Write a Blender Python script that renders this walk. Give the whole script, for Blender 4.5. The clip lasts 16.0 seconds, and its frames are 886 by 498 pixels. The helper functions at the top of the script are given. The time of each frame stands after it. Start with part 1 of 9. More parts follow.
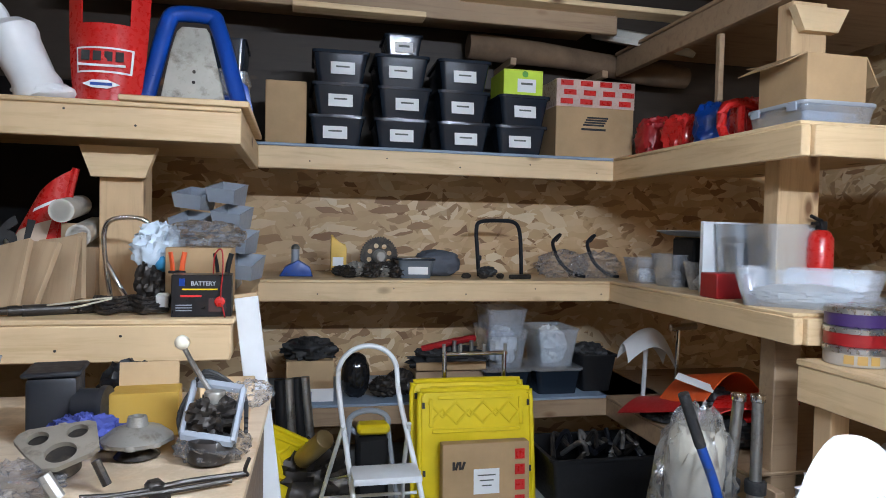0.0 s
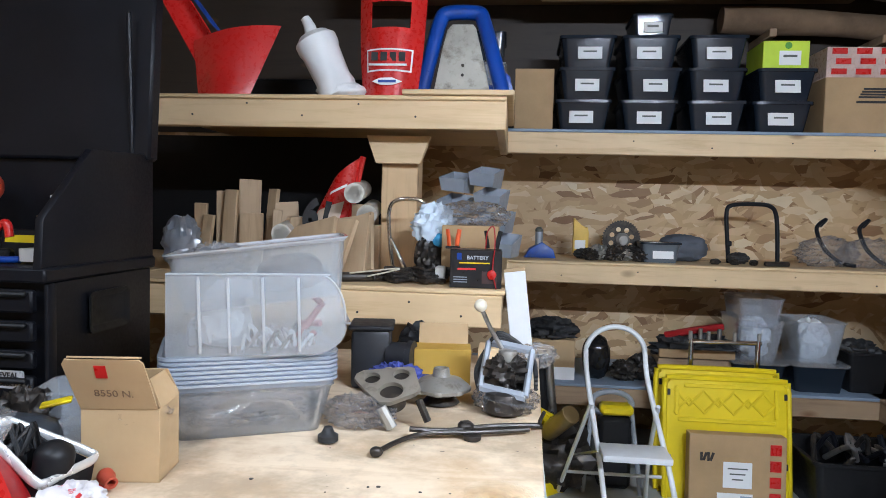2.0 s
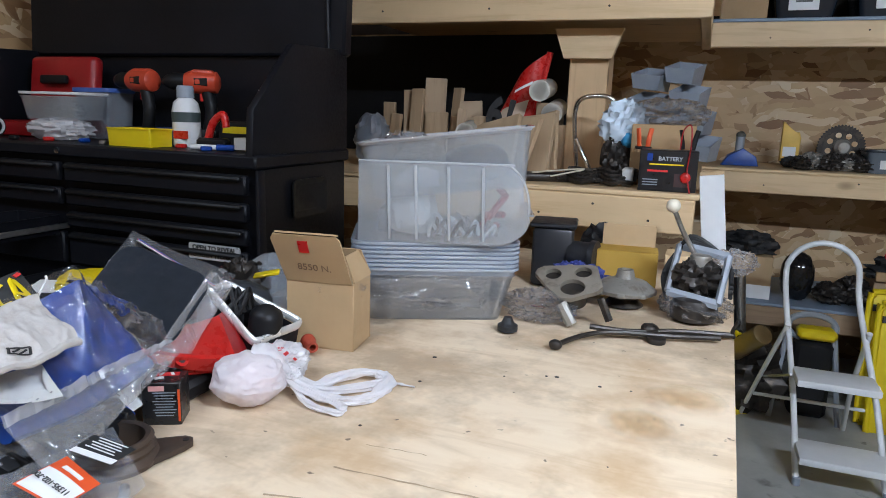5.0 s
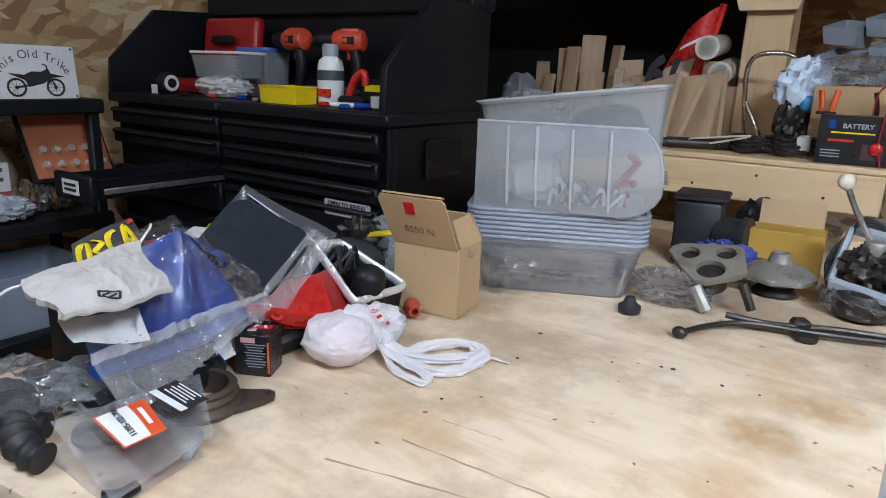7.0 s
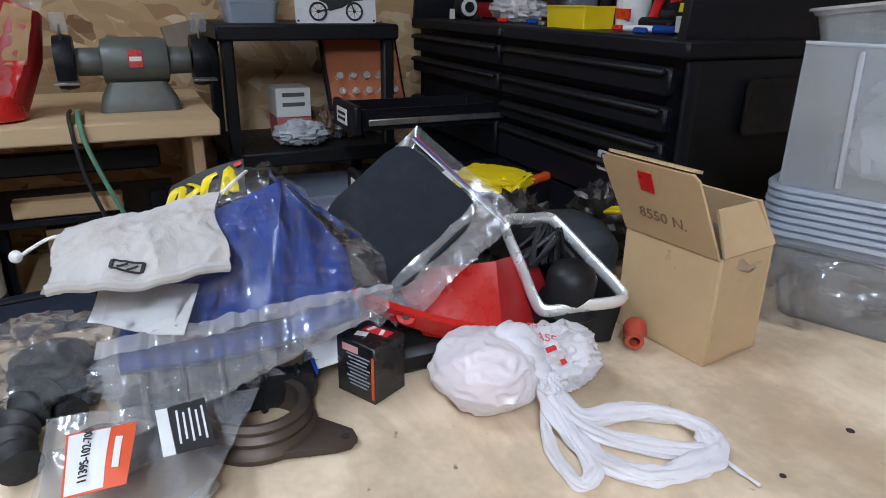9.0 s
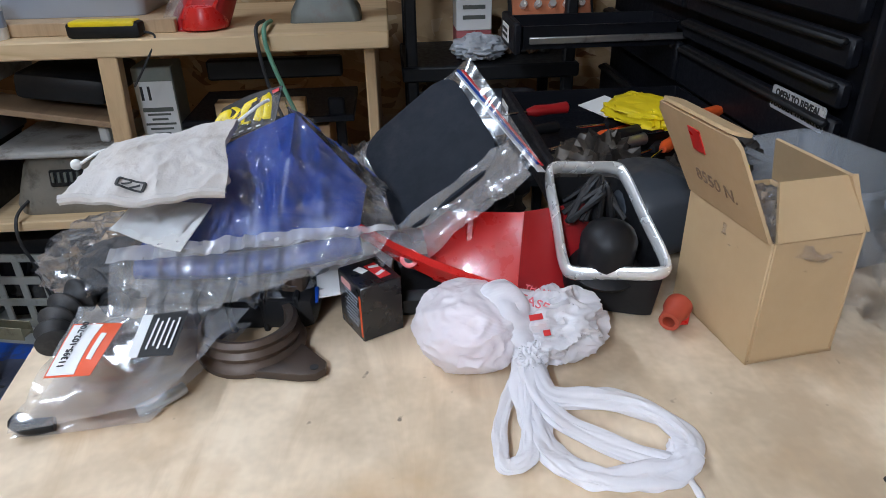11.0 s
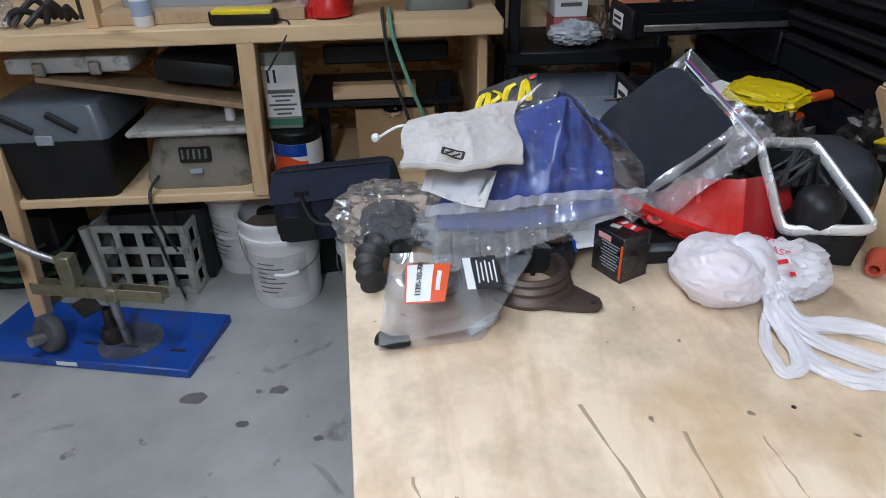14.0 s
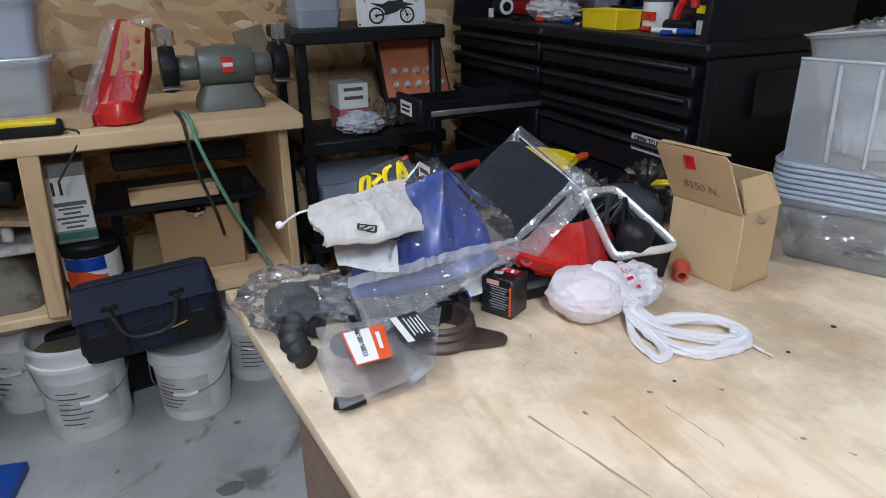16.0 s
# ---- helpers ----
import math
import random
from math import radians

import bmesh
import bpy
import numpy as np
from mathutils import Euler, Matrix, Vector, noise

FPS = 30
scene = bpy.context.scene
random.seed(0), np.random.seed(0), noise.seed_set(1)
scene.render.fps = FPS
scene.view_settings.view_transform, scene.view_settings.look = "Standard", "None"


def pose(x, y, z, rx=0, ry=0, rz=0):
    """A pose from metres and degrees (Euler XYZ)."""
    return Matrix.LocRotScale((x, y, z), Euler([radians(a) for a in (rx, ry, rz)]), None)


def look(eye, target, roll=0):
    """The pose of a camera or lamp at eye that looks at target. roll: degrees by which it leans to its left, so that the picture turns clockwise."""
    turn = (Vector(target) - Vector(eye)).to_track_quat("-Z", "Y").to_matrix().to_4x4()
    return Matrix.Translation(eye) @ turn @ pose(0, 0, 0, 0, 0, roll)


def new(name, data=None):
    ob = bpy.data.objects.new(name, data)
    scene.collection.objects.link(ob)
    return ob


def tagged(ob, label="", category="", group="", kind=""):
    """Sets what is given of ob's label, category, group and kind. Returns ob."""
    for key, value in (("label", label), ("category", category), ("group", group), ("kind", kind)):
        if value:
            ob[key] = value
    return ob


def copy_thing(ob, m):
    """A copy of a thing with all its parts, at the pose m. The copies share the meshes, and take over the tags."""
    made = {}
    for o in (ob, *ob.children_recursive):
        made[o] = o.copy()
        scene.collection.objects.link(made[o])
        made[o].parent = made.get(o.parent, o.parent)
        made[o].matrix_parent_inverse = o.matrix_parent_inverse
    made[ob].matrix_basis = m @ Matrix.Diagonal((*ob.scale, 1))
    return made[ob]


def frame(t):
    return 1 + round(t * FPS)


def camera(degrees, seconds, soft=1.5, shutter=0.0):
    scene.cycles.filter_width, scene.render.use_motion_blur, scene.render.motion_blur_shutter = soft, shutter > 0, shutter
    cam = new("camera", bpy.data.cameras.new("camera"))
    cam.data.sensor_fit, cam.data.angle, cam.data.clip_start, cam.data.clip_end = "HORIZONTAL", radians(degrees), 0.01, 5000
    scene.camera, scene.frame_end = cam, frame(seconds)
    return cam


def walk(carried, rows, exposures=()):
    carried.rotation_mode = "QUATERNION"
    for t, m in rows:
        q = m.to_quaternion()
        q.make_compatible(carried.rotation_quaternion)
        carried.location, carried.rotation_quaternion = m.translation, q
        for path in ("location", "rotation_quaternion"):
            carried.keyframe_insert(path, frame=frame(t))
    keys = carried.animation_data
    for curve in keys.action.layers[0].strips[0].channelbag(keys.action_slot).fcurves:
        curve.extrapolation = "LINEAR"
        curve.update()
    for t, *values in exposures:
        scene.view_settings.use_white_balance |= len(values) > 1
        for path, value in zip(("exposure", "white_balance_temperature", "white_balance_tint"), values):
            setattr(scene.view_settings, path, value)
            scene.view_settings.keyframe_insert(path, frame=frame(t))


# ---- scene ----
cam = camera(67.0, 16.0, soft=0.9)
PATH = [
    (0, (0.4294, 0.3607, 1.388), (0.8628, 2.3128, 1.326), 1.3),
    (0.5, (0.3354, 0.31, 1.376), (0.6764, 2.2804, 1.314), 1.4),
    (1, (0.2792, 0.281, 1.364), (0.4408, 2.2727, 1.292), 1.5),
    (1.5, (0.2685, 0.2714, 1.361), (0.2252, 2.2683, 1.275), 1.6),
    (2, (0.2698, 0.272, 1.357), (0.0716, 2.2588, 1.244), 1.5),
    (2.5, (0.2809, 0.2748, 1.354), (-0.0235, 2.2456, 1.203), 1.5),
    (3, (0.2804, 0.2913, 1.335), (-0.1053, 2.243, 1.127), 1.6),
    (3.5, (0.2715, 0.2909, 1.329), (-0.1904, 2.2179, 1.059), 1.7),
    (4, (0.2588, 0.2942, 1.325), (-0.2791, 2.1921, 0.995), 1.8),
    (4.5, (0.2463, 0.2931, 1.321), (-0.3718, 2.1594, 0.953), 1.8),
    (7, (0.3034, 0.3969, 1.312), (-0.8021, 1.9822, 0.797), 2.0),
    (7.5, (0.2757, 0.4886, 1.288), (-1.0027, 1.9321, 0.755), 2.0),
    (8, (0.182, 0.5991, 1.27), (-1.2465, 1.8756, 0.695), 1.9),
    (8.5, (0.143, 0.675, 1.266), (-1.4276, 1.7374, 0.627), 1.4),
    (9, (0.1584, 0.773, 1.266), (-1.5343, 1.5722, 0.563), 1.0),
    (9.5, (0.1389, 0.861, 1.262), (-1.6225, 1.4045, 0.487), 0.6),
    (12, (0.2068, 1.0049, 1.301), (-1.5358, 1.0473, 0.321), -1.8),
    (12.5, (0.2127, 0.9783, 1.306), (-1.5301, 1.0077, 0.324), -1.6),
    (13, (0.2066, 0.8839, 1.317), (-1.5346, 0.9071, 0.333), -1.4),
    (13.5, (0.2273, 0.7811, 1.322), (-1.5122, 0.8156, 0.336), -1.5),
    (14, (0.2972, 0.7137, 1.332), (-1.4426, 0.7876, 0.349), -1.5),
    (14.5, (0.4126, 0.633, 1.358), (-1.3261, 0.8122, 0.385), -1.3),
    (15, (0.4431, 0.5903, 1.37), (-1.3111, 0.9245, 0.469), -1.3),
    (15.5, (0.3915, 0.5669, 1.353), (-1.3464, 1.1143, 0.529), -0.9),
    (16, (0.3536, 0.5147, 1.355), (-1.3223, 1.2925, 0.59), -0.8),
]
walk(cam, [(t, look(eye, target, roll)) for t, eye, target, roll in PATH],
     exposures=[(0.0, -0.02), (1.0, 0.1), (2.5, 0.0), (3.5, -0.2), (4.5, -0.42), (7.0, -0.48), (9.5, -0.52), (12.0, -0.52), (14.0, -0.5), (16.0, -0.46)])

LAMP = 50.0
TONE = (0.725, 0.86, 1.07)
world = bpy.data.worlds.new("world")
scene.world = world
world.use_nodes = True
world.node_tree.nodes["Background"].inputs[0].default_value = (0.8, 0.9, 1.0, 1)
world.node_tree.nodes["Background"].inputs[1].default_value = 0.002


# ---- materials ----
def node(nt, kind, **inputs):
    n = nt.nodes.new(kind)
    for k, v in inputs.items():
        n.inputs[k.replace("_", " ")].default_value = v
    return n


def ramp(nt, fac, stops):
    r = nt.nodes.new("ShaderNodeValToRGB")
    while len(r.color_ramp.elements) < len(stops):
        r.color_ramp.elements.new(0.5)
    for e, (p, c) in zip(r.color_ramp.elements, stops):
        e.position, e.color = p, (*c, 1)
    nt.links.new(fac, r.inputs[0])
    return r.outputs[0]


def mixc(nt, fac, a, b, mode="MIX"):
    m = nt.nodes.new("ShaderNodeMix")
    m.data_type, m.blend_type = "RGBA", mode
    for sock, v in ((m.inputs[0], fac), (m.inputs[6], a), (m.inputs[7], b)):
        if hasattr(v, "links"):
            nt.links.new(v, sock)
        elif isinstance(v, tuple):
            sock.default_value = (*v, 1)
        else:
            sock.default_value = v
    return m.outputs[2]


def coords(nt, scale=(1, 1, 1), rot=(0, 0, 0), shift=True):
    tc = nt.nodes.new("ShaderNodeTexCoord")
    mp = nt.nodes.new("ShaderNodeMapping")
    mp.inputs["Scale"].default_value = scale
    mp.inputs["Rotation"].default_value = rot
    nt.links.new(tc.outputs["Object"], mp.inputs[0])
    if shift:
        oi = nt.nodes.new("ShaderNodeObjectInfo")
        mul = nt.nodes.new("ShaderNodeMath")
        mul.operation = "MULTIPLY"
        mul.inputs[1].default_value = 37.0
        nt.links.new(oi.outputs["Random"], mul.inputs[0])
        nt.links.new(mul.outputs[0], mp.inputs["Location"])
    return mp.outputs[0]


def noise_tex(nt, vec, scale, detail=4, rough=0.6, dist=0.0):
    n = node(nt, "ShaderNodeTexNoise", Scale=scale, Detail=detail, Roughness=rough, Distortion=dist)
    nt.links.new(vec, n.inputs["Vector"])
    return n.outputs["Fac"]


def bump(nt, height, strength, dist=0.002):
    b = node(nt, "ShaderNodeBump", Strength=strength, Distance=dist)
    nt.links.new(height, b.inputs["Height"])
    return b.outputs[0]


def start(name):
    m = bpy.data.materials.new(name)
    m.use_nodes = True
    nt = m.node_tree
    return m, nt, nt.nodes["Principled BSDF"]


def plain(name, col, rough=0.5, metal=0.0, var=0.25, fine=60.0, relief=0.15, dirt=None, coat=0.0, spec=0.5):
    """Base colour with grain at one scale and wear at another."""
    m, nt, bs = start(name)
    v = coords(nt)
    big = noise_tex(nt, v, 5.0, 5)
    small = noise_tex(nt, v, fine, 3)
    lo = tuple(c * (1 - var) for c in col)
    hi = tuple(min(1, c * (1 + var * 0.6)) for c in col)
    c = ramp(nt, big, [(0.3, lo), (0.7, hi)])
    if dirt:
        d = ramp(nt, noise_tex(nt, v, 14.0, 6, 0.7), [(0.52, (0, 0, 0)), (0.68, (1, 1, 1))])
        c = mixc(nt, d, c, dirt)
    nt.links.new(c, bs.inputs["Base Color"])
    rr = ramp(nt, small, [(0.2, (max(0, rough - 0.12),) * 3), (0.8, (min(1, rough + 0.12),) * 3)])
    nt.links.new(rr, bs.inputs["Roughness"])
    bs.inputs["Metallic"].default_value = metal
    bs.inputs["Coat Weight"].default_value = coat
    bs.inputs["Specular IOR Level"].default_value = spec
    if relief:
        nt.links.new(bump(nt, small, relief), bs.inputs["Normal"])
    return m


def timber(name, light, dark, axis=0, knots=True, rough=0.6):
    """Sawn softwood: grain stretched along one axis, with knots."""
    m, nt, bs = start(name)
    sc = [9.0, 9.0, 9.0]
    sc[axis] = 0.7
    v = coords(nt, tuple(sc))
    g = noise_tex(nt, v, 3.0, 6, 0.65, 0.6)
    c = ramp(nt, g, [(0.25, dark), (0.5, light), (0.8, tuple(x * 1.06 for x in light))])
    v2 = coords(nt)
    c = mixc(nt, ramp(nt, noise_tex(nt, v2, 3.0, 4), [(0.35, (0.0,) * 3), (0.8, (0.35,) * 3)]), c, tuple(x * 0.72 for x in dark))
    if knots:
        sk = [5.5, 5.5, 5.5]
        sk[axis] = 2.6
        vo = node(nt, "ShaderNodeTexVoronoi", Scale=1.0)
        nt.links.new(coords(nt, tuple(sk)), vo.inputs["Vector"])
        k = ramp(nt, vo.outputs["Distance"], [(0.06, (1,) * 3), (0.16, (0,) * 3)])
        c = mixc(nt, k, c, (0.16, 0.075, 0.03))
    nt.links.new(c, bs.inputs["Base Color"])
    bs.inputs["Roughness"].default_value = rough
    nt.links.new(bump(nt, g, 0.25, 0.002), bs.inputs["Normal"])
    return m


def plywood_mat():
    m, nt, bs = start("bench plywood")
    v = coords(nt, (1.6, 7, 7), shift=False)
    g = noise_tex(nt, v, 2.2, 6, 0.6, 1.2)
    c = ramp(nt, g, [(0.25, (0.60, 0.44, 0.28)), (0.5, (0.76, 0.60, 0.42)), (0.8, (0.82, 0.68, 0.50))])
    v2 = coords(nt, shift=False)
    blot = ramp(nt, noise_tex(nt, v2, 6.0, 5, 0.6), [(0.50, (0,) * 3), (0.66, (0.7,) * 3)])
    c = mixc(nt, blot, c, (0.52, 0.33, 0.17))
    grey = ramp(nt, noise_tex(nt, v2, 2.6, 6, 0.7), [(0.48, (0,) * 3), (0.62, (0.8,) * 3)])
    c = mixc(nt, grey, c, (0.42, 0.31, 0.20))
    spots = ramp(nt, noise_tex(nt, v2, 45.0, 2, 0.5), [(0.73, (0,) * 3), (0.77, (0.8,) * 3)])
    c = mixc(nt, spots, c, (0.1, 0.07, 0.05))
    nt.links.new(c, bs.inputs["Base Color"])
    bs.inputs["Roughness"].default_value = 0.55
    nt.links.new(bump(nt, g, 0.15, 0.001), bs.inputs["Normal"])
    return m


def osb_mat(axis):
    """Strand board: layers of long flakes lying at many angles."""
    m, nt, bs = start("strand board " + axis)
    tc = nt.nodes.new("ShaderNodeTexCoord")
    c = None
    height = None
    wn = node(nt, "ShaderNodeTexNoise", Scale=9.0, Detail=3.0)
    nt.links.new(tc.outputs["Object"], wn.inputs["Vector"])
    add = nt.nodes.new("ShaderNodeVectorMath")
    add.operation = "MULTIPLY_ADD"
    add.inputs[1].default_value = (0.05, 0.05, 0.05)
    nt.links.new(wn.outputs["Color"], add.inputs[0])
    nt.links.new(tc.outputs["Object"], add.inputs[2])
    warp = add.outputs[0]
    for i, (rot, sc) in enumerate(((0.2, 1.0), (1.25, 1.2), (-0.55, 0.9), (2.2, 1.1), (0.75, 1.3), (-0.1, 0.8))):
        mp = nt.nodes.new("ShaderNodeMapping")
        mp.vector_type = "TEXTURE"
        mp.inputs["Rotation"].default_value = (0, rot, 0) if axis == "y" else (rot, 0, 0)
        mp.inputs["Scale"].default_value = (0.15 * sc, 0.6, 0.045 * sc) if axis == "y" else (0.6, 0.15 * sc, 0.045 * sc)
        mp.inputs["Location"].default_value = (i * 3.7, i * 1.3, i * 2.9)
        nt.links.new(warp, mp.inputs[0])
        vo = node(nt, "ShaderNodeTexVoronoi", Scale=1.0, Randomness=1.0)
        nt.links.new(mp.outputs[0], vo.inputs["Vector"])
        sep = nt.nodes.new("ShaderNodeSeparateColor")
        nt.links.new(vo.outputs["Color"], sep.inputs[0])
        flake = ramp(nt, sep.outputs[0], [(0.0, (0.30, 0.15, 0.065)), (0.22, (0.62, 0.40, 0.20)), (0.75, (0.74, 0.51, 0.28)), (1.0, (0.86, 0.69, 0.45))])
        pick = ramp(nt, sep.outputs[1], [(0.55, (0,) * 3), (0.6, (1,) * 3)])
        c = flake if c is None else mixc(nt, pick, c, flake)
        height = sep.outputs[2] if height is None else mixc(nt, pick, height, sep.outputs[2])
    big = ramp(nt, noise_tex(nt, tc.outputs["Object"], 1.6, 4), [(0.3, (0.75,) * 3), (0.7, (1.0,) * 3)])
    c = mixc(nt, 1.0, c, big, "MULTIPLY")
    nt.links.new(c, bs.inputs["Base Color"])
    bs.inputs["Roughness"].default_value = 0.6
    nt.links.new(bump(nt, height, 0.4, 0.002), bs.inputs["Normal"])
    return m


def concrete_mat():
    m, nt, bs = start("concrete")
    v = coords(nt, shift=False)
    c = ramp(nt, noise_tex(nt, v, 1.8, 8, 0.65), [(0.3, (0.28, 0.285, 0.265)), (0.7, (0.51, 0.515, 0.485))])
    st = ramp(nt, noise_tex(nt, v, 3.1, 6, 0.55, 0.8), [(0.60, (0,) * 3), (0.66, (0.75,) * 3)])
    c = mixc(nt, st, c, (0.11, 0.105, 0.095))
    sp = ramp(nt, noise_tex(nt, v, 11.0, 3, 0.5), [(0.70, (0,) * 3), (0.74, (0.7,) * 3)])
    c = mixc(nt, sp, c, (0.09, 0.085, 0.08))
    nt.links.new(c, bs.inputs["Base Color"])
    bs.inputs["Roughness"].default_value = 0.5
    nt.links.new(bump(nt, noise_tex(nt, v, 60.0, 4), 0.12, 0.002), bs.inputs["Normal"])
    return m


def film_mat(name, tint=(0.95, 0.96, 0.97), body=0.12, gloss=0.16, rough=0.12, wrinkle=0.5, scale=22.0, sheen=0.8):
    """Thin clear or milky plastic: see-through, with a little scatter and sharp gloss on its creases."""
    m, nt, bs = start(name)
    out = nt.nodes["Material Output"]
    nt.nodes.remove(bs)
    v = coords(nt, (1.0, 0.45, 0.7), (0.4, 0.3, 0.9))
    w = noise_tex(nt, v, scale, 3, 0.5, 1.6)
    nrm = bump(nt, w, wrinkle, 0.01)
    tr = node(nt, "ShaderNodeBsdfTransparent", Color=(*tint, 1))
    df = node(nt, "ShaderNodeBsdfDiffuse", Color=(*tint, 1))
    tl = node(nt, "ShaderNodeBsdfTranslucent", Color=(*tint, 1))
    gl = node(nt, "ShaderNodeBsdfGlossy", Color=(1, 1, 1, 1), Roughness=rough)
    for n in (df, gl):
        nt.links.new(nrm, n.inputs["Normal"])
    a = nt.nodes.new("ShaderNodeMixShader")
    a.inputs[0].default_value = 0.4
    nt.links.new(df.outputs[0], a.inputs[1])
    nt.links.new(tl.outputs[0], a.inputs[2])
    b = nt.nodes.new("ShaderNodeMixShader")
    b.inputs[0].default_value = body
    nt.links.new(tr.outputs[0], b.inputs[1])
    nt.links.new(a.outputs[0], b.inputs[2])
    fr = node(nt, "ShaderNodeFresnel", IOR=1.45)
    nt.links.new(nrm, fr.inputs["Normal"])
    mm = nt.nodes.new("ShaderNodeMath")
    mm.operation = "MULTIPLY_ADD"
    mm.inputs[1].default_value = sheen
    mm.inputs[2].default_value = gloss * 0.35
    nt.links.new(fr.outputs[0], mm.inputs[0])
    c = nt.nodes.new("ShaderNodeMixShader")
    nt.links.new(mm.outputs[0], c.inputs[0])
    nt.links.new(b.outputs[0], c.inputs[1])
    nt.links.new(gl.outputs[0], c.inputs[2])
    nt.links.new(c.outputs[0], out.inputs[0])
    return m


PINE_X = timber("pine along x", (0.72, 0.52, 0.30), (0.56, 0.37, 0.19), 0)
PINE_Y = timber("pine along y", (0.72, 0.52, 0.30), (0.56, 0.37, 0.19), 1)
PINE_Z = timber("pine upright", (0.62, 0.42, 0.23), (0.46, 0.29, 0.15), 2)
OFFCUT = timber("wood offcut", (0.50, 0.35, 0.21), (0.37, 0.25, 0.14), 2, False)
OLD_WOOD = timber("old board", (0.36, 0.24, 0.14), (0.24, 0.15, 0.09), 0)
BENCH_PLY = plywood_mat()
OSB_N = osb_mat("y")
OSB_W = osb_mat("x")
CONCRETE = concrete_mat()
BLUE_DECK = plain("blue painted deck", (0.24, 0.31, 0.40), 0.55, var=0.15)
BLACK_STEEL = plain("black powder coat", (0.0075, 0.008, 0.011), 0.45, 0.0, 0.3, 120, 0.1, spec=0.22)
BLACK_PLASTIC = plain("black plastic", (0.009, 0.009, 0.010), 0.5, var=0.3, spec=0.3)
BLACK_RUBBER = plain("black rubber", (0.02, 0.02, 0.021), 0.62, var=0.35, dirt=(0.06, 0.055, 0.05))
DARK_IRON = plain("greasy iron", (0.05, 0.043, 0.038), 0.45, 0.6, 0.4, 40, 0.4, dirt=(0.10, 0.08, 0.06))
STEEL = plain("worn steel", (0.42, 0.41, 0.39), 0.38, 0.9, 0.25, 40, 0.2, dirt=(0.2, 0.17, 0.14))
CHROME = plain("chrome", (0.75, 0.76, 0.78), 0.12, 1.0, 0.08, 40, 0.02)
ALU = plain("cast aluminium", (0.36, 0.34, 0.30), 0.45, 0.5, 0.25, 50, 0.35, dirt=(0.16, 0.13, 0.1))
RED = plain("red plastic", (0.57, 0.018, 0.015), 0.3, var=0.08, relief=0.02, coat=0.3)
RED_DEEP = plain("deep red plastic", (0.36, 0.012, 0.014), 0.4, var=0.25, relief=0.05)
ORANGE = plain("orange red plastic", (0.75, 0.10, 0.02), 0.4, var=0.15)
BLUE = plain("blue plastic", (0.002, 0.05, 0.30), 0.35, var=0.25, relief=0.06)
BLUE_PAINT = plain("blue paint", (0.01, 0.07, 0.36), 0.4, var=0.25, dirt=(0.05, 0.07, 0.14))
YELLOW = plain("yellow plastic", (0.80, 0.60, 0.01), 0.4, var=0.12, relief=0.06)
WHITE_PLASTIC = plain("white plastic", (0.75, 0.75, 0.74), 0.35, var=0.08, relief=0.05)
WHITE_PAINT = plain("white paint", (0.72, 0.73, 0.73), 0.4, var=0.1, relief=0.08)
PAPER = plain("white paper", (0.78, 0.78, 0.76), 0.7, var=0.06)
CARD = plain("cardboard", (0.42, 0.27, 0.135), 0.75, var=0.14, fine=90, relief=0.1)
CARD_PALE = plain("pale cardboard", (0.47, 0.32, 0.17), 0.75, var=0.12, fine=90, relief=0.1)
SEAT_FOAM = plain("worn seat vinyl", (0.42, 0.40, 0.34), 0.7, var=0.25, dirt=(0.2, 0.18, 0.14))
GREY_PLASTIC = plain("grey plastic", (0.30, 0.33, 0.37), 0.45, var=0.15)
GREY_PAINT = plain("grey hammered paint", (0.12, 0.13, 0.115), 0.45, 0.2, 0.2, 30, 0.3, dirt=(0.12, 0.10, 0.08))
CLOTH = plain("off-white cotton", (0.52, 0.49, 0.46), 0.9, var=0.12, fine=150, relief=0.5, dirt=(0.42, 0.37, 0.32))
NAVY = plain("navy canvas", (0.010, 0.015, 0.034), 0.85, var=0.3, fine=160, relief=0.5)
INK = plain("black ink", (0.02, 0.02, 0.02), 0.6, var=0.1, relief=0)
RED_INK = plain("red ink", (0.65, 0.03, 0.03), 0.5, var=0.1, relief=0)
ORANGE_INK = plain("orange label", (0.75, 0.09, 0.02), 0.5, var=0.1, relief=0)
LIME = plain("lime card", (0.55, 0.72, 0.05), 0.6, var=0.1)
SMOKE = film_mat("smoked box plastic", (0.045, 0.065, 0.095), 0.5, 0.06, 0.15, 0.08, sheen=0.5)
CLEAR = film_mat("clear box plastic", (0.95, 0.97, 1.0), 0.16, 0.12, 0.12, 0.04, sheen=0.7)
FROST = film_mat("frosted box plastic", (0.94, 0.97, 1.0), 0.22, 0.10, 0.18, 0.04, sheen=0.7)
BLUE_TOTE = film_mat("bluish tote plastic", (0.78, 0.85, 0.95), 0.6, 0.3, 0.22, 0.06)
BAG_CLEAR = film_mat("clear bag film", (0.97, 0.97, 0.98), 0.10, 0.05, 0.11, 0.6, 15, 0.8)
BAG_FOLD = film_mat("creased clear film", (0.97, 0.97, 0.98), 0.03, 0.12, 0.10, 0.22, 40, 0.9)
BAG_HAZE = film_mat("hazy bag film", (0.95, 0.96, 0.97), 0.25, 0.10, 0.10, 0.5, 18, 1.2)
BAG_HEM = film_mat("milky film hem", (0.95, 0.96, 0.98), 0.45, 0.05, 0.12, 0.3, 30, 1.0)
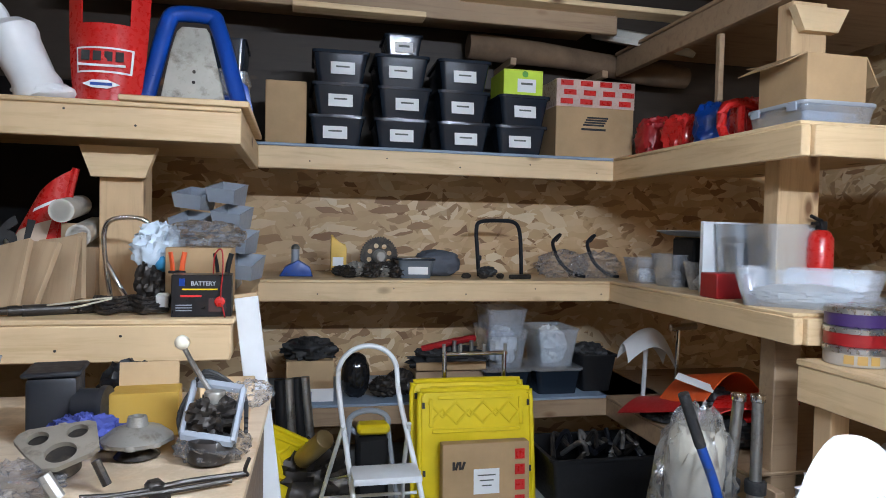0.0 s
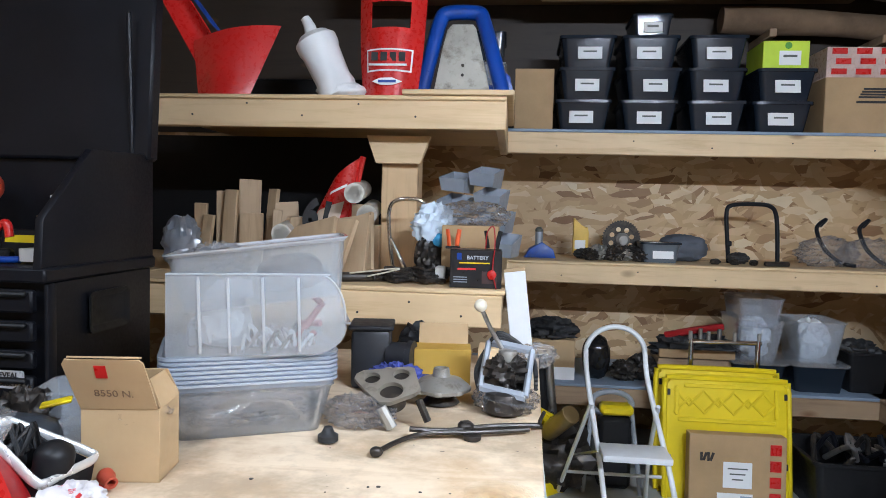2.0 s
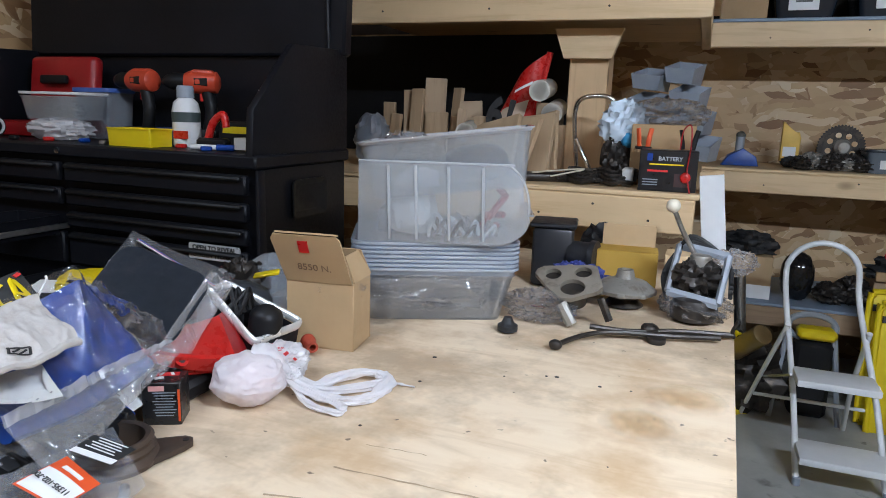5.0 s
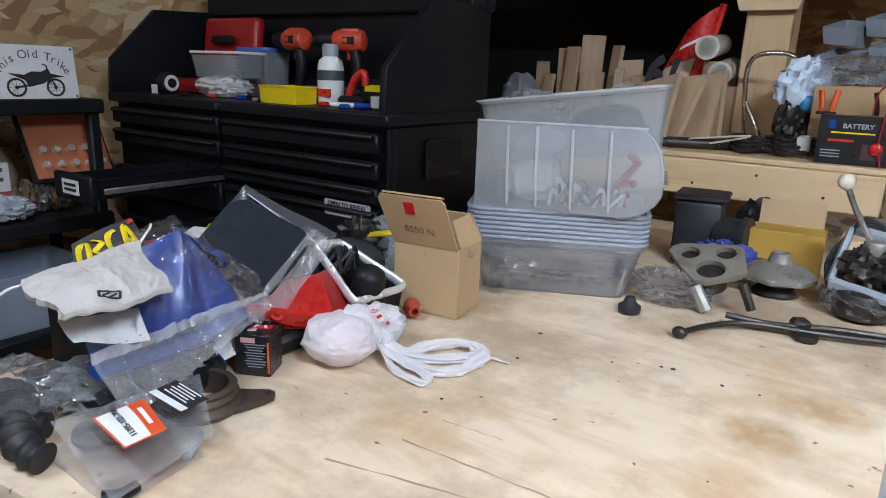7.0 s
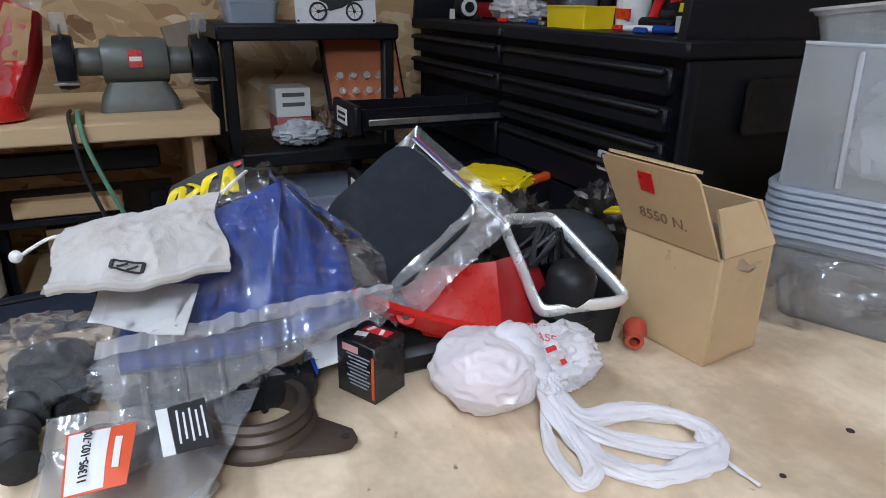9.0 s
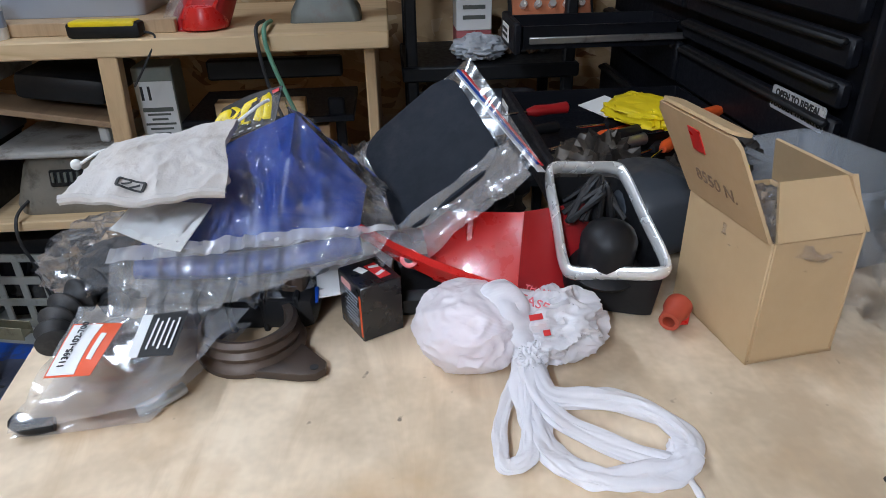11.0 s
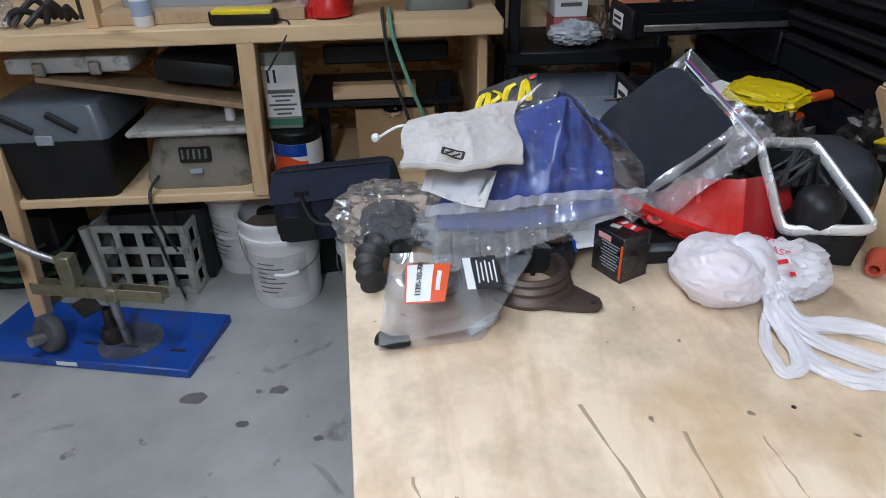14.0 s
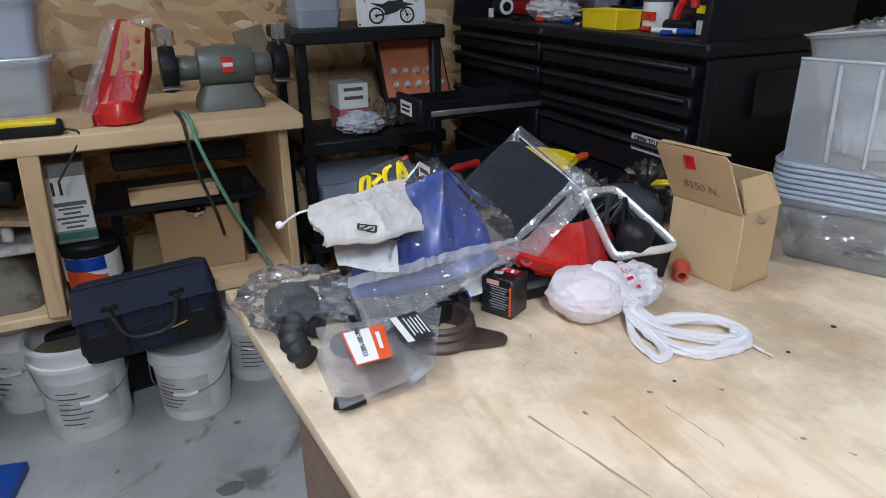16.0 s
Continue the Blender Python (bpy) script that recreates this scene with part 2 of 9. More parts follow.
BAG_SMOOTH = film_mat("smooth bag film", (0.97, 0.97, 0.98), 0.10, 0.01, 0.16, 0.12, 7, 0.22)
BAG_WHITE = film_mat("white bag film", (0.95, 0.93, 0.94), 0.86, 0.04, 0.28, 0.5, 20, 0.35)
CAN_METAL = plain("tin", (0.55, 0.55, 0.54), 0.3, 0.9, 0.1)


# ---- building helpers ----
def bx(size, at=(0, 0, 0), rot=(0, 0, 0), bev=0.002, bm=None, seg=1):
    bm = bm or bmesh.new()
    r = bmesh.ops.create_cube(bm, size=1.0)
    m = pose(*at, *rot) @ Matrix.Diagonal((*size, 1))
    bmesh.ops.transform(bm, matrix=m, verts=r["verts"])
    if bev:
        edges = list({e for v in r["verts"] for e in v.link_edges})
        bmesh.ops.bevel(bm, geom=edges, offset=min(bev, min(size) * 0.4), segments=seg, affect="EDGES", profile=0.5)
    return bm


def cyl(r, h, at=(0, 0, 0), rot=(0, 0, 0), r2=None, seg=20, bm=None, bev=0.0):
    """Upright round bar with its base at 'at'."""
    bm = bm or bmesh.new()
    res = bmesh.ops.create_cone(bm, cap_ends=True, segments=seg, radius1=r, radius2=r if r2 is None else r2, depth=h)
    bmesh.ops.transform(bm, matrix=pose(*at, *rot) @ Matrix.Translation((0, 0, h / 2)), verts=res["verts"])
    if bev:
        es = [e for e in {e for v in res["verts"] for e in v.link_edges} if any(len(f.verts) > 4 for f in e.link_faces)]
        bmesh.ops.bevel(bm, geom=es, offset=bev, segments=2, affect="EDGES", profile=0.5)
    return bm


def lathe(profile, at=(0, 0, 0), rot=(0, 0, 0), seg=28, bm=None):
    bm = bm or bmesh.new()
    m = pose(*at, *rot)
    rings = []
    for r, z in profile:
        rings.append([bm.verts.new(m @ Vector((r * math.cos(2 * math.pi * i / seg), r * math.sin(2 * math.pi * i / seg), z))) for i in range(seg)])
    for a, b in zip(rings, rings[1:]):
        for i in range(seg):
            j = (i + 1) % seg
            bm.faces.new((a[i], a[j], b[j], b[i]))
    if profile[0][0] > 1e-5:
        bm.faces.new(list(reversed(rings[0])))
    if profile[-1][0] > 1e-5:
        bm.faces.new(rings[-1])
    return bm


def smooth_path(pts, closed=False, n=6):
    pts = [Vector(p) for p in pts]
    out = []
    k = len(pts)
    for i in range(k if closed else k - 1):
        p0 = pts[(i - 1) % k] if closed or i else pts[0]
        p1, p2 = pts[i], pts[(i + 1) % k]
        p3 = pts[(i + 2) % k] if closed or i + 2 < k else pts[-1]
        for j in range(n):
            t = j / n
            out.append(0.5 * ((2 * p1) + (p2 - p0) * t + (2 * p0 - 5 * p1 + 4 * p2 - p3) * t * t + (3 * p1 - p0 - 3 * p2 + p3) * t ** 3))
    if not closed:
        out.append(pts[-1])
    return out


def tube(pts, r, closed=False, seg=8, bm=None, smooth=True, n=6, flat=1.0):
    """A bar of round section (r may be a function of 0..1) swept along a curve."""
    bm = bm or bmesh.new()
    ps = smooth_path(pts, closed, n) if smooth else [Vector(p) for p in pts]
    k = len(ps)
    rings = []
    up = Vector((0.13, 0.21, 0.97)).normalized()
    for i, p in enumerate(ps):
        d = (ps[(i + 1) % k] if closed or i + 1 < k else p) - (ps[i - 1] if closed or i else p)
        d.normalize()
        s = d.cross(up)
        if s.length < 0.05:
            s = d.cross(Vector((1, 0, 0)))
        s.normalize()
        u = s.cross(d).normalized()
        rad = r(i / max(1, k - 1)) if callable(r) else r
        rings.append([bm.verts.new(p + s * (rad * math.cos(2 * math.pi * a / seg)) + u * (rad * flat * math.sin(2 * math.pi * a / seg))) for a in range(seg)])
    for i in range(k if closed else k - 1):
        a, b = rings[i], rings[(i + 1) % k]
        for j in range(seg):
            bm.faces.new((a[j], a[(j + 1) % seg], b[(j + 1) % seg], b[j]))
    if not closed:
        bm.faces.new(list(reversed(rings[0])))
        bm.faces.new(rings[-1])
    return bm


def sheet(fn, nu, nv, thick=0.0, bm=None):
    """A surface from fn(u, v); with a thickness it is closed into a shell."""
    bm = bm or bmesh.new()
    g = [[Vector(fn(i / nu, j / nv)) for j in range(nv + 1)] for i in range(nu + 1)]
    top = [[bm.verts.new(p) for p in row] for row in g]
    for i in range(nu):
        for j in range(nv):
            bm.faces.new((top[i][j], top[i + 1][j], top[i + 1][j + 1], top[i][j + 1]))
    if thick:
        low = []
        for i in range(nu + 1):
            row = []
            for j in range(nv + 1):
                du = g[min(i + 1, nu)][j] - g[max(i - 1, 0)][j]
                dv = g[i][min(j + 1, nv)] - g[i][max(j - 1, 0)]
                nrm = du.cross(dv)
                nrm = nrm.normalized() if nrm.length > 1e-9 else Vector((0, 0, 1))
                row.append(bm.verts.new(g[i][j] - nrm * thick))
            low.append(row)
        for i in range(nu):
            for j in range(nv):
                bm.faces.new((low[i][j + 1], low[i + 1][j + 1], low[i + 1][j], low[i][j]))
        for i in range(nu):
            bm.faces.new((top[i + 1][0], top[i][0], low[i][0], low[i + 1][0]))
            bm.faces.new((top[i][nv], top[i + 1][nv], low[i + 1][nv], low[i][nv]))
        for j in range(nv):
            bm.faces.new((top[0][j], top[0][j + 1], low[0][j + 1], low[0][j]))
            bm.faces.new((top[nu][j + 1], top[nu][j], low[nu][j], low[nu][j + 1]))
    return bm


def ridged(p, s):
    return 1 - 2 * abs(noise.noise(Vector(p) * s))


def lump(size, at=(0, 0, 0), rot=(0, 0, 0), rough=0.15, freq=9.0, flat=True, nu=40, nv=24, power=1.0, seed=0.0, bm=None):
    """A crumpled closed body (a bag, a cloth heap): an ellipsoid pushed about by folded noise, flat below."""
    bm = bm or bmesh.new()
    m = pose(*at, *rot)
    rows = []
    for j in range(nv + 1):
        th = math.pi * j / nv
        row = []
        for i in range(nu):
            ph = 2 * math.pi * i / nu
            d = Vector((math.sin(th) * math.cos(ph), math.sin(th) * math.sin(ph), math.cos(th)))
            q = Vector([math.copysign(abs(c) ** power, c) for c in d])
            k = 1 + rough * (ridged(d + Vector((seed, 0, 0)), freq * 0.25) - 0.4) + rough * 0.5 * (ridged(d + Vector((0, seed, 3)), freq * 0.7) - 0.4)
            p = Vector((q.x * size[0] / 2 * k, q.y * size[1] / 2 * k, q.z * size[2] / 2 * k + size[2] / 2))
            if flat and p.z < 0.002:
                p.z = 0.002 * j / nv
            row.append(p)
        rows.append(row)
    first = bm.verts.new(m @ rows[0][0])
    last = bm.verts.new(m @ rows[-1][0])
    vs = [[bm.verts.new(m @ p) for p in row] for row in rows[1:-1]]
    for i in range(nu):
        k = (i + 1) % nu
        bm.faces.new((first, vs[0][i], vs[0][k]))
        bm.faces.new((vs[-1][k], vs[-1][i], last))
        for a, b in zip(vs, vs[1:]):
            bm.faces.new((a[k], a[i], b[i], b[k]))
    return bm


def prism(outline, h, at=(0, 0, 0), rot=(0, 0, 0), bev=0.0, bm=None):
    """A plate cut to an outline in its own x-y plane, h thick."""
    bm = bm or bmesh.new()
    m = pose(*at, *rot)
    lo = [bm.verts.new(m @ Vector((x, y, 0))) for x, y in outline]
    hi = [bm.verts.new(m @ Vector((x, y, h))) for x, y in outline]
    k = len(outline)
    fs = [bm.faces.new(list(reversed(lo))), bm.faces.new(hi)]
    for i in range(k):
        fs.append(bm.faces.new((lo[i], lo[(i + 1) % k], hi[(i + 1) % k], hi[i])))
    if bev:
        es = list({e for f in fs[:2] for e in f.edges})
        bmesh.ops.bevel(bm, geom=es, offset=bev, segments=2, affect="EDGES", profile=0.5)
    return bm


def rounded(w, d, r, n=5):
    pts = []
    for cx, cy, a0 in ((w / 2 - r, d / 2 - r, 0), (-w / 2 + r, d / 2 - r, 90), (-w / 2 + r, -d / 2 + r, 180), (w / 2 - r, -d / 2 + r, 270)):
        for i in range(n + 1):
            a = math.radians(a0 + 90 * i / n)
            pts.append((cx + r * math.cos(a), cy + r * math.sin(a)))
    return pts


def loft(rings, bm=None, cap0=True, cap1=True, closed=True):
    bm = bm or bmesh.new()
    vs = [[bm.verts.new(p) for p in r] for r in rings]
    k = len(vs[0])
    for a, b in zip(vs, vs[1:]):
        for i in range(k if closed else k - 1):
            j = (i + 1) % k
            bm.faces.new((a[i], a[j], b[j], b[i]))
    if cap0:
        bm.faces.new(list(reversed(vs[0])))
    if cap1:
        bm.faces.new(vs[-1])
    return bm


def tub(w, d, h, wb, db, r=0.02, wall=0.003, lip=0.006, bm=None, z0=0.0):
    """An open tapered box with a rolled lip and a real wall thickness."""
    def ring(ww, dd, z, rr):
        return [Vector((x, y, z + z0)) for x, y in rounded(ww, dd, rr)]
    return loft([ring(wb - 2 * wall, db - 2 * wall, wall, r * 0.8), ring(w - 2 * wall, d - 2 * wall, h, r), ring(w + 2 * lip, d + 2 * lip, h, r + lip),
                 ring(w + 2 * lip, d + 2 * lip, h - lip, r + lip), ring(w, d, h - lip, r), ring(wb, db, 0, r * 0.8)], bm, True, True)


def finish(bm, name, material, smooth=True, angle=40):
    bmesh.ops.recalc_face_normals(bm, faces=bm.faces)
    me = bpy.data.meshes.new(name)
    for f in bm.faces:
        f.smooth = smooth
    lim = math.radians(angle)
    for e in bm.edges:
        if len(e.link_faces) == 2 and e.calc_face_angle(0) > lim:
            e.smooth = False
    bm.to_mesh(me)
    bm.free()
    me.materials.append(material)
    return me


def part(name, bm, material, parent, label="", m=None, smooth=True):
    ob = new(name, finish(bm, name, material, smooth))
    ob.parent = parent
    if m is not None:
        ob.matrix_basis = m
    if label:
        ob["label"] = label
    return ob


def thing(name, m, label, category, group=""):
    ob = new(name)
    ob.empty_display_size = 0.05
    ob.matrix_basis = m
    return tagged(ob, label, category, group)


def solid(name, bm, material, m, label, category, group="", kind=""):
    ob = new(name, finish(bm, name, material))
    ob.matrix_basis = m
    return tagged(ob, label, category, group, kind)


def words(body, size, parent, m, material, name="lettering", bold=0.0):
    cu = bpy.data.curves.new(name, "FONT")
    cu.body, cu.size, cu.align_x, cu.align_y, cu.extrude, cu.offset = body, size, "CENTER", "CENTER", 0.0004, bold
    tmp = bpy.data.objects.new(name, cu)
    me = bpy.data.meshes.new_from_object(tmp)
    bpy.data.objects.remove(tmp)
    me.materials.clear()
    me.materials.append(material)
    ob = new(name, me)
    ob.parent = parent
    ob.matrix_basis = m
    return ob


FRONT = pose(0, 0, 0, 90, 0, 0)  # lettering that faces -y
EAST = pose(0, 0, 0, 90, 0, 90)  # lettering that faces +x


def structure(name, bm, material, label="", category=""):
    ob = new(name, finish(bm, name, material))
    return tagged(ob, label, category or "structure", "", "structure")


# ---- the room ----
structure("floor", bx((7.0, 8.0, 0.1), (0.9, 0.7, -0.05), bev=0), CONCRETE, "grey stained concrete shop floor", "floor")
structure("wall_north", bx((7.0, 0.1, 3.1), (0.9, 4.65, 1.55), bev=0), OSB_N, "bare strand board wall behind the shelves", "wall")
structure("wall_west", bx((0.1, 7.9, 3.1), (-2.4, 0.65, 1.55), bev=0), OSB_W, "bare strand board wall behind the tool bench", "wall")
structure("wall_east", bx((0.1, 7.9, 3.1), (4.2, 0.65, 1.55), bev=0), OSB_W, "bare strand board wall", "wall")
structure("wall_south", bx((6.5, 0.1, 3.1), (0.9, -3.25, 1.55), bev=0), OSB_N, "bare strand board wall", "wall")
ceil_bm = bx((7.0, 8.0, 0.05), (0.9, 0.7, 3.08), bev=0)
for i in range(12):
    bx((6.5, 0.045, 0.18), (0.9, -2.9 + i * 0.6, 2.955), bev=0.002, bm=ceil_bm)
# Added sheet: its near-black colour stands for deep shade above the upper shelf.
structure("wall_boarding", bx((7.0, 0.012, 1.2), (0.9, 4.592, 2.44), bev=0), timber("shade-dark timber", (0.045, 0.03, 0.02), (0.03, 0.02, 0.013), 0), "added dark sheet for the deep shade on the wall above the upper shelf", "wall")
structure("ceiling", ceil_bm, OLD_WOOD, "dark boarded ceiling with exposed joists", "ceiling")


def ceiling_light(x, y, k):
    t = thing("ceiling_light", pose(x, y, 2.80), "long white shop light fixture under the joists", "light", "shop lights")
    part("housing", bx((1.24, 0.14, 0.05), (0, 0, 0.04), bev=0.008), WHITE_PAINT, t)
    me, nt, bs = start("lamp diffuser")
    bs.inputs["Emission Color"].default_value = (0.9, 0.96, 1, 1)
    bs.inputs["Emission Strength"].default_value = 6
    part("diffuser", bx((1.18, 0.10, 0.02), (0, 0, 0.008), bev=0.004), me, t)
    for s in (-0.5, 0.5):
        part("hanger", bx((0.02, 0.02, 0.26), (s, 0, 0.14), bev=0), STEEL, t)
    la = bpy.data.lights.new("shop_light", "AREA")
    la.shape, la.size, la.size_y, la.energy, la.color = "RECTANGLE", 1.15, 0.12, LAMP * k, TONE
    lo = new("shop_light", la)
    lo.matrix_basis = pose(x, y, 2.79)


ceiling_light(-0.8, -0.1, 0.75)


def bare_tube(x, y, z, watts):
    t = thing("tube_light", pose(x, y, z), "bare fluorescent tube on a white batten", "light")
    m, nt, bs = start("tube glow")
    bs.inputs["Base Color"].default_value = (0.9, 0.9, 0.9, 1)
    bs.inputs["Emission Color"].default_value = (*TONE, 1)
    bs.inputs["Emission Strength"].default_value = watts / (math.pi * 2 * math.pi * 0.019 * 1.2)
    part("tube", cyl(0.019, 1.2, (-0.6, 0, 0), (0, 90, 0), seg=16), m, t)
    part("batten", bx((1.26, 0.05, 0.04), (0, 0, 0.07), bev=0.004), WHITE_PAINT, t)
    for s in (-0.615, 0.615):
        part("socket", bx((0.03, 0.03, 0.09), (s, 0, 0.02), bev=0.003), WHITE_PLASTIC, t)
        part("chain", tube([(s * 0.9, 0, 0.09), (s * 0.9, 0, 3.055 - z)], 0.004, seg=6, smooth=False), STEEL, t)


bare_tube(1.35, 0.30, 2.28, 285.0)


# ---- shelving of sawn lumber ----
def board(name, size, at, material, parent, rot=(0, 0, 0), bev=0.004, label=""):
    return part(name, bx(size, at, rot, bev), material, parent, label)


def nails(parent, pts, axis):
    for p in pts:
        rot = (90, 0, 0) if axis == "y" else (0, -90, 0)
        part("screw_head", cyl(0.004, 0.002, p, rot, seg=10), DARK_IRON, parent)


NZ = pose(0, 0, 0)
back = thing("wall_shelf", NZ, "pine shelf along the back wall with blue painted top", "shelf", "lumber shelving")
board("apron", (2.0, 0.04, 0.115), (1.24, 3.92, 1.735), PINE_X, back)
board("deck", (2.5, 0.68, 0.016), (1.3, 4.24, 1.801), BLUE_DECK, back)
nails(back, [(0.5 + 0.4 * i, 3.9, 1.72 + 0.03 * (i % 2)) for i in range(5)], "y")
mid = thing("wall_shelf", NZ, "pine shelf along the back wall with cluttered wooden top", "shelf", "lumber shelving")
board("apron", (2.02, 0.04, 0.10), (1.25, 3.92, 1.04), PINE_X, mid)
board("deck", (2.5, 0.68, 0.016), (1.3, 4.24, 1.098), PINE_X, mid)
nails(mid, [(0.55 + 0.4 * i, 3.9, 1.03 + 0.03 * (i % 2)) for i in range(5)], "y")
low = thing("wall_shelf", NZ, "low pine shelf with blue-grey painted top", "shelf", "lumber shelving")
board("apron", (2.02, 0.04, 0.10), (1.25, 3.92, 0.378), OLD_WOOD, low)
board("deck", (2.5, 0.68, 0.016), (1.3, 4.24, 0.436), BLUE_DECK, low)
loft3 = thing("overhead_shelf", NZ, "rough overhead lumber storage deck near the ceiling", "shelf", "lumber shelving")
board("apron", (2.9, 0.04, 0.12), (0.8, 4.02, 2.60), OLD_WOOD, loft3)
board("deck", (2.9, 0.6, 0.02), (0.8, 4.28, 2.67), OLD_WOOD, loft3)

lt = thing("corner_shelf", NZ, "deep pine upper shelf with doubled plywood end", "shelf", "lumber shelving")
board("apron", (1.642, 0.04, 0.122), (-0.579, 2.82, 1.726), PINE_X, lt)
board("end_apron", (0.04, 1.06, 0.122), (0.222, 3.36, 1.726), PINE_Y, lt)
board("deck", (1.642, 1.75, 0.016), (-0.579, 3.66, 1.780), PINE_X, lt)
board("overlay", (0.42, 0.9, 0.02), (0.06, 3.22, 1.799), PINE_X, lt)
nails(lt, [(-0.1 - 0.22 * i, 2.8, 1.71 + 0.045 * (i % 2)) for i in range(5)], "y")
board("post", (0.15, 0.15, 0.50), (-0.19, 3.08, 1.35), PINE_Z, lt)
part("gusset", prism([(-0.09, 0), (0.09, 0), (0.13, 0.11), (-0.13, 0.11)], 0.04, (-0.19, 2.995, 1.545), (90, 0, 0)), PINE_X, lt)
lm = thing("corner_shelf", NZ, "pine middle shelf with rounded apron corner", "shelf", "lumber shelving")
board("apron", (1.30, 0.04, 0.105), (-0.40, 2.43, 1.037), PINE_X, lm)
board("end_apron", (0.04, 1.45, 0.105), (0.23, 3.18, 1.037), PINE_Y, lm)
board("deck", (1.32, 2.1, 0.016), (-0.40, 3.46, 1.099), PINE_X, lm)
nails(lm, [(0.12 - 0.17 * i, 2.41, 1.02 + 0.04 * (i % 2)) for i in range(6)], "y")
board("post", (0.14, 0.14, 0.985), (-0.19, 3.08, 0.4925), PINE_Z, lm)

rt = thing("side_shelf", NZ, "pine upper side shelf carrying boxes and toy parts", "shelf", "lumber shelving")
board("apron", (0.04, 1.46, 0.112), (2.22, 3.17, 1.735), PINE_Y, rt)
board("end_apron", (1.3, 0.04, 0.112), (2.89, 2.44, 1.735), PINE_X, rt)
board("deck", (1.36, 2.1, 0.016), (2.88, 3.50, 1.800), PINE_Y, rt)
board("post", (0.20, 0.09, 0.66), (2.50, 2.84, 2.03 - 0.62), PINE_Z, rt)
board("post", (0.17, 0.09, 0.56), (2.52, 2.84, 2.088), PINE_Z, rt)
part("gusset", prism([(-0.08, 0), (0.08, 0), (0.13, 0.1), (-0.13, 0.1)], 0.04, (2.54, 2.79, 2.235), (90, 0, 0)), PINE_X, rt)
rm = thing("side_shelf", NZ, "pine middle side shelf with bins", "shelf", "lumber shelving")
board("apron", (0.04, 1.46, 0.10), (2.22, 3.17, 1.042), PINE_Y, rm)
board("end_apron", (1.3, 0.04, 0.10), (2.89, 2.44, 1.042), PINE_X, rm)
board("deck", (1.36, 2.1, 0.016), (2.88, 3.50, 1.100), PINE_Y, rm)
board("post", (0.12, 0.09, 0.99), (2.36, 2.70, 0.495), OLD_WOOD, rm)
rl = thing("side_shelf", NZ, "low dusty pine side shelf", "shelf", "lumber shelving")
board("apron", (0.04, 1.40, 0.10), (2.22, 3.2, 0.378), OLD_WOOD, rl)
board("deck", (1.36, 1.9, 0.016), (2.88, 3.6, 0.436), OLD_WOOD, rl)
r3 = thing("overhead_shelf", NZ, "overhead lumber side deck near the ceiling", "shelf", "lumber shelving")
board("apron", (0.04, 2.2, 0.13), (2.42, 3.2, 2.435), OLD_WOOD, r3)
board("deck", (1.3, 2.2, 0.02), (3.04, 3.2, 2.512), OLD_WOOD, r3)
board("strut", (0.03, 0.03, 0.56), (2.45, 3.3, 2.09), OLD_WOOD, r3)

mat = thing("rolled_mat", NZ, "long brown rolled mat lying on wall brackets", "mat")
part("roll", tube([(1.45, 4.38, 2.51), (2.0, 4.38, 2.49), (2.6, 4.39, 2.44), (2.95, 4.40, 2.42)], lambda q: 0.075 + 0.006 * math.sin(11 * q), seg=20), plain("brown matting", (0.17, 0.105, 0.06), 0.9, var=0.35, fine=90, relief=0.4), mat)
for x, z in ((1.7, 2.404), (2.3, 2.370)):
    board("bracket", (0.04, 0.34, 0.045), (x, 4.415, z), OLD_WOOD, mat)

# ---- the workbench ----
wb = thing("workbench", NZ, "plywood topped workbench with stains and scratches", "workbench")
part("top", prism([(-0.645, 0.602), (0.318, 0.688), (0.372, 2.39), (-0.645, 2.39)], 0.022, (0, 0, 0.878), bev=0.0025), BENCH_PLY, wb)
part("under_layer", prism([(-0.638, 0.612), (0.31, 0.697), (0.364, 2.385), (-0.638, 2.385)], 0.02, (0, 0, 0.8575), bev=0.002), OFFCUT, wb)
BROWN_PANEL = plain("brown panel", (0.20, 0.13, 0.09), 0.6)
board("side_panel", (0.66, 0.018, 0.84), (-0.03, 0.678, 0.435), BROWN_PANEL, wb, (0, 0, 5.1))
board("side_panel", (0.018, 1.66, 0.84), (0.315, 1.545, 0.435), BROWN_PANEL, wb, (0, 0, -1.8))
for x, y in ((-0.58, 0.74), (-0.58, 2.3), (0.26, 2.3), (0.22, 0.76)):
    board("leg", (0.06, 0.06, 0.855), (x, y, 0.4275), PINE_Z, wb)
# stains soaked into the bench top, scratches cut in it


def blotch(x, y, r, seed, k=1.25):
    pts = []
    for i in range(40):
        a = 2 * math.pi * i / 40
        rr = r * (1 + 0.28 * noise.noise(Vector((math.cos(a) * 1.4 + seed, math.sin(a) * 1.4, seed))))
        pts.append((x + rr * math.cos(a), y + rr * k * math.sin(a)))
    return pts


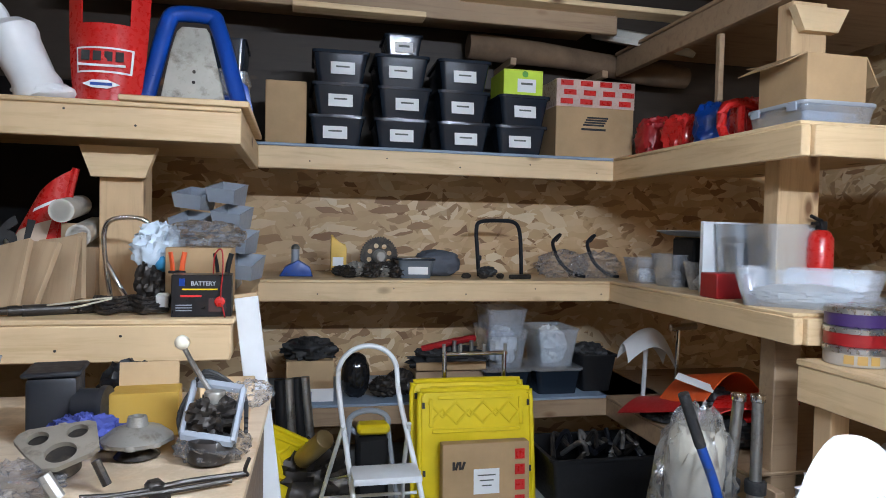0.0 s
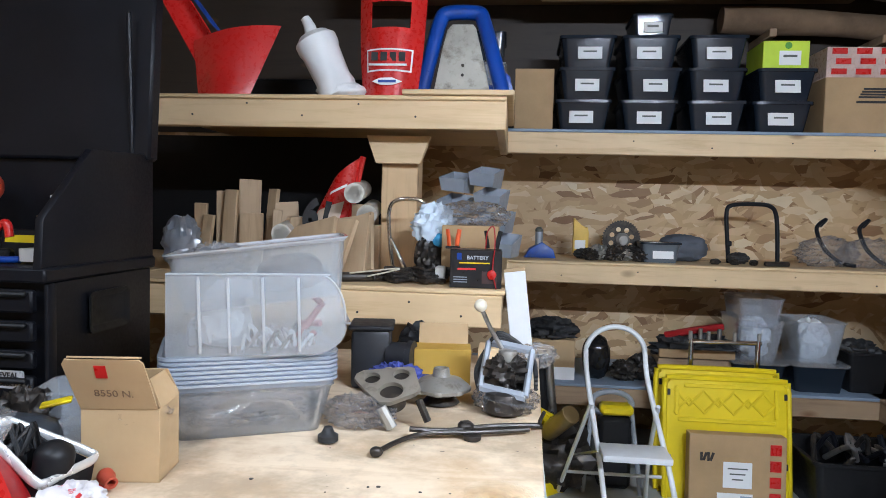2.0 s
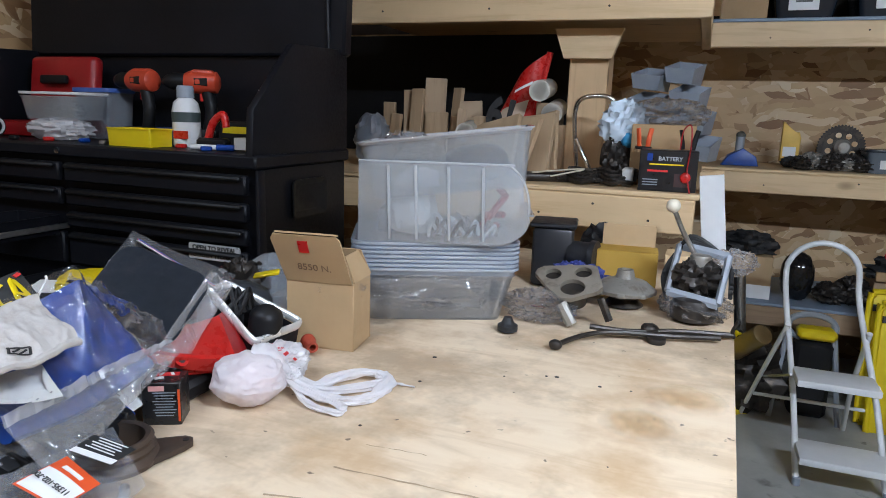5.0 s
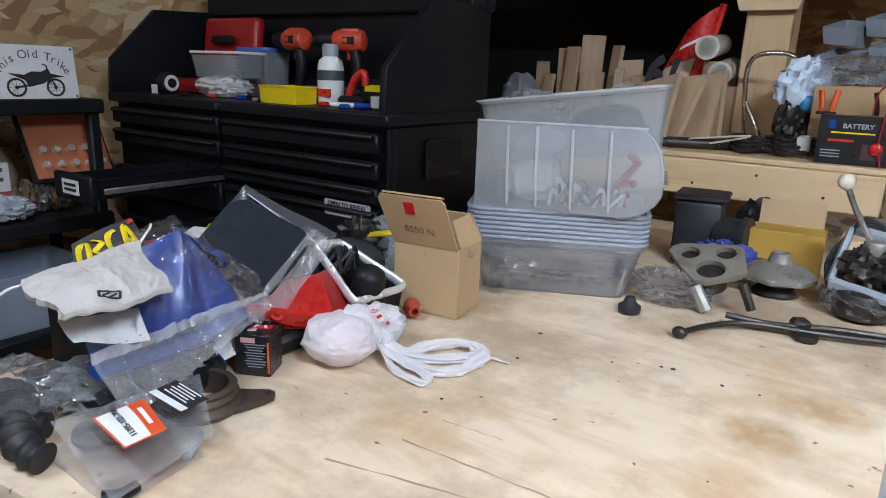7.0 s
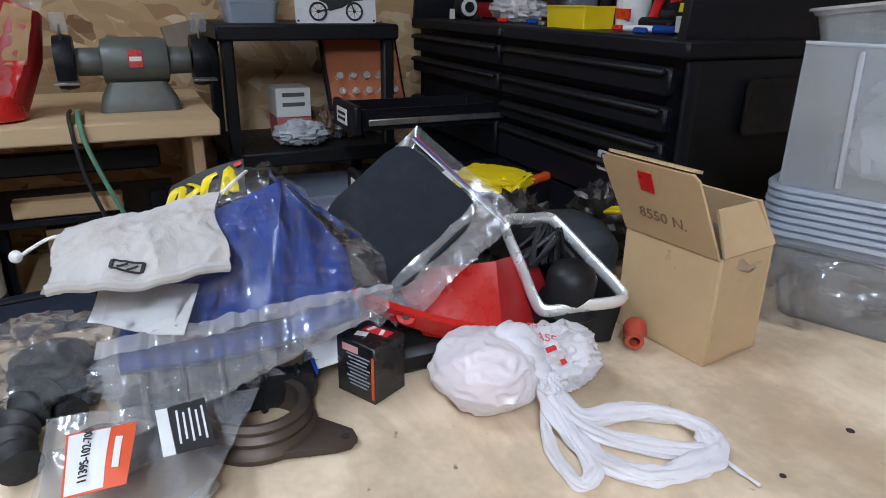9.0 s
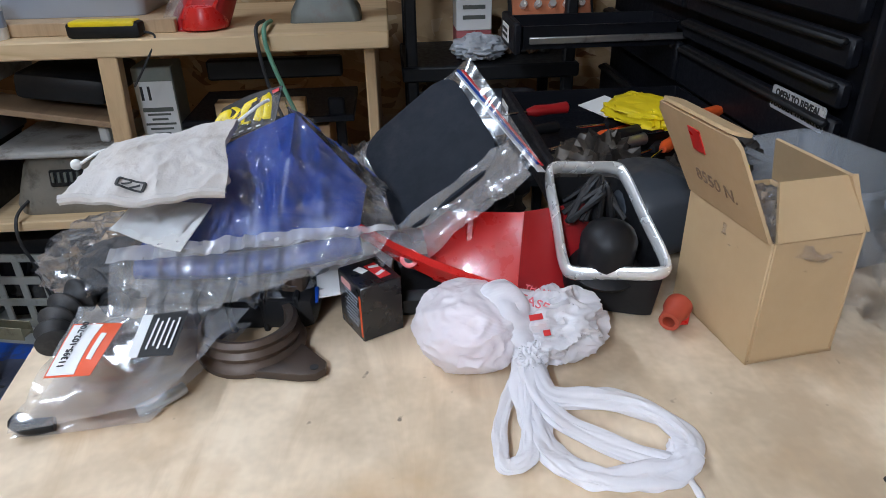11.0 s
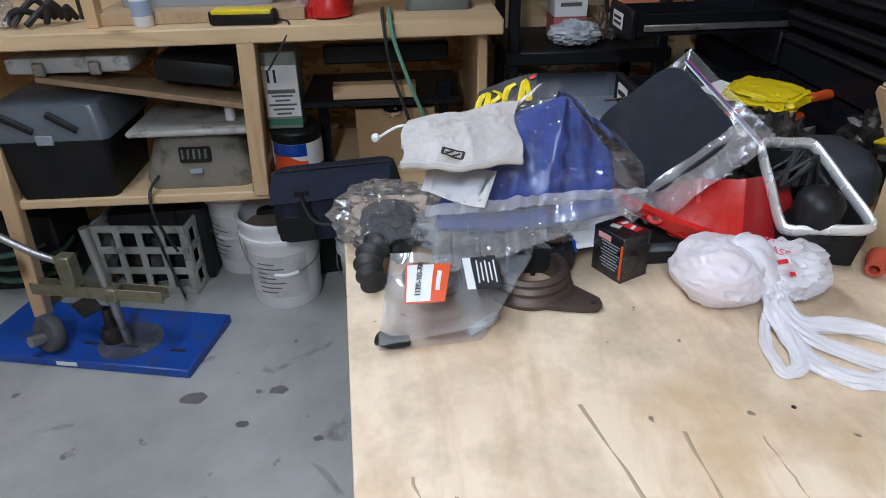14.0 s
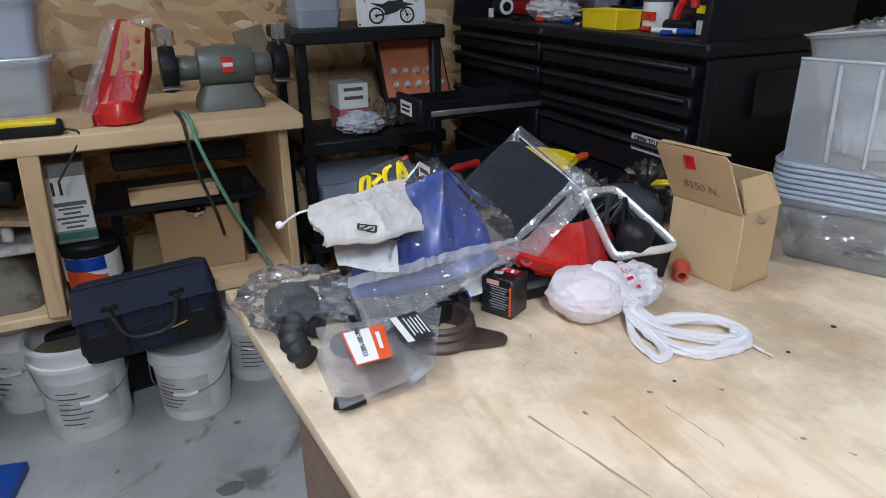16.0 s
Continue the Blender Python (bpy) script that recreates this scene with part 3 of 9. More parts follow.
def stain_mat():
    m, nt, bs = start("soaked oil stain")
    out = nt.nodes["Material Output"]
    tc = nt.nodes.new("ShaderNodeTexCoord")
    gr = nt.nodes.new("ShaderNodeTexGradient")
    gr.gradient_type = "SPHERICAL"
    nt.links.new(tc.outputs["Object"], gr.inputs[0])
    ns = noise_tex(nt, tc.outputs["Object"], 2.2, 5, 0.6)
    mul = nt.nodes.new("ShaderNodeMath")
    mul.operation = "MULTIPLY"
    nt.links.new(gr.outputs["Fac"], mul.inputs[0])
    nt.links.new(ns, mul.inputs[1])
    f = ramp(nt, mul.outputs[0], [(0.04, (0,) * 3), (0.40, (0.45,) * 3)])
    bs.inputs["Base Color"].default_value = (0.42, 0.27, 0.12, 1)
    bs.inputs["Roughness"].default_value = 0.6
    tr = nt.nodes.new("ShaderNodeBsdfTransparent")
    mx = nt.nodes.new("ShaderNodeMixShader")
    nt.links.new(f, mx.inputs[0])
    nt.links.new(tr.outputs[0], mx.inputs[1])
    nt.links.new(bs.outputs[0], mx.inputs[2])
    nt.links.new(mx.outputs[0], out.inputs[0])
    return m


SOAK = stain_mat()
SCRATCH = plain("scratch grime", (0.47, 0.34, 0.215), 0.8)
for x, y, r, s in ((0.205, 1.215, 0.062, 1.0), (0.268, 1.335, 0.07, 5.0)):
    ob = part("stain", prism([((px - x) / r, (py - y) / r) for px, py in blotch(x, y, r * 1.1, s)], 0.0008 / r), SOAK, wb, "brown oil stain soaked into plywood")
    ob.matrix_basis = Matrix.Translation((x, y, 0.9003)) @ Matrix.Diagonal((r, r, r, 1))
    ob.visible_shadow = False
for a, b, w in (((-0.163, 0.856), (0.075, 0.912), 0.0016), ((-0.122, 0.939), (0.07, 0.945), 0.0016), ((-0.067, 0.734), (0.003, 0.747), 0.0013),
                ((-0.018, 0.859), (0.058, 0.866), 0.0013), ((-0.112, 1.004), (-0.031, 1.01), 0.0008), ((-0.09, 0.70), (-0.02, 0.72), 0.001)):
    n = 9
    pts = [(a[0] + (b[0] - a[0]) * i / n, a[1] + (b[1] - a[1]) * i / n + 0.003 * noise.noise(Vector((i * 0.7, a[0] * 9, 2))), 0.9003) for i in range(n + 1)]
    part("scratch", tube(pts, lambda t, w=w: 1.5 * w * (0.25 + 0.75 * abs(math.sin(7 * t + w * 900))), seg=6, flat=0.25), SCRATCH, wb)
for i in range(16):
    x, y = random.uniform(-0.3, 0.3), random.uniform(0.68, 1.4)
    part("knot_hole", cyl(random.uniform(0.0012, 0.004), 0.0006, (x, y, 0.8999), seg=10), DARK_IRON, wb)


GREASE = plain("dried oil on concrete", (0.17, 0.165, 0.155), 0.5, var=0.4)
for x, y, r, sd in ((-1.238, 0.036, 0.032, 3.0), (-1.255, 0.281, 0.022, 6.0), (-1.272, 0.593, 0.034, 9.0), (-1.30, 0.66, 0.03, 12.0), (-1.12, 0.20, 0.016, 14.0), (-1.05, 0.42, 0.012, 18.0)):
    ob = tagged(new("floor_stain", finish(prism(blotch(x, y, r * 0.8, sd, 1.5), 0.0007, (0, 0, 0.0002)), "floor_stain", GREASE)), "dark dried oil stain on the concrete", "stain", "oil stains")


def poly(pts, thick, bm=None):
    """A thin plate through a few corner points."""
    bm = bm or bmesh.new()
    ps = [Vector(p) for p in pts]
    n = (ps[1] - ps[0]).cross(ps[2] - ps[0]).normalized() * thick
    a = [bm.verts.new(p) for p in ps]
    b = [bm.verts.new(p + n) for p in ps]
    bm.faces.new(a)
    bm.faces.new(list(reversed(b)))
    for i in range(len(ps)):
        j = (i + 1) % len(ps)
        bm.faces.new((a[j], a[i], b[i], b[j]))
    return bm


def quad_sheet(c, nu, nv, thick, wob=0.0, freq=20, seed=0, belly=0.0):
    """A soft sheet between four corners, with folds."""
    p = [Vector(q) for q in c]
    nrm = (p[1] - p[0]).cross(p[3] - p[0]).normalized()

    def fn(u, v):
        q = (p[0] * (1 - u) + p[1] * u) * (1 - v) + (p[3] * (1 - u) + p[2] * u) * v
        k = wob * ridged(q + Vector((seed, 0, 0)), freq) + belly * math.sin(math.pi * u) * math.sin(math.pi * v)
        return q + nrm * k
    return sheet(fn, nu, nv, thick)


# ---- the tool chest ----
chest = thing("tool_chest", NZ, "black steel rolling tool chest with open lid and drawers", "tool chest")
CX0, CX1, CY0, CY1 = -2.06, -0.79, 1.70, 2.16
part("body", bx((CX1 - CX0, CY1 - CY0 - 0.02, 1.17), ((CX0 + CX1) / 2, (CY0 + CY1) / 2 + 0.01, 0.585), bev=0.006), BLACK_STEEL, chest)
part("top_tray", bx((CX1 - CX0 + 0.02, CY1 - CY0 + 0.02, 0.035), ((CX0 + CX1) / 2, (CY0 + CY1) / 2, 1.185), bev=0.006), BLACK_STEEL, chest)
for z, h in ((1.125, 0.065), (1.055, 0.06), (0.99, 0.055), (0.905, 0.105), (0.73, 0.10), (0.60, 0.14), (0.42, 0.2), (0.2, 0.2)):
    for x0, x1 in ((-1.43, -0.81), (-2.04, -1.45)):
        if 0.96 < z < 1.0 and x0 < -1.5:
            continue
        d = part("drawer", bx((x1 - x0, 0.022, h - 0.012), ((x0 + x1) / 2, CY0 - 0.004, z), bev=0.005), BLACK_STEEL, chest)
        part("pull", bx((x1 - x0 - 0.02, 0.016, 0.012), ((x0 + x1) / 2, CY0 - 0.02, z + h / 2 - 0.014), (20, 0, 0), 0.004), BLACK_PLASTIC, d)
part("lock", cyl(0.009, 0.008, (-1.45, 1.692, 1.185), (90, 0, 0), seg=16), CHROME, chest)
for x in (CX0 + 0.01, CX1 - 0.01):
    part("side_panel", prism([(1.69, 1.2), (2.17, 1.2), (2.17, 1.50), (1.88, 1.49), (1.70, 1.315)], 0.022, (x - 0.011, 0, 0), (90, 0, 90), 0.003), BLACK_STEEL, chest)
part("side_grip", tub(0.17, 0.10, 0.012, 0.15, 0.08, 0.012, 0.003, 0.004), BLACK_PLASTIC, chest, "recessed side grip", pose(CX1 + 0.002, 1.94, 1.075, 0, 90, 0) @ Matrix.Rotation(math.radians(90), 4, "Z"))
part("corner_trim", bx((0.012, 0.03, 1.16), (CX1 + 0.004, CY0 + 0.016, 0.585), bev=0.004, seg=2), BLACK_STEEL, chest)
part("hutch_back", bx((CX1 - CX0, 0.02, 0.3), ((CX0 + CX1) / 2, 2.16, 1.35), bev=0.003), BLACK_STEEL, chest)
lid = part("lid", bx((CX1 - CX0 + 0.03, 0.05, 0.62), ((CX0 + CX1) / 2, 2.17, 1.79), (-4, 0, 0), 0.008), BLACK_STEEL, chest, "raised black steel lid")
part("lid_panel", bx((0.62, 0.006, 0.19), (-1.22, 2.135, 1.60), (-4, 0, 0), 0.003), plain("dull dark panel", (0.055, 0.06, 0.072), 0.3), lid)
part("gas_strut", tube([(-0.83, 2.13, 1.45), (-0.83, 2.11, 1.9)], 0.007, smooth=False), BLACK_STEEL, chest)
sg = part("label_plate", prism(rounded(0.165, 0.042, 0.006), 0.002, (-0.91, 1.684, 0.945), (90, 0, 0)), plain("silver label", (0.55, 0.56, 0.58), 0.35, 0.3, 0.08), chest, "silver label about the worktop")
words("OPEN TO REVEAL", 0.0175, sg, Matrix.Translation((-0.91, 1.6815, 0.9545)) @ FRONT, INK, bold=0.0006)
words("WOODEN WORKTOP", 0.0175, sg, Matrix.Translation((-0.91, 1.6815, 0.936)) @ FRONT, INK, bold=0.0006)


def open_drawer(x0, x1, y0, y1, z0, z1):
    d = part("open_drawer", tub(x1 - x0 - 0.008, y1 - y0 - 0.008, z1 - z0, x1 - x0 - 0.012, y1 - y0 - 0.012, 0.004, 0.003, 0.003), BLACK_STEEL, chest, "pulled-out black steel drawer", Matrix.Translation(((x0 + x1) / 2, (y0 + y1) / 2, z0)))
    part("drawer_front", bx((x1 - x0 + 0.02, 0.02, z1 - z0 + 0.02), (0, -(y1 - y0) / 2 - 0.008, (z1 - z0) / 2), bev=0.005), BLACK_STEEL, d)
    part("slide", bx((0.008, y1 - y0, 0.016), ((x1 - x0) / 2 + 0.004, 0.02, (z1 - z0) * 0.4), bev=0.002), STEEL, d)
    return d


d1 = open_drawer(-1.63, -1.455, 1.30, 1.69, 0.945, 1.0)
part("paper_label", bx((0.085, 0.002, 0.04), (0.0, -0.217, 0.03), bev=0), PAPER, d1)
for k in range(2):
    part("label_bar", bx((0.06, 0.002, 0.007), (0.0, -0.2185, 0.037 - 0.014 * k), bev=0), INK, d1)
d2 = open_drawer(-1.42, -0.83, 1.27, 1.69, 0.80, 0.855)
part("paper_label", bx((0.075, 0.002, 0.04), (-0.22, -0.232, 0.03), bev=0), PAPER, d2)
part("label_bar", bx((0.055, 0.002, 0.012), (-0.22, -0.2335, 0.03), bev=0), INK, d2)


def screwdriver(x, y, z, rz, col, ry=90):
    t = thing("screwdriver", pose(x, y, z, 0, ry, rz), "screwdriver with coloured handle in the drawer", "screwdriver", "screwdrivers in the drawer")
    part("handle", lathe([(0.005, 0), (0.013, 0.006), (0.011, 0.05), (0.013, 0.08), (0.007, 0.1)], seg=14), col, t)
    part("shaft", cyl(0.003, 0.12, (0, 0, 0.1), seg=10), CHROME, t)


for i in range(16):
    screwdriver(random.uniform(-1.33, -1.05), random.uniform(1.32, 1.6), 0.82 + 0.014 * (i % 4), random.uniform(-25, 25) + (90 if i % 3 == 0 else -60), (ORANGE, BLACK_PLASTIC, RED_DEEP, BLACK_PLASTIC, STEEL)[i % 5])
solid("parts_packet", lump((0.16, 0.10, 0.03), rough=0.2, power=0.5), YELLOW, pose(-1.12, 1.5, 0.872, 8, 0, 30), "yellow plastic packet lying on screwdrivers", "packet")
solid("white_card", bx((0.1, 0.07, 0.002), bev=0), PAPER, pose(-1.2, 1.44, 0.875, 10, 0, 20), "white printed card lying in the drawer", "card")

# on top of the chest
TZ = 1.2035
t = thing("parts_tray", pose(-1.235, 1.78, TZ), "bright yellow plastic parts tray", "tray")
part("tray", tub(0.155, 0.09, 0.05, 0.15, 0.085, 0.006, 0.003, 0.003), YELLOW, t)
part("insert", bx((0.13, 0.07, 0.02), (0, 0, 0.02), bev=0.002), YELLOW, t)
t = thing("tape_roll", pose(-1.23, 1.92, TZ), "stacked blue and teal rolls of tape", "tape")
part("roll", lathe([(0.035, 0), (0.062, 0), (0.062, 0.024), (0.035, 0.024)]), plain("teal tape", (0.05, 0.3, 0.45), 0.5), t)
part("roll", lathe([(0.035, 0.025), (0.058, 0.025), (0.058, 0.05), (0.035, 0.05)]), BLUE, t)
t = thing("spray_bottle", pose(-1.14, 1.86, TZ), "white spray bottle with dark cap and red label", "bottle")
part("bottle", lathe([(0.036, 0), (0.039, 0.006), (0.039, 0.10), (0.034, 0.125), (0.018, 0.14)]), WHITE_PLASTIC, t)
part("cap", lathe([(0.024, 0.138), (0.024, 0.165), (0.02, 0.172)]), GREY_PLASTIC, t)
part("band", lathe([(0.0394, 0.07), (0.0397, 0.085), (0.0394, 0.098)]), plain("dark label", (0.05, 0.07, 0.07), 0.5), t)
part("band", bx((0.05, 0.003, 0.022), (0.012, -0.0385, 0.035), bev=0), RED, t)


DRILL_RED = plain("red orange casing", (0.62, 0.07, 0.03), 0.4, var=0.15)


def drill(x, y, z, rz):
    t = thing("cordless_drill", pose(x, y, z, 0, 0, rz), "orange and black cordless drill standing on its battery", "drill", "cordless drills")
    part("motor", lathe([(0.02, -0.06), (0.033, -0.052), (0.036, 0.0), (0.034, 0.03), (0.026, 0.045)], (0, 0, 0.19), (0, 90, 0), 18), DRILL_RED, t)
    part("chuck", lathe([(0.026, 0.045), (0.027, 0.08), (0.02, 0.10), (0.008, 0.115)], (0, 0, 0.19), (0, 90, 0), 18), BLACK_PLASTIC, t)
    part("grip", tube([(-0.02, 0, 0.17), (-0.032, 0, 0.1), (-0.022, 0, 0.04)], 0.019, seg=12), BLACK_PLASTIC, t)
    part("battery", bx((0.11, 0.07, 0.045), (0, 0, 0.0225), bev=0.01, seg=2), BLACK_PLASTIC, t)
    part("vent_panel", bx((0.05, 0.07, 0.03), (-0.01, 0, 0.19), bev=0.006), BLACK_PLASTIC, t)
    part("top_shell", bx((0.07, 0.04, 0.03), (-0.01, 0, 0.213), bev=0.01, seg=2), DRILL_RED, t)
    part("trigger", bx((0.014, 0.014, 0.03), (-0.005, 0, 0.145), bev=0.003), RED, t)


drill(-1.44, 2.0, TZ, 176)
drill(-1.24, 2.04, TZ, 205)
t = thing("plastic_case", pose(-1.86, 2.0, TZ), "dark red plastic carrying case standing open", "case")
part("shell", bx((0.30, 0.05, 0.27), (0.03, 0.05, 0.135), (-8, 0, 0), 0.03, seg=3), RED_DEEP, t)
part("grip", bx((0.12, 0.02, 0.03), (0.03, 0.01, 0.19), (-8, 0, 0), 0.008, seg=2), BLACK_PLASTIC, t)
part("shell", bx((0.34, 0.20, 0.05), (0.02, -0.02, 0.025), bev=0.015, seg=2), RED_DEEP, t)
t = thing("food_tub", pose(-1.61, 1.86, TZ + 0.062), "clear tub of small parts with white lid", "tub")
part("tub", tub(0.23, 0.13, 0.07, 0.21, 0.11, 0.015, 0.002, 0.003), FROST, t)
part("lid", prism(rounded(0.24, 0.14, 0.018), 0.008, (0, 0, 0.075), bev=0.002), WHITE_PLASTIC, t)
part("contents", lump((0.13, 0.08, 0.05), (0, 0, 0.004), rough=0.3), STEEL, t)
solid("parts_bag", lump((0.20, 0.12, 0.065), rough=0.35, seed=4), BAG_WHITE, pose(-1.6, 1.83, TZ), "crumpled clear plastic bag of hardware", "bag")
t = thing("small_tub", pose(-1.63, 2.03, TZ), "blue lidded plastic tub behind the clear one", "tub")
part("tub", tub(0.15, 0.12, 0.15, 0.13, 0.10, 0.015, 0.002, 0.003), FROST, t)
part("lid", prism(rounded(0.16, 0.13, 0.018), 0.014, (0, 0, 0.15), bev=0.003), plain("pale blue lid", (0.08, 0.16, 0.5), 0.4), t)
t = thing("tape_measure", pose(-1.86, 1.78, TZ), "black and white tape measure standing on edge", "tape measure")
part("case", cyl(0.035, 0.045, (0, 0, 0.036), (90, 0, 90), seg=24, bev=0.006), BLACK_PLASTIC, t)
part("face", cyl(0.027, 0.003, (0.045, 0, 0.036), (90, 0, 90), seg=24), WHITE_PLASTIC, t)
part("badge", cyl(0.016, 0.003, (0.047, 0, 0.036), (90, 0, 90), seg=24), BLACK_PLASTIC, t)
part("hook", bx((0.03, 0.004, 0.03), (0.0, -0.036, 0.015), bev=0), WHITE_PLASTIC, t)
t = thing("spring_clamp", pose(-1.03, 1.84, TZ), "red plastic spring clamp with black grips", "clamp")
part("jaw", tube([(-0.02, 0, 0.02), (0.0, 0, 0.07), (0.035, 0, 0.095), (0.045, 0, 0.06)], 0.011, seg=10), RED, t)
part("grip", bx((0.09, 0.04, 0.03), (0, 0, 0.015), (0, 0, 12), 0.008), BLACK_PLASTIC, t)
t = thing("tape_roll", pose(-0.885, 1.80, TZ + 0.006, 0, 0, 30), "roll of clear sticky tape", "tape")
part("roll", lathe([(0.02, 0), (0.035, 0), (0.035, 0.03), (0.02, 0.03)]), WHITE_PLASTIC, t)
t = thing("marker_pen", pose(-1.03, 1.75, TZ + 0.009, 0, 90, 12), "blue and white marker pen", "pen")
part("barrel", cyl(0.007, 0.09, seg=12), WHITE_PLASTIC, t)
part("cap", cyl(0.0085, 0.05, (0, 0, 0.075), seg=12), BLUE, t)
t = thing("bit_set_box", pose(-1.0, 1.95, TZ), "black drill bit case with yellow band", "case")
part("box", bx((0.18, 0.03, 0.075), (0, 0, 0.0375), (-12, 0, 0), 0.004), BLACK_PLASTIC, t)
part("band", bx((0.15, 0.004, 0.02), (0, -0.012, 0.05), (-12, 0, 0), 0), YELLOW, t)
t = thing("carton", pose(-0.96, 2.02, TZ), "small white and blue product carton", "box")
part("box", bx((0.06, 0.05, 0.17), (0, 0, 0.085), bev=0.002), PAPER, t)
part("band", bx((0.062, 0.052, 0.05), (0, 0, 0.13), bev=0), BLUE, t)
part("band", bx((0.062, 0.052, 0.015), (0, 0, 0.07), bev=0), INK, t)
solid("cardboard_scrap", bx((0.11, 0.003, 0.12), (0, 0, 0.06), bev=0), CARD_PALE, pose(-0.86, 1.86, TZ, 14, 0, 40), "leaning scrap of tan cardboard", "cardboard")
for i in range(7):
    solid("small_part", bx((0.03, 0.018, 0.012), (0, 0, 0.006), bev=0.003), (BLACK_PLASTIC, RED, BLUE, STEEL)[i % 4], pose(-1.7 + 0.12 * i, 1.75 + 0.02 * (i % 3), TZ, 0, 0, 37 * i), "small loose plastic part", "small part", "loose small parts")

# ---- the pile on the bench ----
B = 0.9008


PEN = plain("faded pen", (0.21, 0.13, 0.075), 0.7, relief=0)


def carton_open():
    t = thing("cardboard_box", pose(-0.289, 1.294, B, 0, 0, 8), "open tan cardboard box with raised front flap", "box")
    w, d, h, k = 0.126, 0.09, 0.123, 0.003
    part("floor", bx((w, d, k), (-w / 2, d / 2, k / 2), bev=0), CARD_PALE, t)
    part("side", bx((w, k, h), (-w / 2, k / 2, h / 2), bev=0.001), CARD_PALE, t)
    part("side", bx((w, k, h), (-w / 2, d - k / 2, h / 2), bev=0.001), CARD_PALE, t)
    part("side", bx((k, d - 2 * k, h), (-k / 2, d / 2, h / 2), bev=0.001), CARD_PALE, t)
    part("side", bx((k, d - 2 * k, h), (-w + k / 2, d / 2, h / 2), bev=0.001), CARD_PALE, t)
    f = part("flap", prism([(0.001, 0), (0.124, 0), (0.116, 0.092), (0.110, 0.099), (-0.004, 0.099), (-0.010, 0.09)], 0.003), CARD_PALE, t, "", pose(-w, 0.001, h, 115, 0, 0))
    part("lip", prism(rounded(0.112, 0.022, 0.008), 0.003, (0.053, 0.098, -0.008), (52, 0, 0)), CARD_PALE, f)
    part("red_sticker", bx((0.018, 0.024, 0.001), (0.048, 0.076, 0.0035), bev=0), RED, f)
    words("8550 N.", 0.019, f, pose(0.060, 0.032, 0.0032, 0, 0, -2), PEN, "handwriting")
    part("flap", prism([(0, 0), (0.126, 0), (0.112, 0.05), (0.014, 0.05)], 0.003), CARD_PALE, t, "", pose(0, d, h, 70, 0, 180))
    part("flap", prism([(0, 0), (0.084, 0), (0.08, 0.05), (0.006, 0.05)], 0.003), CARD_PALE, t, "", pose(-0.001, 0.003, h, 66, 0, 90))
    part("lining", lump((0.12, 0.08, 0.05), (-w / 2, d / 2, h - 0.04), rough=0.3), BAG_CLEAR, t)


carton_open()

t = thing("filter_box", pose(-0.392, 0.957, B, 0, 0, 28), "black printed oil filter carton with orange marks", "box")
part("carton", bx((0.05, 0.044, 0.06), (0, 0, 0.03), bev=0.0012), plain("black print", (0.012, 0.012, 0.013), 0.3, coat=0.2), t)
part("logo", bx((0.030, 0.012, 0.0006), (0.002, 0.008, 0.0603), (0, 0, 6), 0), RED_INK, t)
part("logo", bx((0.004, 0.010, 0.0006), (-0.006, 0.008, 0.0609), (0, 0, -14), 0), PAPER, t)
part("logo", bx((0.004, 0.010, 0.0006), (0.008, 0.008, 0.0609), (0, 0, 24), 0), PAPER, t)
part("logo", bx((0.020, 0.0006, 0.007), (-0.006, -0.0224, 0.052), (0, 0, 0), 0), plain("pink print", (0.7, 0.35, 0.33), 0.5), t)
part("logo", bx((0.012, 0.008, 0.0006), (-0.006, -0.006, 0.0608), (0, 0, 20), 0), PAPER, t)
for i in range(9):
    part("print_line", bx((0.030 - 0.004 * (i % 3), 0.0006, 0.0012), (0.004, -0.0222, 0.046 - 0.004 * i), bev=0), GREY_PLASTIC, t)
part("orange_edge", bx((0.003, 0.0006, 0.045), (0.0225, -0.0222, 0.028), bev=0), ORANGE_INK, t)
part("barcode", bx((0.0006, 0.014, 0.017), (-0.0252, -0.006, 0.014), bev=0), PAPER, t)

def crease(bm, amount, freq, seed=0.0):
    """Fine folds: moves each point along its normal by folded noise."""
    bm.normal_update()
    for v in bm.verts:
        v.co += v.normal * amount * (ridged(v.co + Vector((seed, seed * 0.7, 0)), freq) - 0.4)
    return bm


def gather(pts, r, seed, flat=0.6, seg=44, n=16):
    """A gathered strip of thin film: a rope whose pleats run along it."""
    ps = smooth_path(pts, False, n)
    rings = []
    for i, p in enumerate(ps):
        d = (ps[min(i + 1, len(ps) - 1)] - ps[max(i - 1, 0)]).normalized()
        side = d.cross(Vector((0.13, 0.21, 0.97))).normalized()
        up = side.cross(d).normalized()
        q = i / (len(ps) - 1)
        ring = []
        for j in range(seg):
            a = 2 * math.pi * j / seg
            k = r * (0.92 + 0.10 * math.sin(6 * q + seed)) * (0.88 + 0.10 * math.sin(4 * a + 5 * q + seed) + 0.42 * noise.noise(Vector((1.6 * math.cos(a), 1.6 * math.sin(a) + seed, q * 9))) + 0.16 * noise.noise(Vector((4 * math.cos(a), 4 * math.sin(a) + seed, q * 16))))
            ring.append(p + side * (k * math.cos(a)) + up * (k * flat * math.sin(a)))
        rings.append(ring)
    return loft(rings)


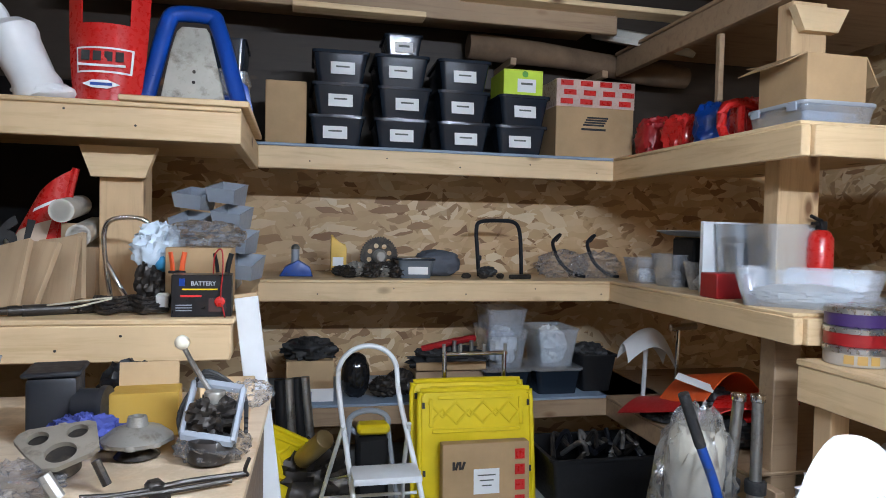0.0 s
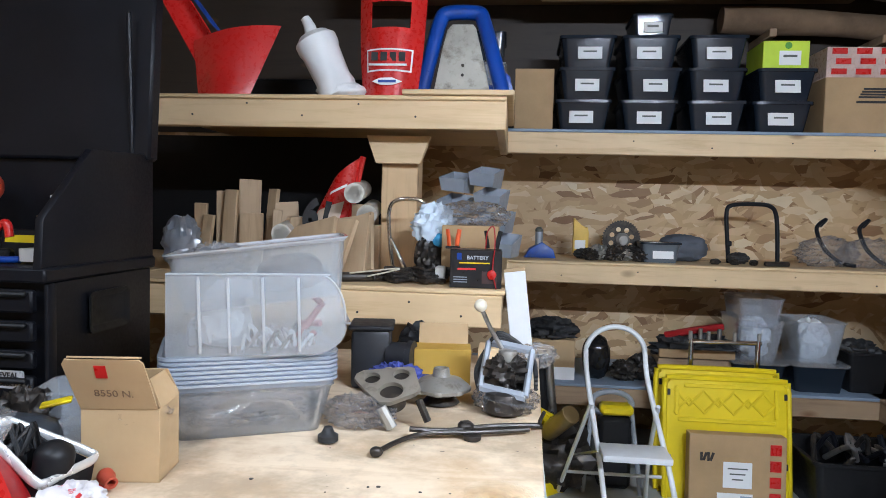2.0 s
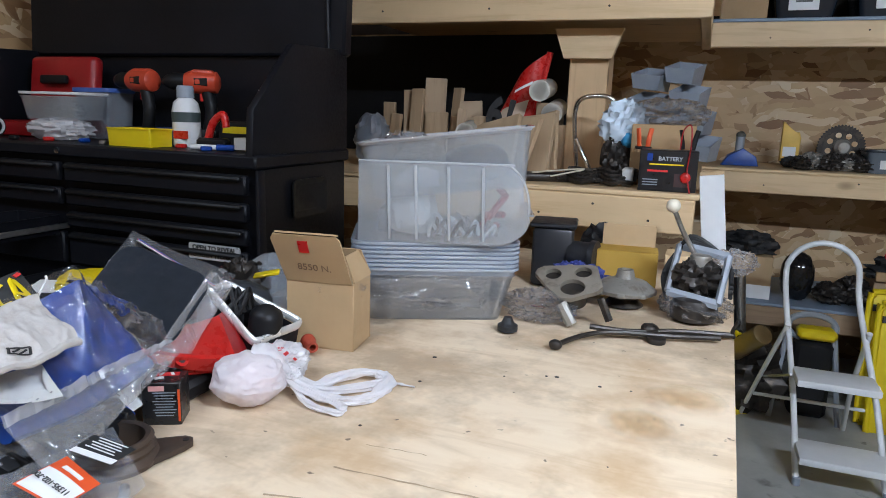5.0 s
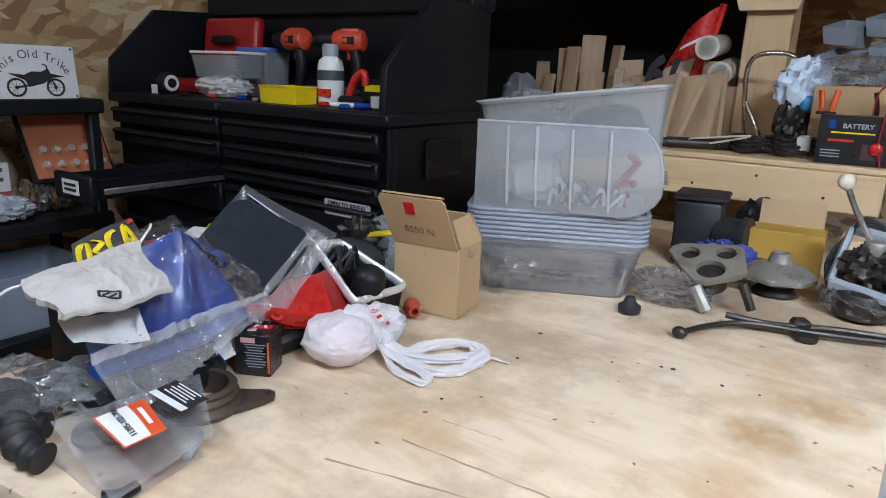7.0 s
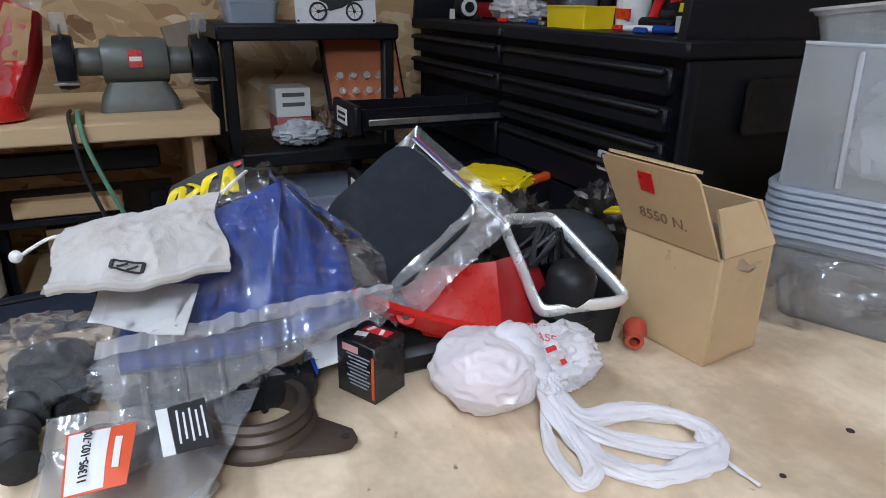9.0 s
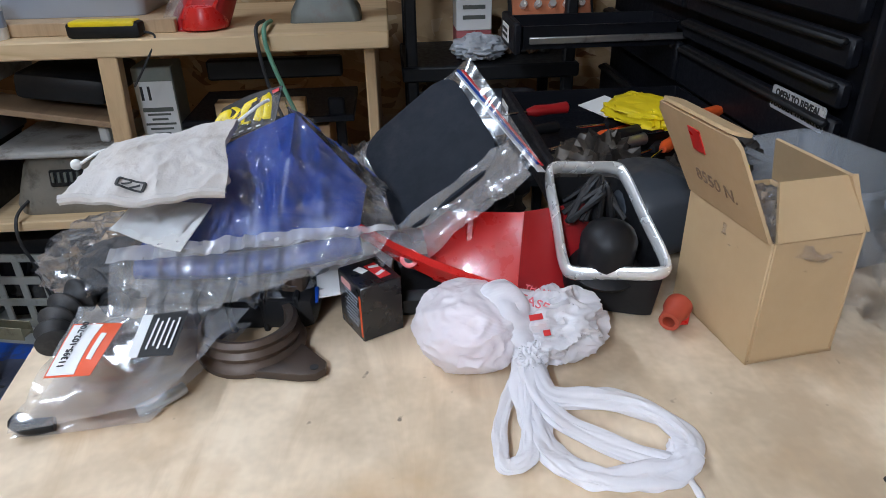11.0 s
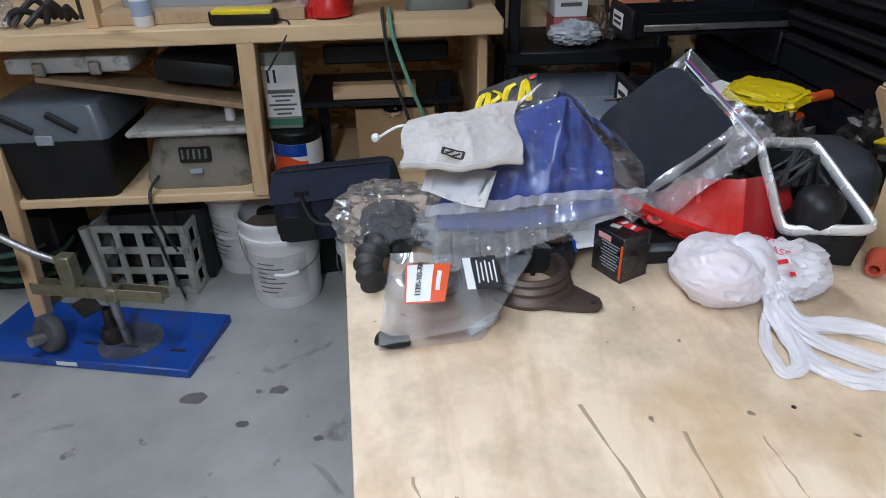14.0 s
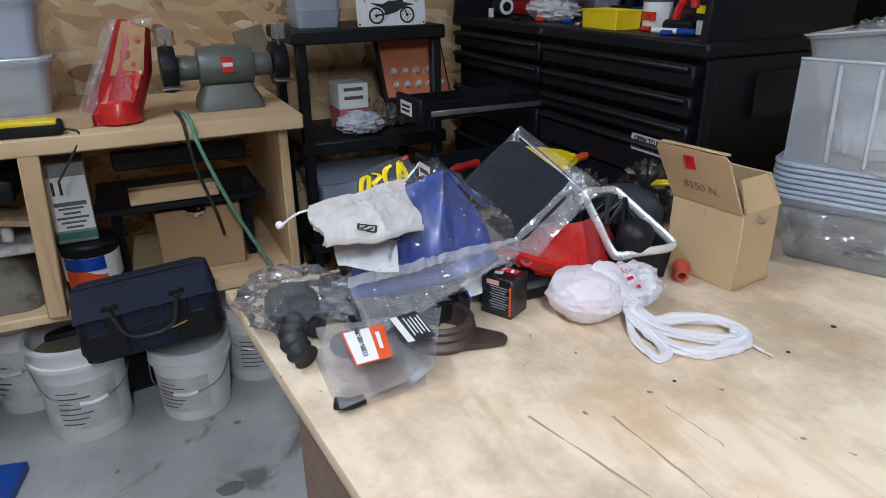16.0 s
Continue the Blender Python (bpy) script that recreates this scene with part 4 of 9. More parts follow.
# knotted grocery bag
t = thing("grocery_bag", NZ, "knotted white plastic grocery bag with red print", "bag")
part("body", crease(lump((0.105, 0.095, 0.072), (-0.326, 1.047, B), (0, 0, 20), rough=0.10, freq=6, seed=2.0, nu=110, nv=64), 0.0016, 30, 3), BAG_WHITE, t)
part("contents", lump((0.075, 0.065, 0.045), (-0.326, 1.05, B + 0.004), rough=0.1), plain("pink packet", (0.78, 0.42, 0.45), 0.6), t)
part("body", crease(lump((0.085, 0.10, 0.06), (-0.322, 1.122, B + 0.002), (0, -10, 10), rough=0.22, freq=7, seed=7.0, nu=110, nv=64), 0.0014, 28, 9), BAG_WHITE, t)
part("neck", crease(tube([(-0.336, 1.072, 0.965), (-0.315, 1.082, 0.962), (-0.298, 1.092, 0.945), (-0.286, 1.095, 0.932)], lambda q: 0.021 - 0.011 * q, seg=26, n=14, flat=0.7), 0.004, 45, 5), BAG_WHITE, t)
part("knot", crease(lump((0.026, 0.027, 0.026), (-0.283, 1.095, 0.916), rough=0.3, freq=9, seed=11.0, flat=False, nu=60, nv=36), 0.002, 60), BAG_WHITE, t)
for i, (pts, r) in enumerate((
        (((-0.282, 1.096, 0.928), (-0.25, 1.104, 0.916), (-0.243, 1.135, 0.915), (-0.236, 1.165, 0.914), (-0.216, 1.192, 0.912), (-0.19, 1.203, 0.909), (-0.174, 1.186, 0.908), (-0.188, 1.15, 0.91), (-0.215, 1.115, 0.913), (-0.245, 1.095, 0.917), (-0.28, 1.094, 0.926)), 0.0105),
        (((-0.284, 1.094, 0.924), (-0.235, 1.088, 0.912), (-0.195, 1.094, 0.908), (-0.172, 1.112, 0.907), (-0.163, 1.145, 0.907), (-0.168, 1.182, 0.908), (-0.182, 1.196, 0.912)), 0.0125),
        (((-0.281, 1.092, 0.924), (-0.255, 1.073, 0.912), (-0.228, 1.062, 0.907), (-0.196, 1.057, 0.907), (-0.182, 1.062, 0.907), (-0.192, 1.077, 0.909), (-0.225, 1.084, 0.913), (-0.262, 1.091, 0.92)), 0.0072))):
    part("handle_loop", gather(pts, r * 1.12, 1.7 * i), BAG_WHITE, t)
part("tail", crease(tube([(-0.172, 1.186, 0.908), (-0.155, 1.19, 0.905), (-0.127, 1.193, 0.9035)], lambda q: 0.0042 - 0.002 * q, seg=10, n=8, flat=0.5), 0.001, 80), BAG_WHITE, t)
FADED = plain("faded red ink", (0.72, 0.16, 0.18), 0.5, relief=0)
words("PLEASE", 0.013, t, pose(-0.318, 1.098, 0.9655, 20, 12, 62), FADED)
words("THANK", 0.008, t, pose(-0.332, 1.112, 0.966, 12, 4, 62), FADED)
for i in range(3):
    part("red_print", bx((0.005, 0.012 - 0.003 * i, 0.001), (-0.298 + 0.005 * i, 1.102 + 0.004 * i, 0.9605 - 0.005 * i), (0, 38, 10), 0), RED_INK, t)

# blue fender wrapped in clear film
t = thing("bagged_fender", NZ, "blue plastic fender wrapped in clear film", "motorcycle part")


F0, F1, TOP = Vector((-0.405, 0.738, 0.988)), Vector((-0.422, 0.95, 0.992)), Vector((-0.462, 0.895, 1.102))


def fender(u, v):
    """The moulded flank: a flat-ended apron that rises to a peak."""
    base = F0.lerp(F1, u)
    ridge = Vector((-0.535, 0.775, 1.035)).lerp(TOP, u / 0.62) if u < 0.62 else TOP.lerp(Vector((-0.462, 0.958, 1.022)), (u - 0.62) / 0.38)
    p = base.lerp(ridge, v)
    rib = 0.006 * math.exp(-((u - 0.62) / 0.08) ** 2) + 0.005 * math.sin(8 * u)
    return p + Vector((0.66, 0.0, 0.75)) * rib * math.sin(math.pi * min(1, v + 0.15))


part("fender", sheet(fender, 40, 24, 0.003), BLUE, t)
part("fender", sheet(lambda u, v: (-0.462 - 0.19 * v, 0.895 + 0.085 * (u - 0.5) * 2 * v, 1.098 - 0.13 * v - 0.05 * abs(u - 0.5) * v), 12, 12, 0.003), BLUE, t)
part("lip", tube([F0.lerp(F1, i / 8) + Vector((0.004, 0, -0.012 - 0.01 * math.sin(math.pi * i / 8))) for i in range(9)], 0.014, seg=10, flat=0.8), BLUE, t)
W0, W1, WT = Vector((-0.392, 0.725, 0.985)), Vector((-0.415, 0.985, 0.988)), Vector((-0.466, 0.884, 1.112))


def folds(u, v):
    """Creases that run down from the peak, and a few that cross them."""
    a = ridged((u * 1.0, v * 0.22, 4.1), 7.0) * 0.011 + ridged((u, v * 0.3, 8.0), 17.0) * 0.006 + ridged((u, v * 0.3, 2.0), 34.0) * 0.0012
    return a + ridged((u * 0.6 + v * 0.5, v - u * 0.2, 1.7), 9.0) * 0.0045


def wrap(u, v):
    base = W0.lerp(W1, u)
    top = Vector((-0.54, 0.77, 1.048)).lerp(WT, u / 0.55) if u < 0.55 else WT.lerp(Vector((-0.445, 0.975, 1.03)), (u - 0.55) / 0.45)
    return base.lerp(top, v) + Vector((0.62, -0.05, 0.76)) * (folds(u, v) + 0.010 * math.sin(math.pi * v))


def skirt(u, v):
    p = wrap(u, 0.0)
    return p + Vector((0.055 * v * (1 - 0.6 * u), -0.02 * v * (u - 0.3), -0.056 * v * (1 - 0.75 * u))) + Vector((0.6, 0, 0.5)) * ((0.011 * ridged((u, v * 0.4, 6.0), 6.0) + 0.003 * ridged((u * 0.8 + 0.6 * v, v * 0.8 - 0.3 * u, 2.0), 13.0)) * v)


part("film", sheet(wrap, 150, 60), BAG_FOLD, t, "creased clear plastic film")
part("film", sheet(skirt, 110, 26), BAG_HAZE, t)
part("film", sheet(lambda u, v: WT.lerp(Vector((-0.445, 0.975, 1.03)), u) + Vector((-0.06 * v, 0.05 * v * u, -0.09 * v)) + Vector((0.3, 0.5, 0.3)) * 0.006 * ridged((u, v, 5.0), 6), 40, 20), BAG_HAZE, t)
part("hem", sheet(lambda u, v: wrap(u, 0.09 * v - 0.045) + Vector((0.003, 0, 0.003)), 60, 3), BAG_HEM, t, "milky folded hem of the film")
PP = [Vector(p) for p in ((-0.515, 0.782, 1.045), (-0.498, 0.868, 1.080), (-0.540, 0.874, 1.108), (-0.562, 0.803, 1.080))]


def on_panel(u, v, h=0.0):
    """Point on the printed panel: u along it, v up to its back edge."""
    return PP[0].lerp(PP[1], u).lerp(PP[3].lerp(PP[2], u), v) + Vector((0.55, -0.25, 0.8)) * (h + 0.004 * math.sin(math.pi * u))


lg = part("printed_panel", sheet(on_panel, 14, 10, 0.001), INK, t, "black film panel with yellow print")
for i in range(4):
    q = 0.08 + 0.22 * i
    part("print_letter", tube([on_panel(q + du, vv, 0.0012) for du, vv in (((0.02, 0.2), (0.02, 0.75), (0.15, 0.75), (0.15, 0.2)), ((0.0, 0.8), (0.14, 0.6), (0.02, 0.45), (0.15, 0.2)), ((0.14, 0.8), (0.02, 0.7), (0.02, 0.3), (0.15, 0.22)), ((0.02, 0.2), (0.08, 0.85), (0.15, 0.2), (0.05, 0.4)))[i]], 0.0042, seg=6, n=4, flat=0.25), YELLOW, lg)
for i in range(7):
    part("print_bar", tube([on_panel(0.12 + 0.11 * i, 0.06, 0.001), on_panel(0.17 + 0.11 * i, 0.06, 0.001)], 0.0016, seg=6, smooth=False, flat=0.4), PAPER, lg)
part("red_mark", tube([on_panel(0.88, 0.86, 0.001), on_panel(0.97, 0.9, 0.001)], 0.004, seg=6, smooth=False, flat=0.3), RED_INK, lg)
part("film", lump((0.12, 0.19, 0.055), (-0.455, 0.815, 0.905), (0, 0, -8), rough=0.3, freq=11, seed=3, nu=70, nv=40), BAG_HAZE, t)
t = thing("black_bracket", NZ, "black ribbed plastic bracket in clear film", "motorcycle part")
part("body", bx((0.07, 0.17, 0.04), (-0.425, 0.82, 0.923), (0, 8, -4), 0.012, seg=2), BLACK_PLASTIC, t)
for i in range(5):
    part("rib", bx((0.074, 0.006, 0.044), (-0.424, 0.755 + 0.033 * i, 0.924), (0, 8, -4), 0.002), BLACK_PLASTIC, t)
part("base", bx((0.12, 0.2, 0.03), (-0.51, 0.83, 0.916), bev=0.006), BLACK_RUBBER, t)
part("block", bx((0.12, 0.16, 0.09), (-0.52, 0.85, 0.97), (0, 0, 10), 0.01), BLACK_PLASTIC, t)
solid("printed_leaflet", poly([(-0.40, 0.875, 0.925), (-0.405, 0.975, 0.935), (-0.46, 0.985, 0.962), (-0.455, 0.875, 0.95)], 0.002), PAPER, NZ, "white printed leaflet under the film", "paper")
solid("blue_card", poly([(-0.392, 0.872, 0.9235), (-0.394, 0.905, 0.9275), (-0.41, 0.905, 0.936), (-0.41, 0.872, 0.932)], 0.002), BLUE, NZ, "small blue printed card", "card")
solid("paper_sheet", quad_sheet([(-0.405, 0.72, 1.012), (-0.375, 0.79, 1.0), (-0.43, 0.81, 1.02), (-0.46, 0.73, 1.02)], 8, 8, 0.001, 0.004, 15), PAPER, NZ, "creased white paper under the cloth pouch", "paper")

# cloth pouch
t = thing("cloth_pouch", NZ, "off-white cotton drawstring pouch with black print", "pouch")
PC = [Vector(p) for p in ((-0.378, 0.694, 1.057), (-0.396, 0.828, 1.050), (-0.464, 0.842, 1.092), (-0.490, 0.712, 1.066))]


def pouch(u, v):
    v2 = v + 0.10 * math.sin(math.pi * u) * (v - 0.5) + 0.03 * math.sin(9 * u)
    u2 = u + 0.05 * math.sin(5 * v + 1)
    q = PC[0].lerp(PC[1], u2).lerp(PC[3].lerp(PC[2], u2), v2)
    k = 0.015 * math.sin(math.pi * u) * math.sin(math.pi * v) + 0.0045 * ridged((u + 0.5 * v, v * 0.5 - u, 2.0), 2.6) + 0.0018 * ridged((u * 2, v, 5.0), 6.0)
    return q + Vector((0.55, -0.1, 0.8)) * k


part("pouch", sheet(pouch, 60, 40, 0.007), CLOTH, t)
part("hem", tube([pouch(j / 10, 0.0) - Vector((0, 0, 0.003)) for j in range(11)], 0.0048, seg=8), CLOTH, t)
part("drawstring", tube([(-0.49, 0.717, 1.063), (-0.488, 0.695, 1.062), (-0.487, 0.672, 1.05)], 0.0016, seg=6), PAPER, t)
part("drawstring", tube([(-0.464, 0.84, 1.094), (-0.475, 0.86, 1.106), (-0.485, 0.868, 1.108)], 0.0016, seg=6), PAPER, t)
part("toggle", lump((0.011, 0.011, 0.011), (-0.487, 0.668, 1.044), rough=0.05, flat=False, nu=14, nv=8), PAPER, t)
for a, b in (((0.30, 0.17), (0.58, 0.10)), ((0.33, 0.30), (0.61, 0.23)), ((0.30, 0.17), (0.33, 0.30)), ((0.58, 0.10), (0.61, 0.23)), ((0.36, 0.19), (0.46, 0.24)), ((0.44, 0.15), (0.55, 0.20))):
    part("print_mark", tube([pouch(0.14 + 0.6 * (a[0] + (b[0] - a[0]) * j / 5), 0.02 + 0.6 * (a[1] + (b[1] - a[1]) * j / 5)) + Vector((0.0006, 0, 0.0008)) for j in range(6)], 0.0016, seg=6, flat=0.4), INK, t)

# bagged mudflap
t = thing("mudflap", NZ, "black rubber mudflap in a clear bag", "motorcycle part")
EX, EY = Vector((0.115, 0.035, -0.046)).normalized(), Vector((0.001, 0.093, 0.075))
NN = EX.cross(EY).normalized()
EY = NN.cross(EX).normalized()
flap_m = Matrix((EX, EY, NN)).transposed().to_4x4()
flap_m.translation = Vector((-0.484, 1.023, 1.046))
part("flap", prism(rounded(0.146, 0.130, 0.026), 0.005, bev=0.0015), plain("slate rubber", (0.014, 0.017, 0.023), 0.7, var=0.3, dirt=(0.022, 0.024, 0.03), spec=0.15), t, "", flap_m)
part("bag", sheet(lambda u, v: (0.172 * (u - 0.45), 0.172 * (v - 0.48), -0.008 + 0.005 * ridged((u * 0.4, v, 3), 3.0) + 0.0015 * ridged((u, v * 0.6, 1), 8)), 60, 60), BAG_SMOOTH, t, "clear plastic bag", flap_m)
part("bag", sheet(lambda u, v: (0.150 * (u - 0.4), 0.034 * v - 0.096, 0.004 + 0.006 * ridged((u, v, 6), 4.5)), 50, 14), BAG_HAZE, t, "", flap_m)
part("bag", sheet(lambda u, v: (0.062 + 0.036 * v, 0.150 * (u - 0.5), 0.006 - 0.022 * v + 0.007 * ridged((u, v * 0.6, 9), 4.5)), 50, 16), BAG_HAZE, t, "", flap_m)
part("backing", bx((0.10, 0.12, 0.03), (-0.002, 0.0, -0.03), bev=0.01), BLACK_PLASTIC, t, "", flap_m)
t = thing("info_card", NZ, "red white and blue printed card", "card")
part("card", poly([(-0.525, 1.055, 1.118), (-0.445, 1.13, 1.035), (-0.455, 1.14, 1.03), (-0.54, 1.065, 1.115)], 0.0012), PAPER, t)
part("stripe", poly([(-0.527, 1.057, 1.120), (-0.450, 1.130, 1.041), (-0.4525, 1.1325, 1.040), (-0.530, 1.060, 1.119)], 0.0012), BLUE, t)
part("stripe", poly([(-0.534, 1.0625, 1.1185), (-0.455, 1.136, 1.0375), (-0.4575, 1.1385, 1.036), (-0.537, 1.0655, 1.117)], 0.0012), RED_INK, t)

# red cover beneath
t = thing("red_cover", NZ, "glossy red plastic motorcycle side cover", "motorcycle part")
part("panel", quad_sheet([(-0.408, 1.02, 0.940), (-0.378, 1.10, 0.918), (-0.43, 1.115, 0.998), (-0.475, 1.01, 0.985)], 14, 14, 0.004, 0.0, 10, 0, 0.006), RED, t)
part("rib", tube([(-0.404, 1.055, 0.93), (-0.43, 1.06, 0.965), (-0.45, 1.065, 0.992)], 0.007, seg=8), RED, t)
part("panel", quad_sheet([(-0.379, 1.10, 0.918), (-0.42, 1.20, 0.915), (-0.475, 1.19, 0.985), (-0.432, 1.115, 0.998)], 10, 10, 0.004, 0, 10, 0, 0.006), RED_DEEP, t)
part("arm", loft([[c + Vector((0.5, -0.1, 0.86)) * (dz * wd) + Vector((0.83, -0.2, -0.5)) * dn for dz, dn in ((-1, 0.004), (1, 0.004), (1, -0.004), (-1, -0.004))] for c, wd in ((Vector((-0.425, 0.950, 0.990)), 0.007), (Vector((-0.408, 0.985, 0.972)), 0.011), (Vector((-0.395, 1.02, 0.958)), 0.012), (Vector((-0.372, 1.085, 0.938)), 0.014))]), RED, t)
part("boss", cyl(0.0095, 0.006, (-0.403, 0.998, 0.966), (0, 50, -15), seg=18), RED, t)
part("bore", cyl(0.005, 0.0067, (-0.403, 0.998, 0.966), (0, 50, -15), seg=14), INK, t)
part("foot", bx((0.09, 0.14, 0.03), (-0.44, 1.05, 0.916), bev=0.008), BLACK_PLASTIC, t)

# lamp bezel with black housing
t = thing("lamp_housing", NZ, "black lamp housing with chrome rectangular rim", "motorcycle part")
A, Bc, C, D = Vector((-0.478, 1.148, 1.026)), Vector((-0.508, 1.238, 1.010)), Vector((-0.362, 1.246, 0.958)), Vector((-0.393, 1.152, 0.946))


def rim_pts(k):
    c = (A + Bc + C + D) / 4
    q = [c + (p - c) * k for p in (A, Bc, C, D)]
    out = []
    for i in range(4):
        a, b = q[i], q[(i + 1) % 4]
        out += [a.lerp(b, 0.10), a.lerp(b, 0.5), a.lerp(b, 0.90)]
    return out


RIM = plain("polished rim", (0.80, 0.80, 0.78), 0.25, 0.55, 0.04, 40, 0.0)
part("rim", tube(rim_pts(1.0), 0.0046, True, 10, n=5, flat=1.6), RIM, t, "bright polished metal rim")
r0 = smooth_path([p - Vector((0, 0, 0.010)) for p in rim_pts(0.98)], True, 3)
r1 = [Vector((p.x * 0.9 - 0.043, p.y * 0.9 + 0.12, 0.9035)) for p in r0]
part("shell", loft([r0, r1], cap0=False), BLACK_PLASTIC, t)
part("bulb_cap", lathe([(0.028, 0), (0.028, 0.035), (0.024, 0.044), (0.012, 0.052), (0.004, 0.054)], (-0.405, 1.195, 0.945), (0, 10, 0), 24), BLACK_PLASTIC, t)
part("bulb_flange", lathe([(0.036, 0), (0.038, 0.004), (0.030, 0.010)], (-0.407, 1.195, 0.940), (0, 10, 0), 24), BLACK_PLASTIC, t)
for i in range(12):
    a = random.uniform(0, 6.28)
    part("wire", tube([(-0.46 + 0.03 * math.cos(a), 1.19 + 0.03 * math.sin(a), 0.985), (-0.455 + 0.02 * math.sin(3 * a), 1.20, 1.015 + 0.008 * math.cos(a)), (-0.43, 1.19 + 0.03 * math.cos(2 * a), 0.985)], 0.003, seg=6), (BLACK_RUBBER, BLACK_PLASTIC, BLACK_PLASTIC)[i % 3], t)
solid("black_cowl", lump((0.13, 0.11, 0.10), rough=0.05, power=0.7), plain("slate plastic", (0.035, 0.04, 0.047), 0.4), pose(-0.53, 1.28, B), "smooth dark grey plastic cowl on the bench", "motorcycle part")
solid("yellow_tag", bx((0.05, 0.03, 0.006), (0, 0, 0.003), bev=0.002), YELLOW, pose(-0.515, 1.36, 1.0, 0, -10, 30), "yellow plastic tag on the cowl", "tag")
t = thing("red_fitting", pose(-0.364, 1.262, B), "orange-red plastic pipe fitting", "fitting")
part("body", lathe([(0.009, 0), (0.013, 0.004), (0.013, 0.014), (0.01, 0.018), (0.01, 0.034), (0.006, 0.034), (0.006, 0.01)], (0, 0, 0.022), (98, 0, 50), 18), plain("dull orange red", (0.42, 0.06, 0.03), 0.5), t)
part("nut", cyl(0.012, 0.01, (0, 0, 0.002), seg=6), RED, t)
for i, (x, y) in enumerate(((-0.62, 0.95), (-0.63, 1.1), (-0.62, 1.25), (-0.60, 1.02), (-0.61, 1.40))):
    solid("engine_part", lump((0.09, 0.10, 0.10), rough=0.5, freq=9, seed=i * 2.0), (DARK_IRON, BLACK_PLASTIC)[i % 2], pose(x, y, B), "grimy dark engine part at the back of the bench", "engine part", "engine parts heap")

# black flange
t = thing("intake_flange", pose(-0.365, 0.842, B), "dark brown cast round flange with two ears", "engine part")
CASTING = plain("brown casting", (0.075, 0.05, 0.036), 0.5, 0.25, 0.35, 40, 0.3, dirt=(0.05, 0.04, 0.035))


def ring_of(profile, seg=40):
    """A turned ring: a closed section swept round, open in the middle."""
    bm = bmesh.new()
    rows = [[bm.verts.new((r * math.cos(2 * math.pi * i / seg), r * math.sin(2 * math.pi * i / seg), z)) for i in range(seg)] for r, z in profile]
    for a, b in zip(rows, rows[1:] + rows[:1]):
        for i in range(seg):
            bm.faces.new((a[i], a[(i + 1) % seg], b[(i + 1) % seg], b[i]))
    return bm


part("ring", ring_of([(0.036, 0.0), (0.050, 0.0), (0.052, 0.006), (0.049, 0.012), (0.046, 0.014), (0.048, 0.019), (0.044, 0.024), (0.046, 0.029), (0.042, 0.033), (0.036, 0.031)]), CASTING, t)
part("ear", prism([(0.036, 0.034), (0.050, 0.010), (0.060, 0.052), (0.060, 0.066), (0.053, 0.074), (0.042, 0.074), (0.010, 0.049)], 0.009, bev=0.002), CASTING, t)
part("ear_bore", cyl(0.004, 0.0098, (0.051, 0.064, 0), seg=12), INK, t)
part("ear", prism([(-0.036, -0.034), (-0.050, 0.0), (-0.066, -0.045), (-0.055, -0.058), (-0.02, -0.047)], 0.009, bev=0.002), CASTING, t)
part("arm", bx((0.028, 0.024, 0.05), (-0.045, 0.040, 0.027), (0, -8, -10), 0.005, seg=2), CASTING, t)
part("arm", bx((0.06, 0.02, 0.016), (-0.075, 0.042, 0.022), (0, -6, -10), 0.004), CASTING, t)

# rubber boot and bagged small parts
t = thing("rubber_boot", pose(-0.42, 0.665, B), "black ribbed rubber boot", "rubber part")
part("boot", tube([(-0.03, 0.012, 0.032), (0.0, -0.008, 0.028), (0.03, -0.012, 0.022), (0.055, -0.004, 0.016)], lambda q: 0.0135 + 0.0035 * math.sin(34 * q) + 0.003 * (1 - q), seg=18, n=14), BLACK_RUBBER, t)
part("boot", tube([(-0.03, 0.015, 0.016), (-0.01, 0.03, 0.016)], 0.014, seg=12), BLACK_RUBBER, t)
t = thing("parts_bag", pose(-0.50, 0.675, B), "clear plastic bag with a black rubber part", "bag")
part("bag", lump((0.13, 0.13, 0.07), rough=0.35, freq=10, seed=8), BAG_CLEAR, t)
part("rubber_piece", lump((0.08, 0.07, 0.045), (0, 0, 0.004), rough=0.12, power=0.8), BLACK_RUBBER, t)

# labelled parts bag lying in front
t = thing("parts_bag", NZ, "clear parts bag with red and white label", "bag")
part("bag", quad_sheet([(-0.252, 0.668, 0.914), (-0.388, 0.680, 0.944), (-0.366, 0.845, 0.946), (-0.258, 0.785, 0.930)], 70, 60, 0.0, 0.0045, 24, 4.0, 0.008), BAG_HAZE, t)
part("bag", quad_sheet([(-0.255, 0.668, 0.904), (-0.402, 0.674, 0.906), (-0.385, 0.84, 0.916), (-0.262, 0.775, 0.906)], 30, 30, 0.0, 0.002, 20, 4.0), BAG_HAZE, t)
LC = [Vector(p) for p in ((-0.276, 0.697, 0.9455), (-0.338, 0.699, 0.9555), (-0.323, 0.748, 0.9635), (-0.268, 0.738, 0.9515))]


def on_label(u, v, h=0.0):
    """Point on the label: u across it, v from its near end to its far end."""
    return LC[0].lerp(LC[3], u).lerp(LC[1].lerp(LC[2], u), v) + Vector((-0.3, 0, 0.9)) * (h + 0.004 * math.sin(math.pi * u) * math.sin(math.pi * v))


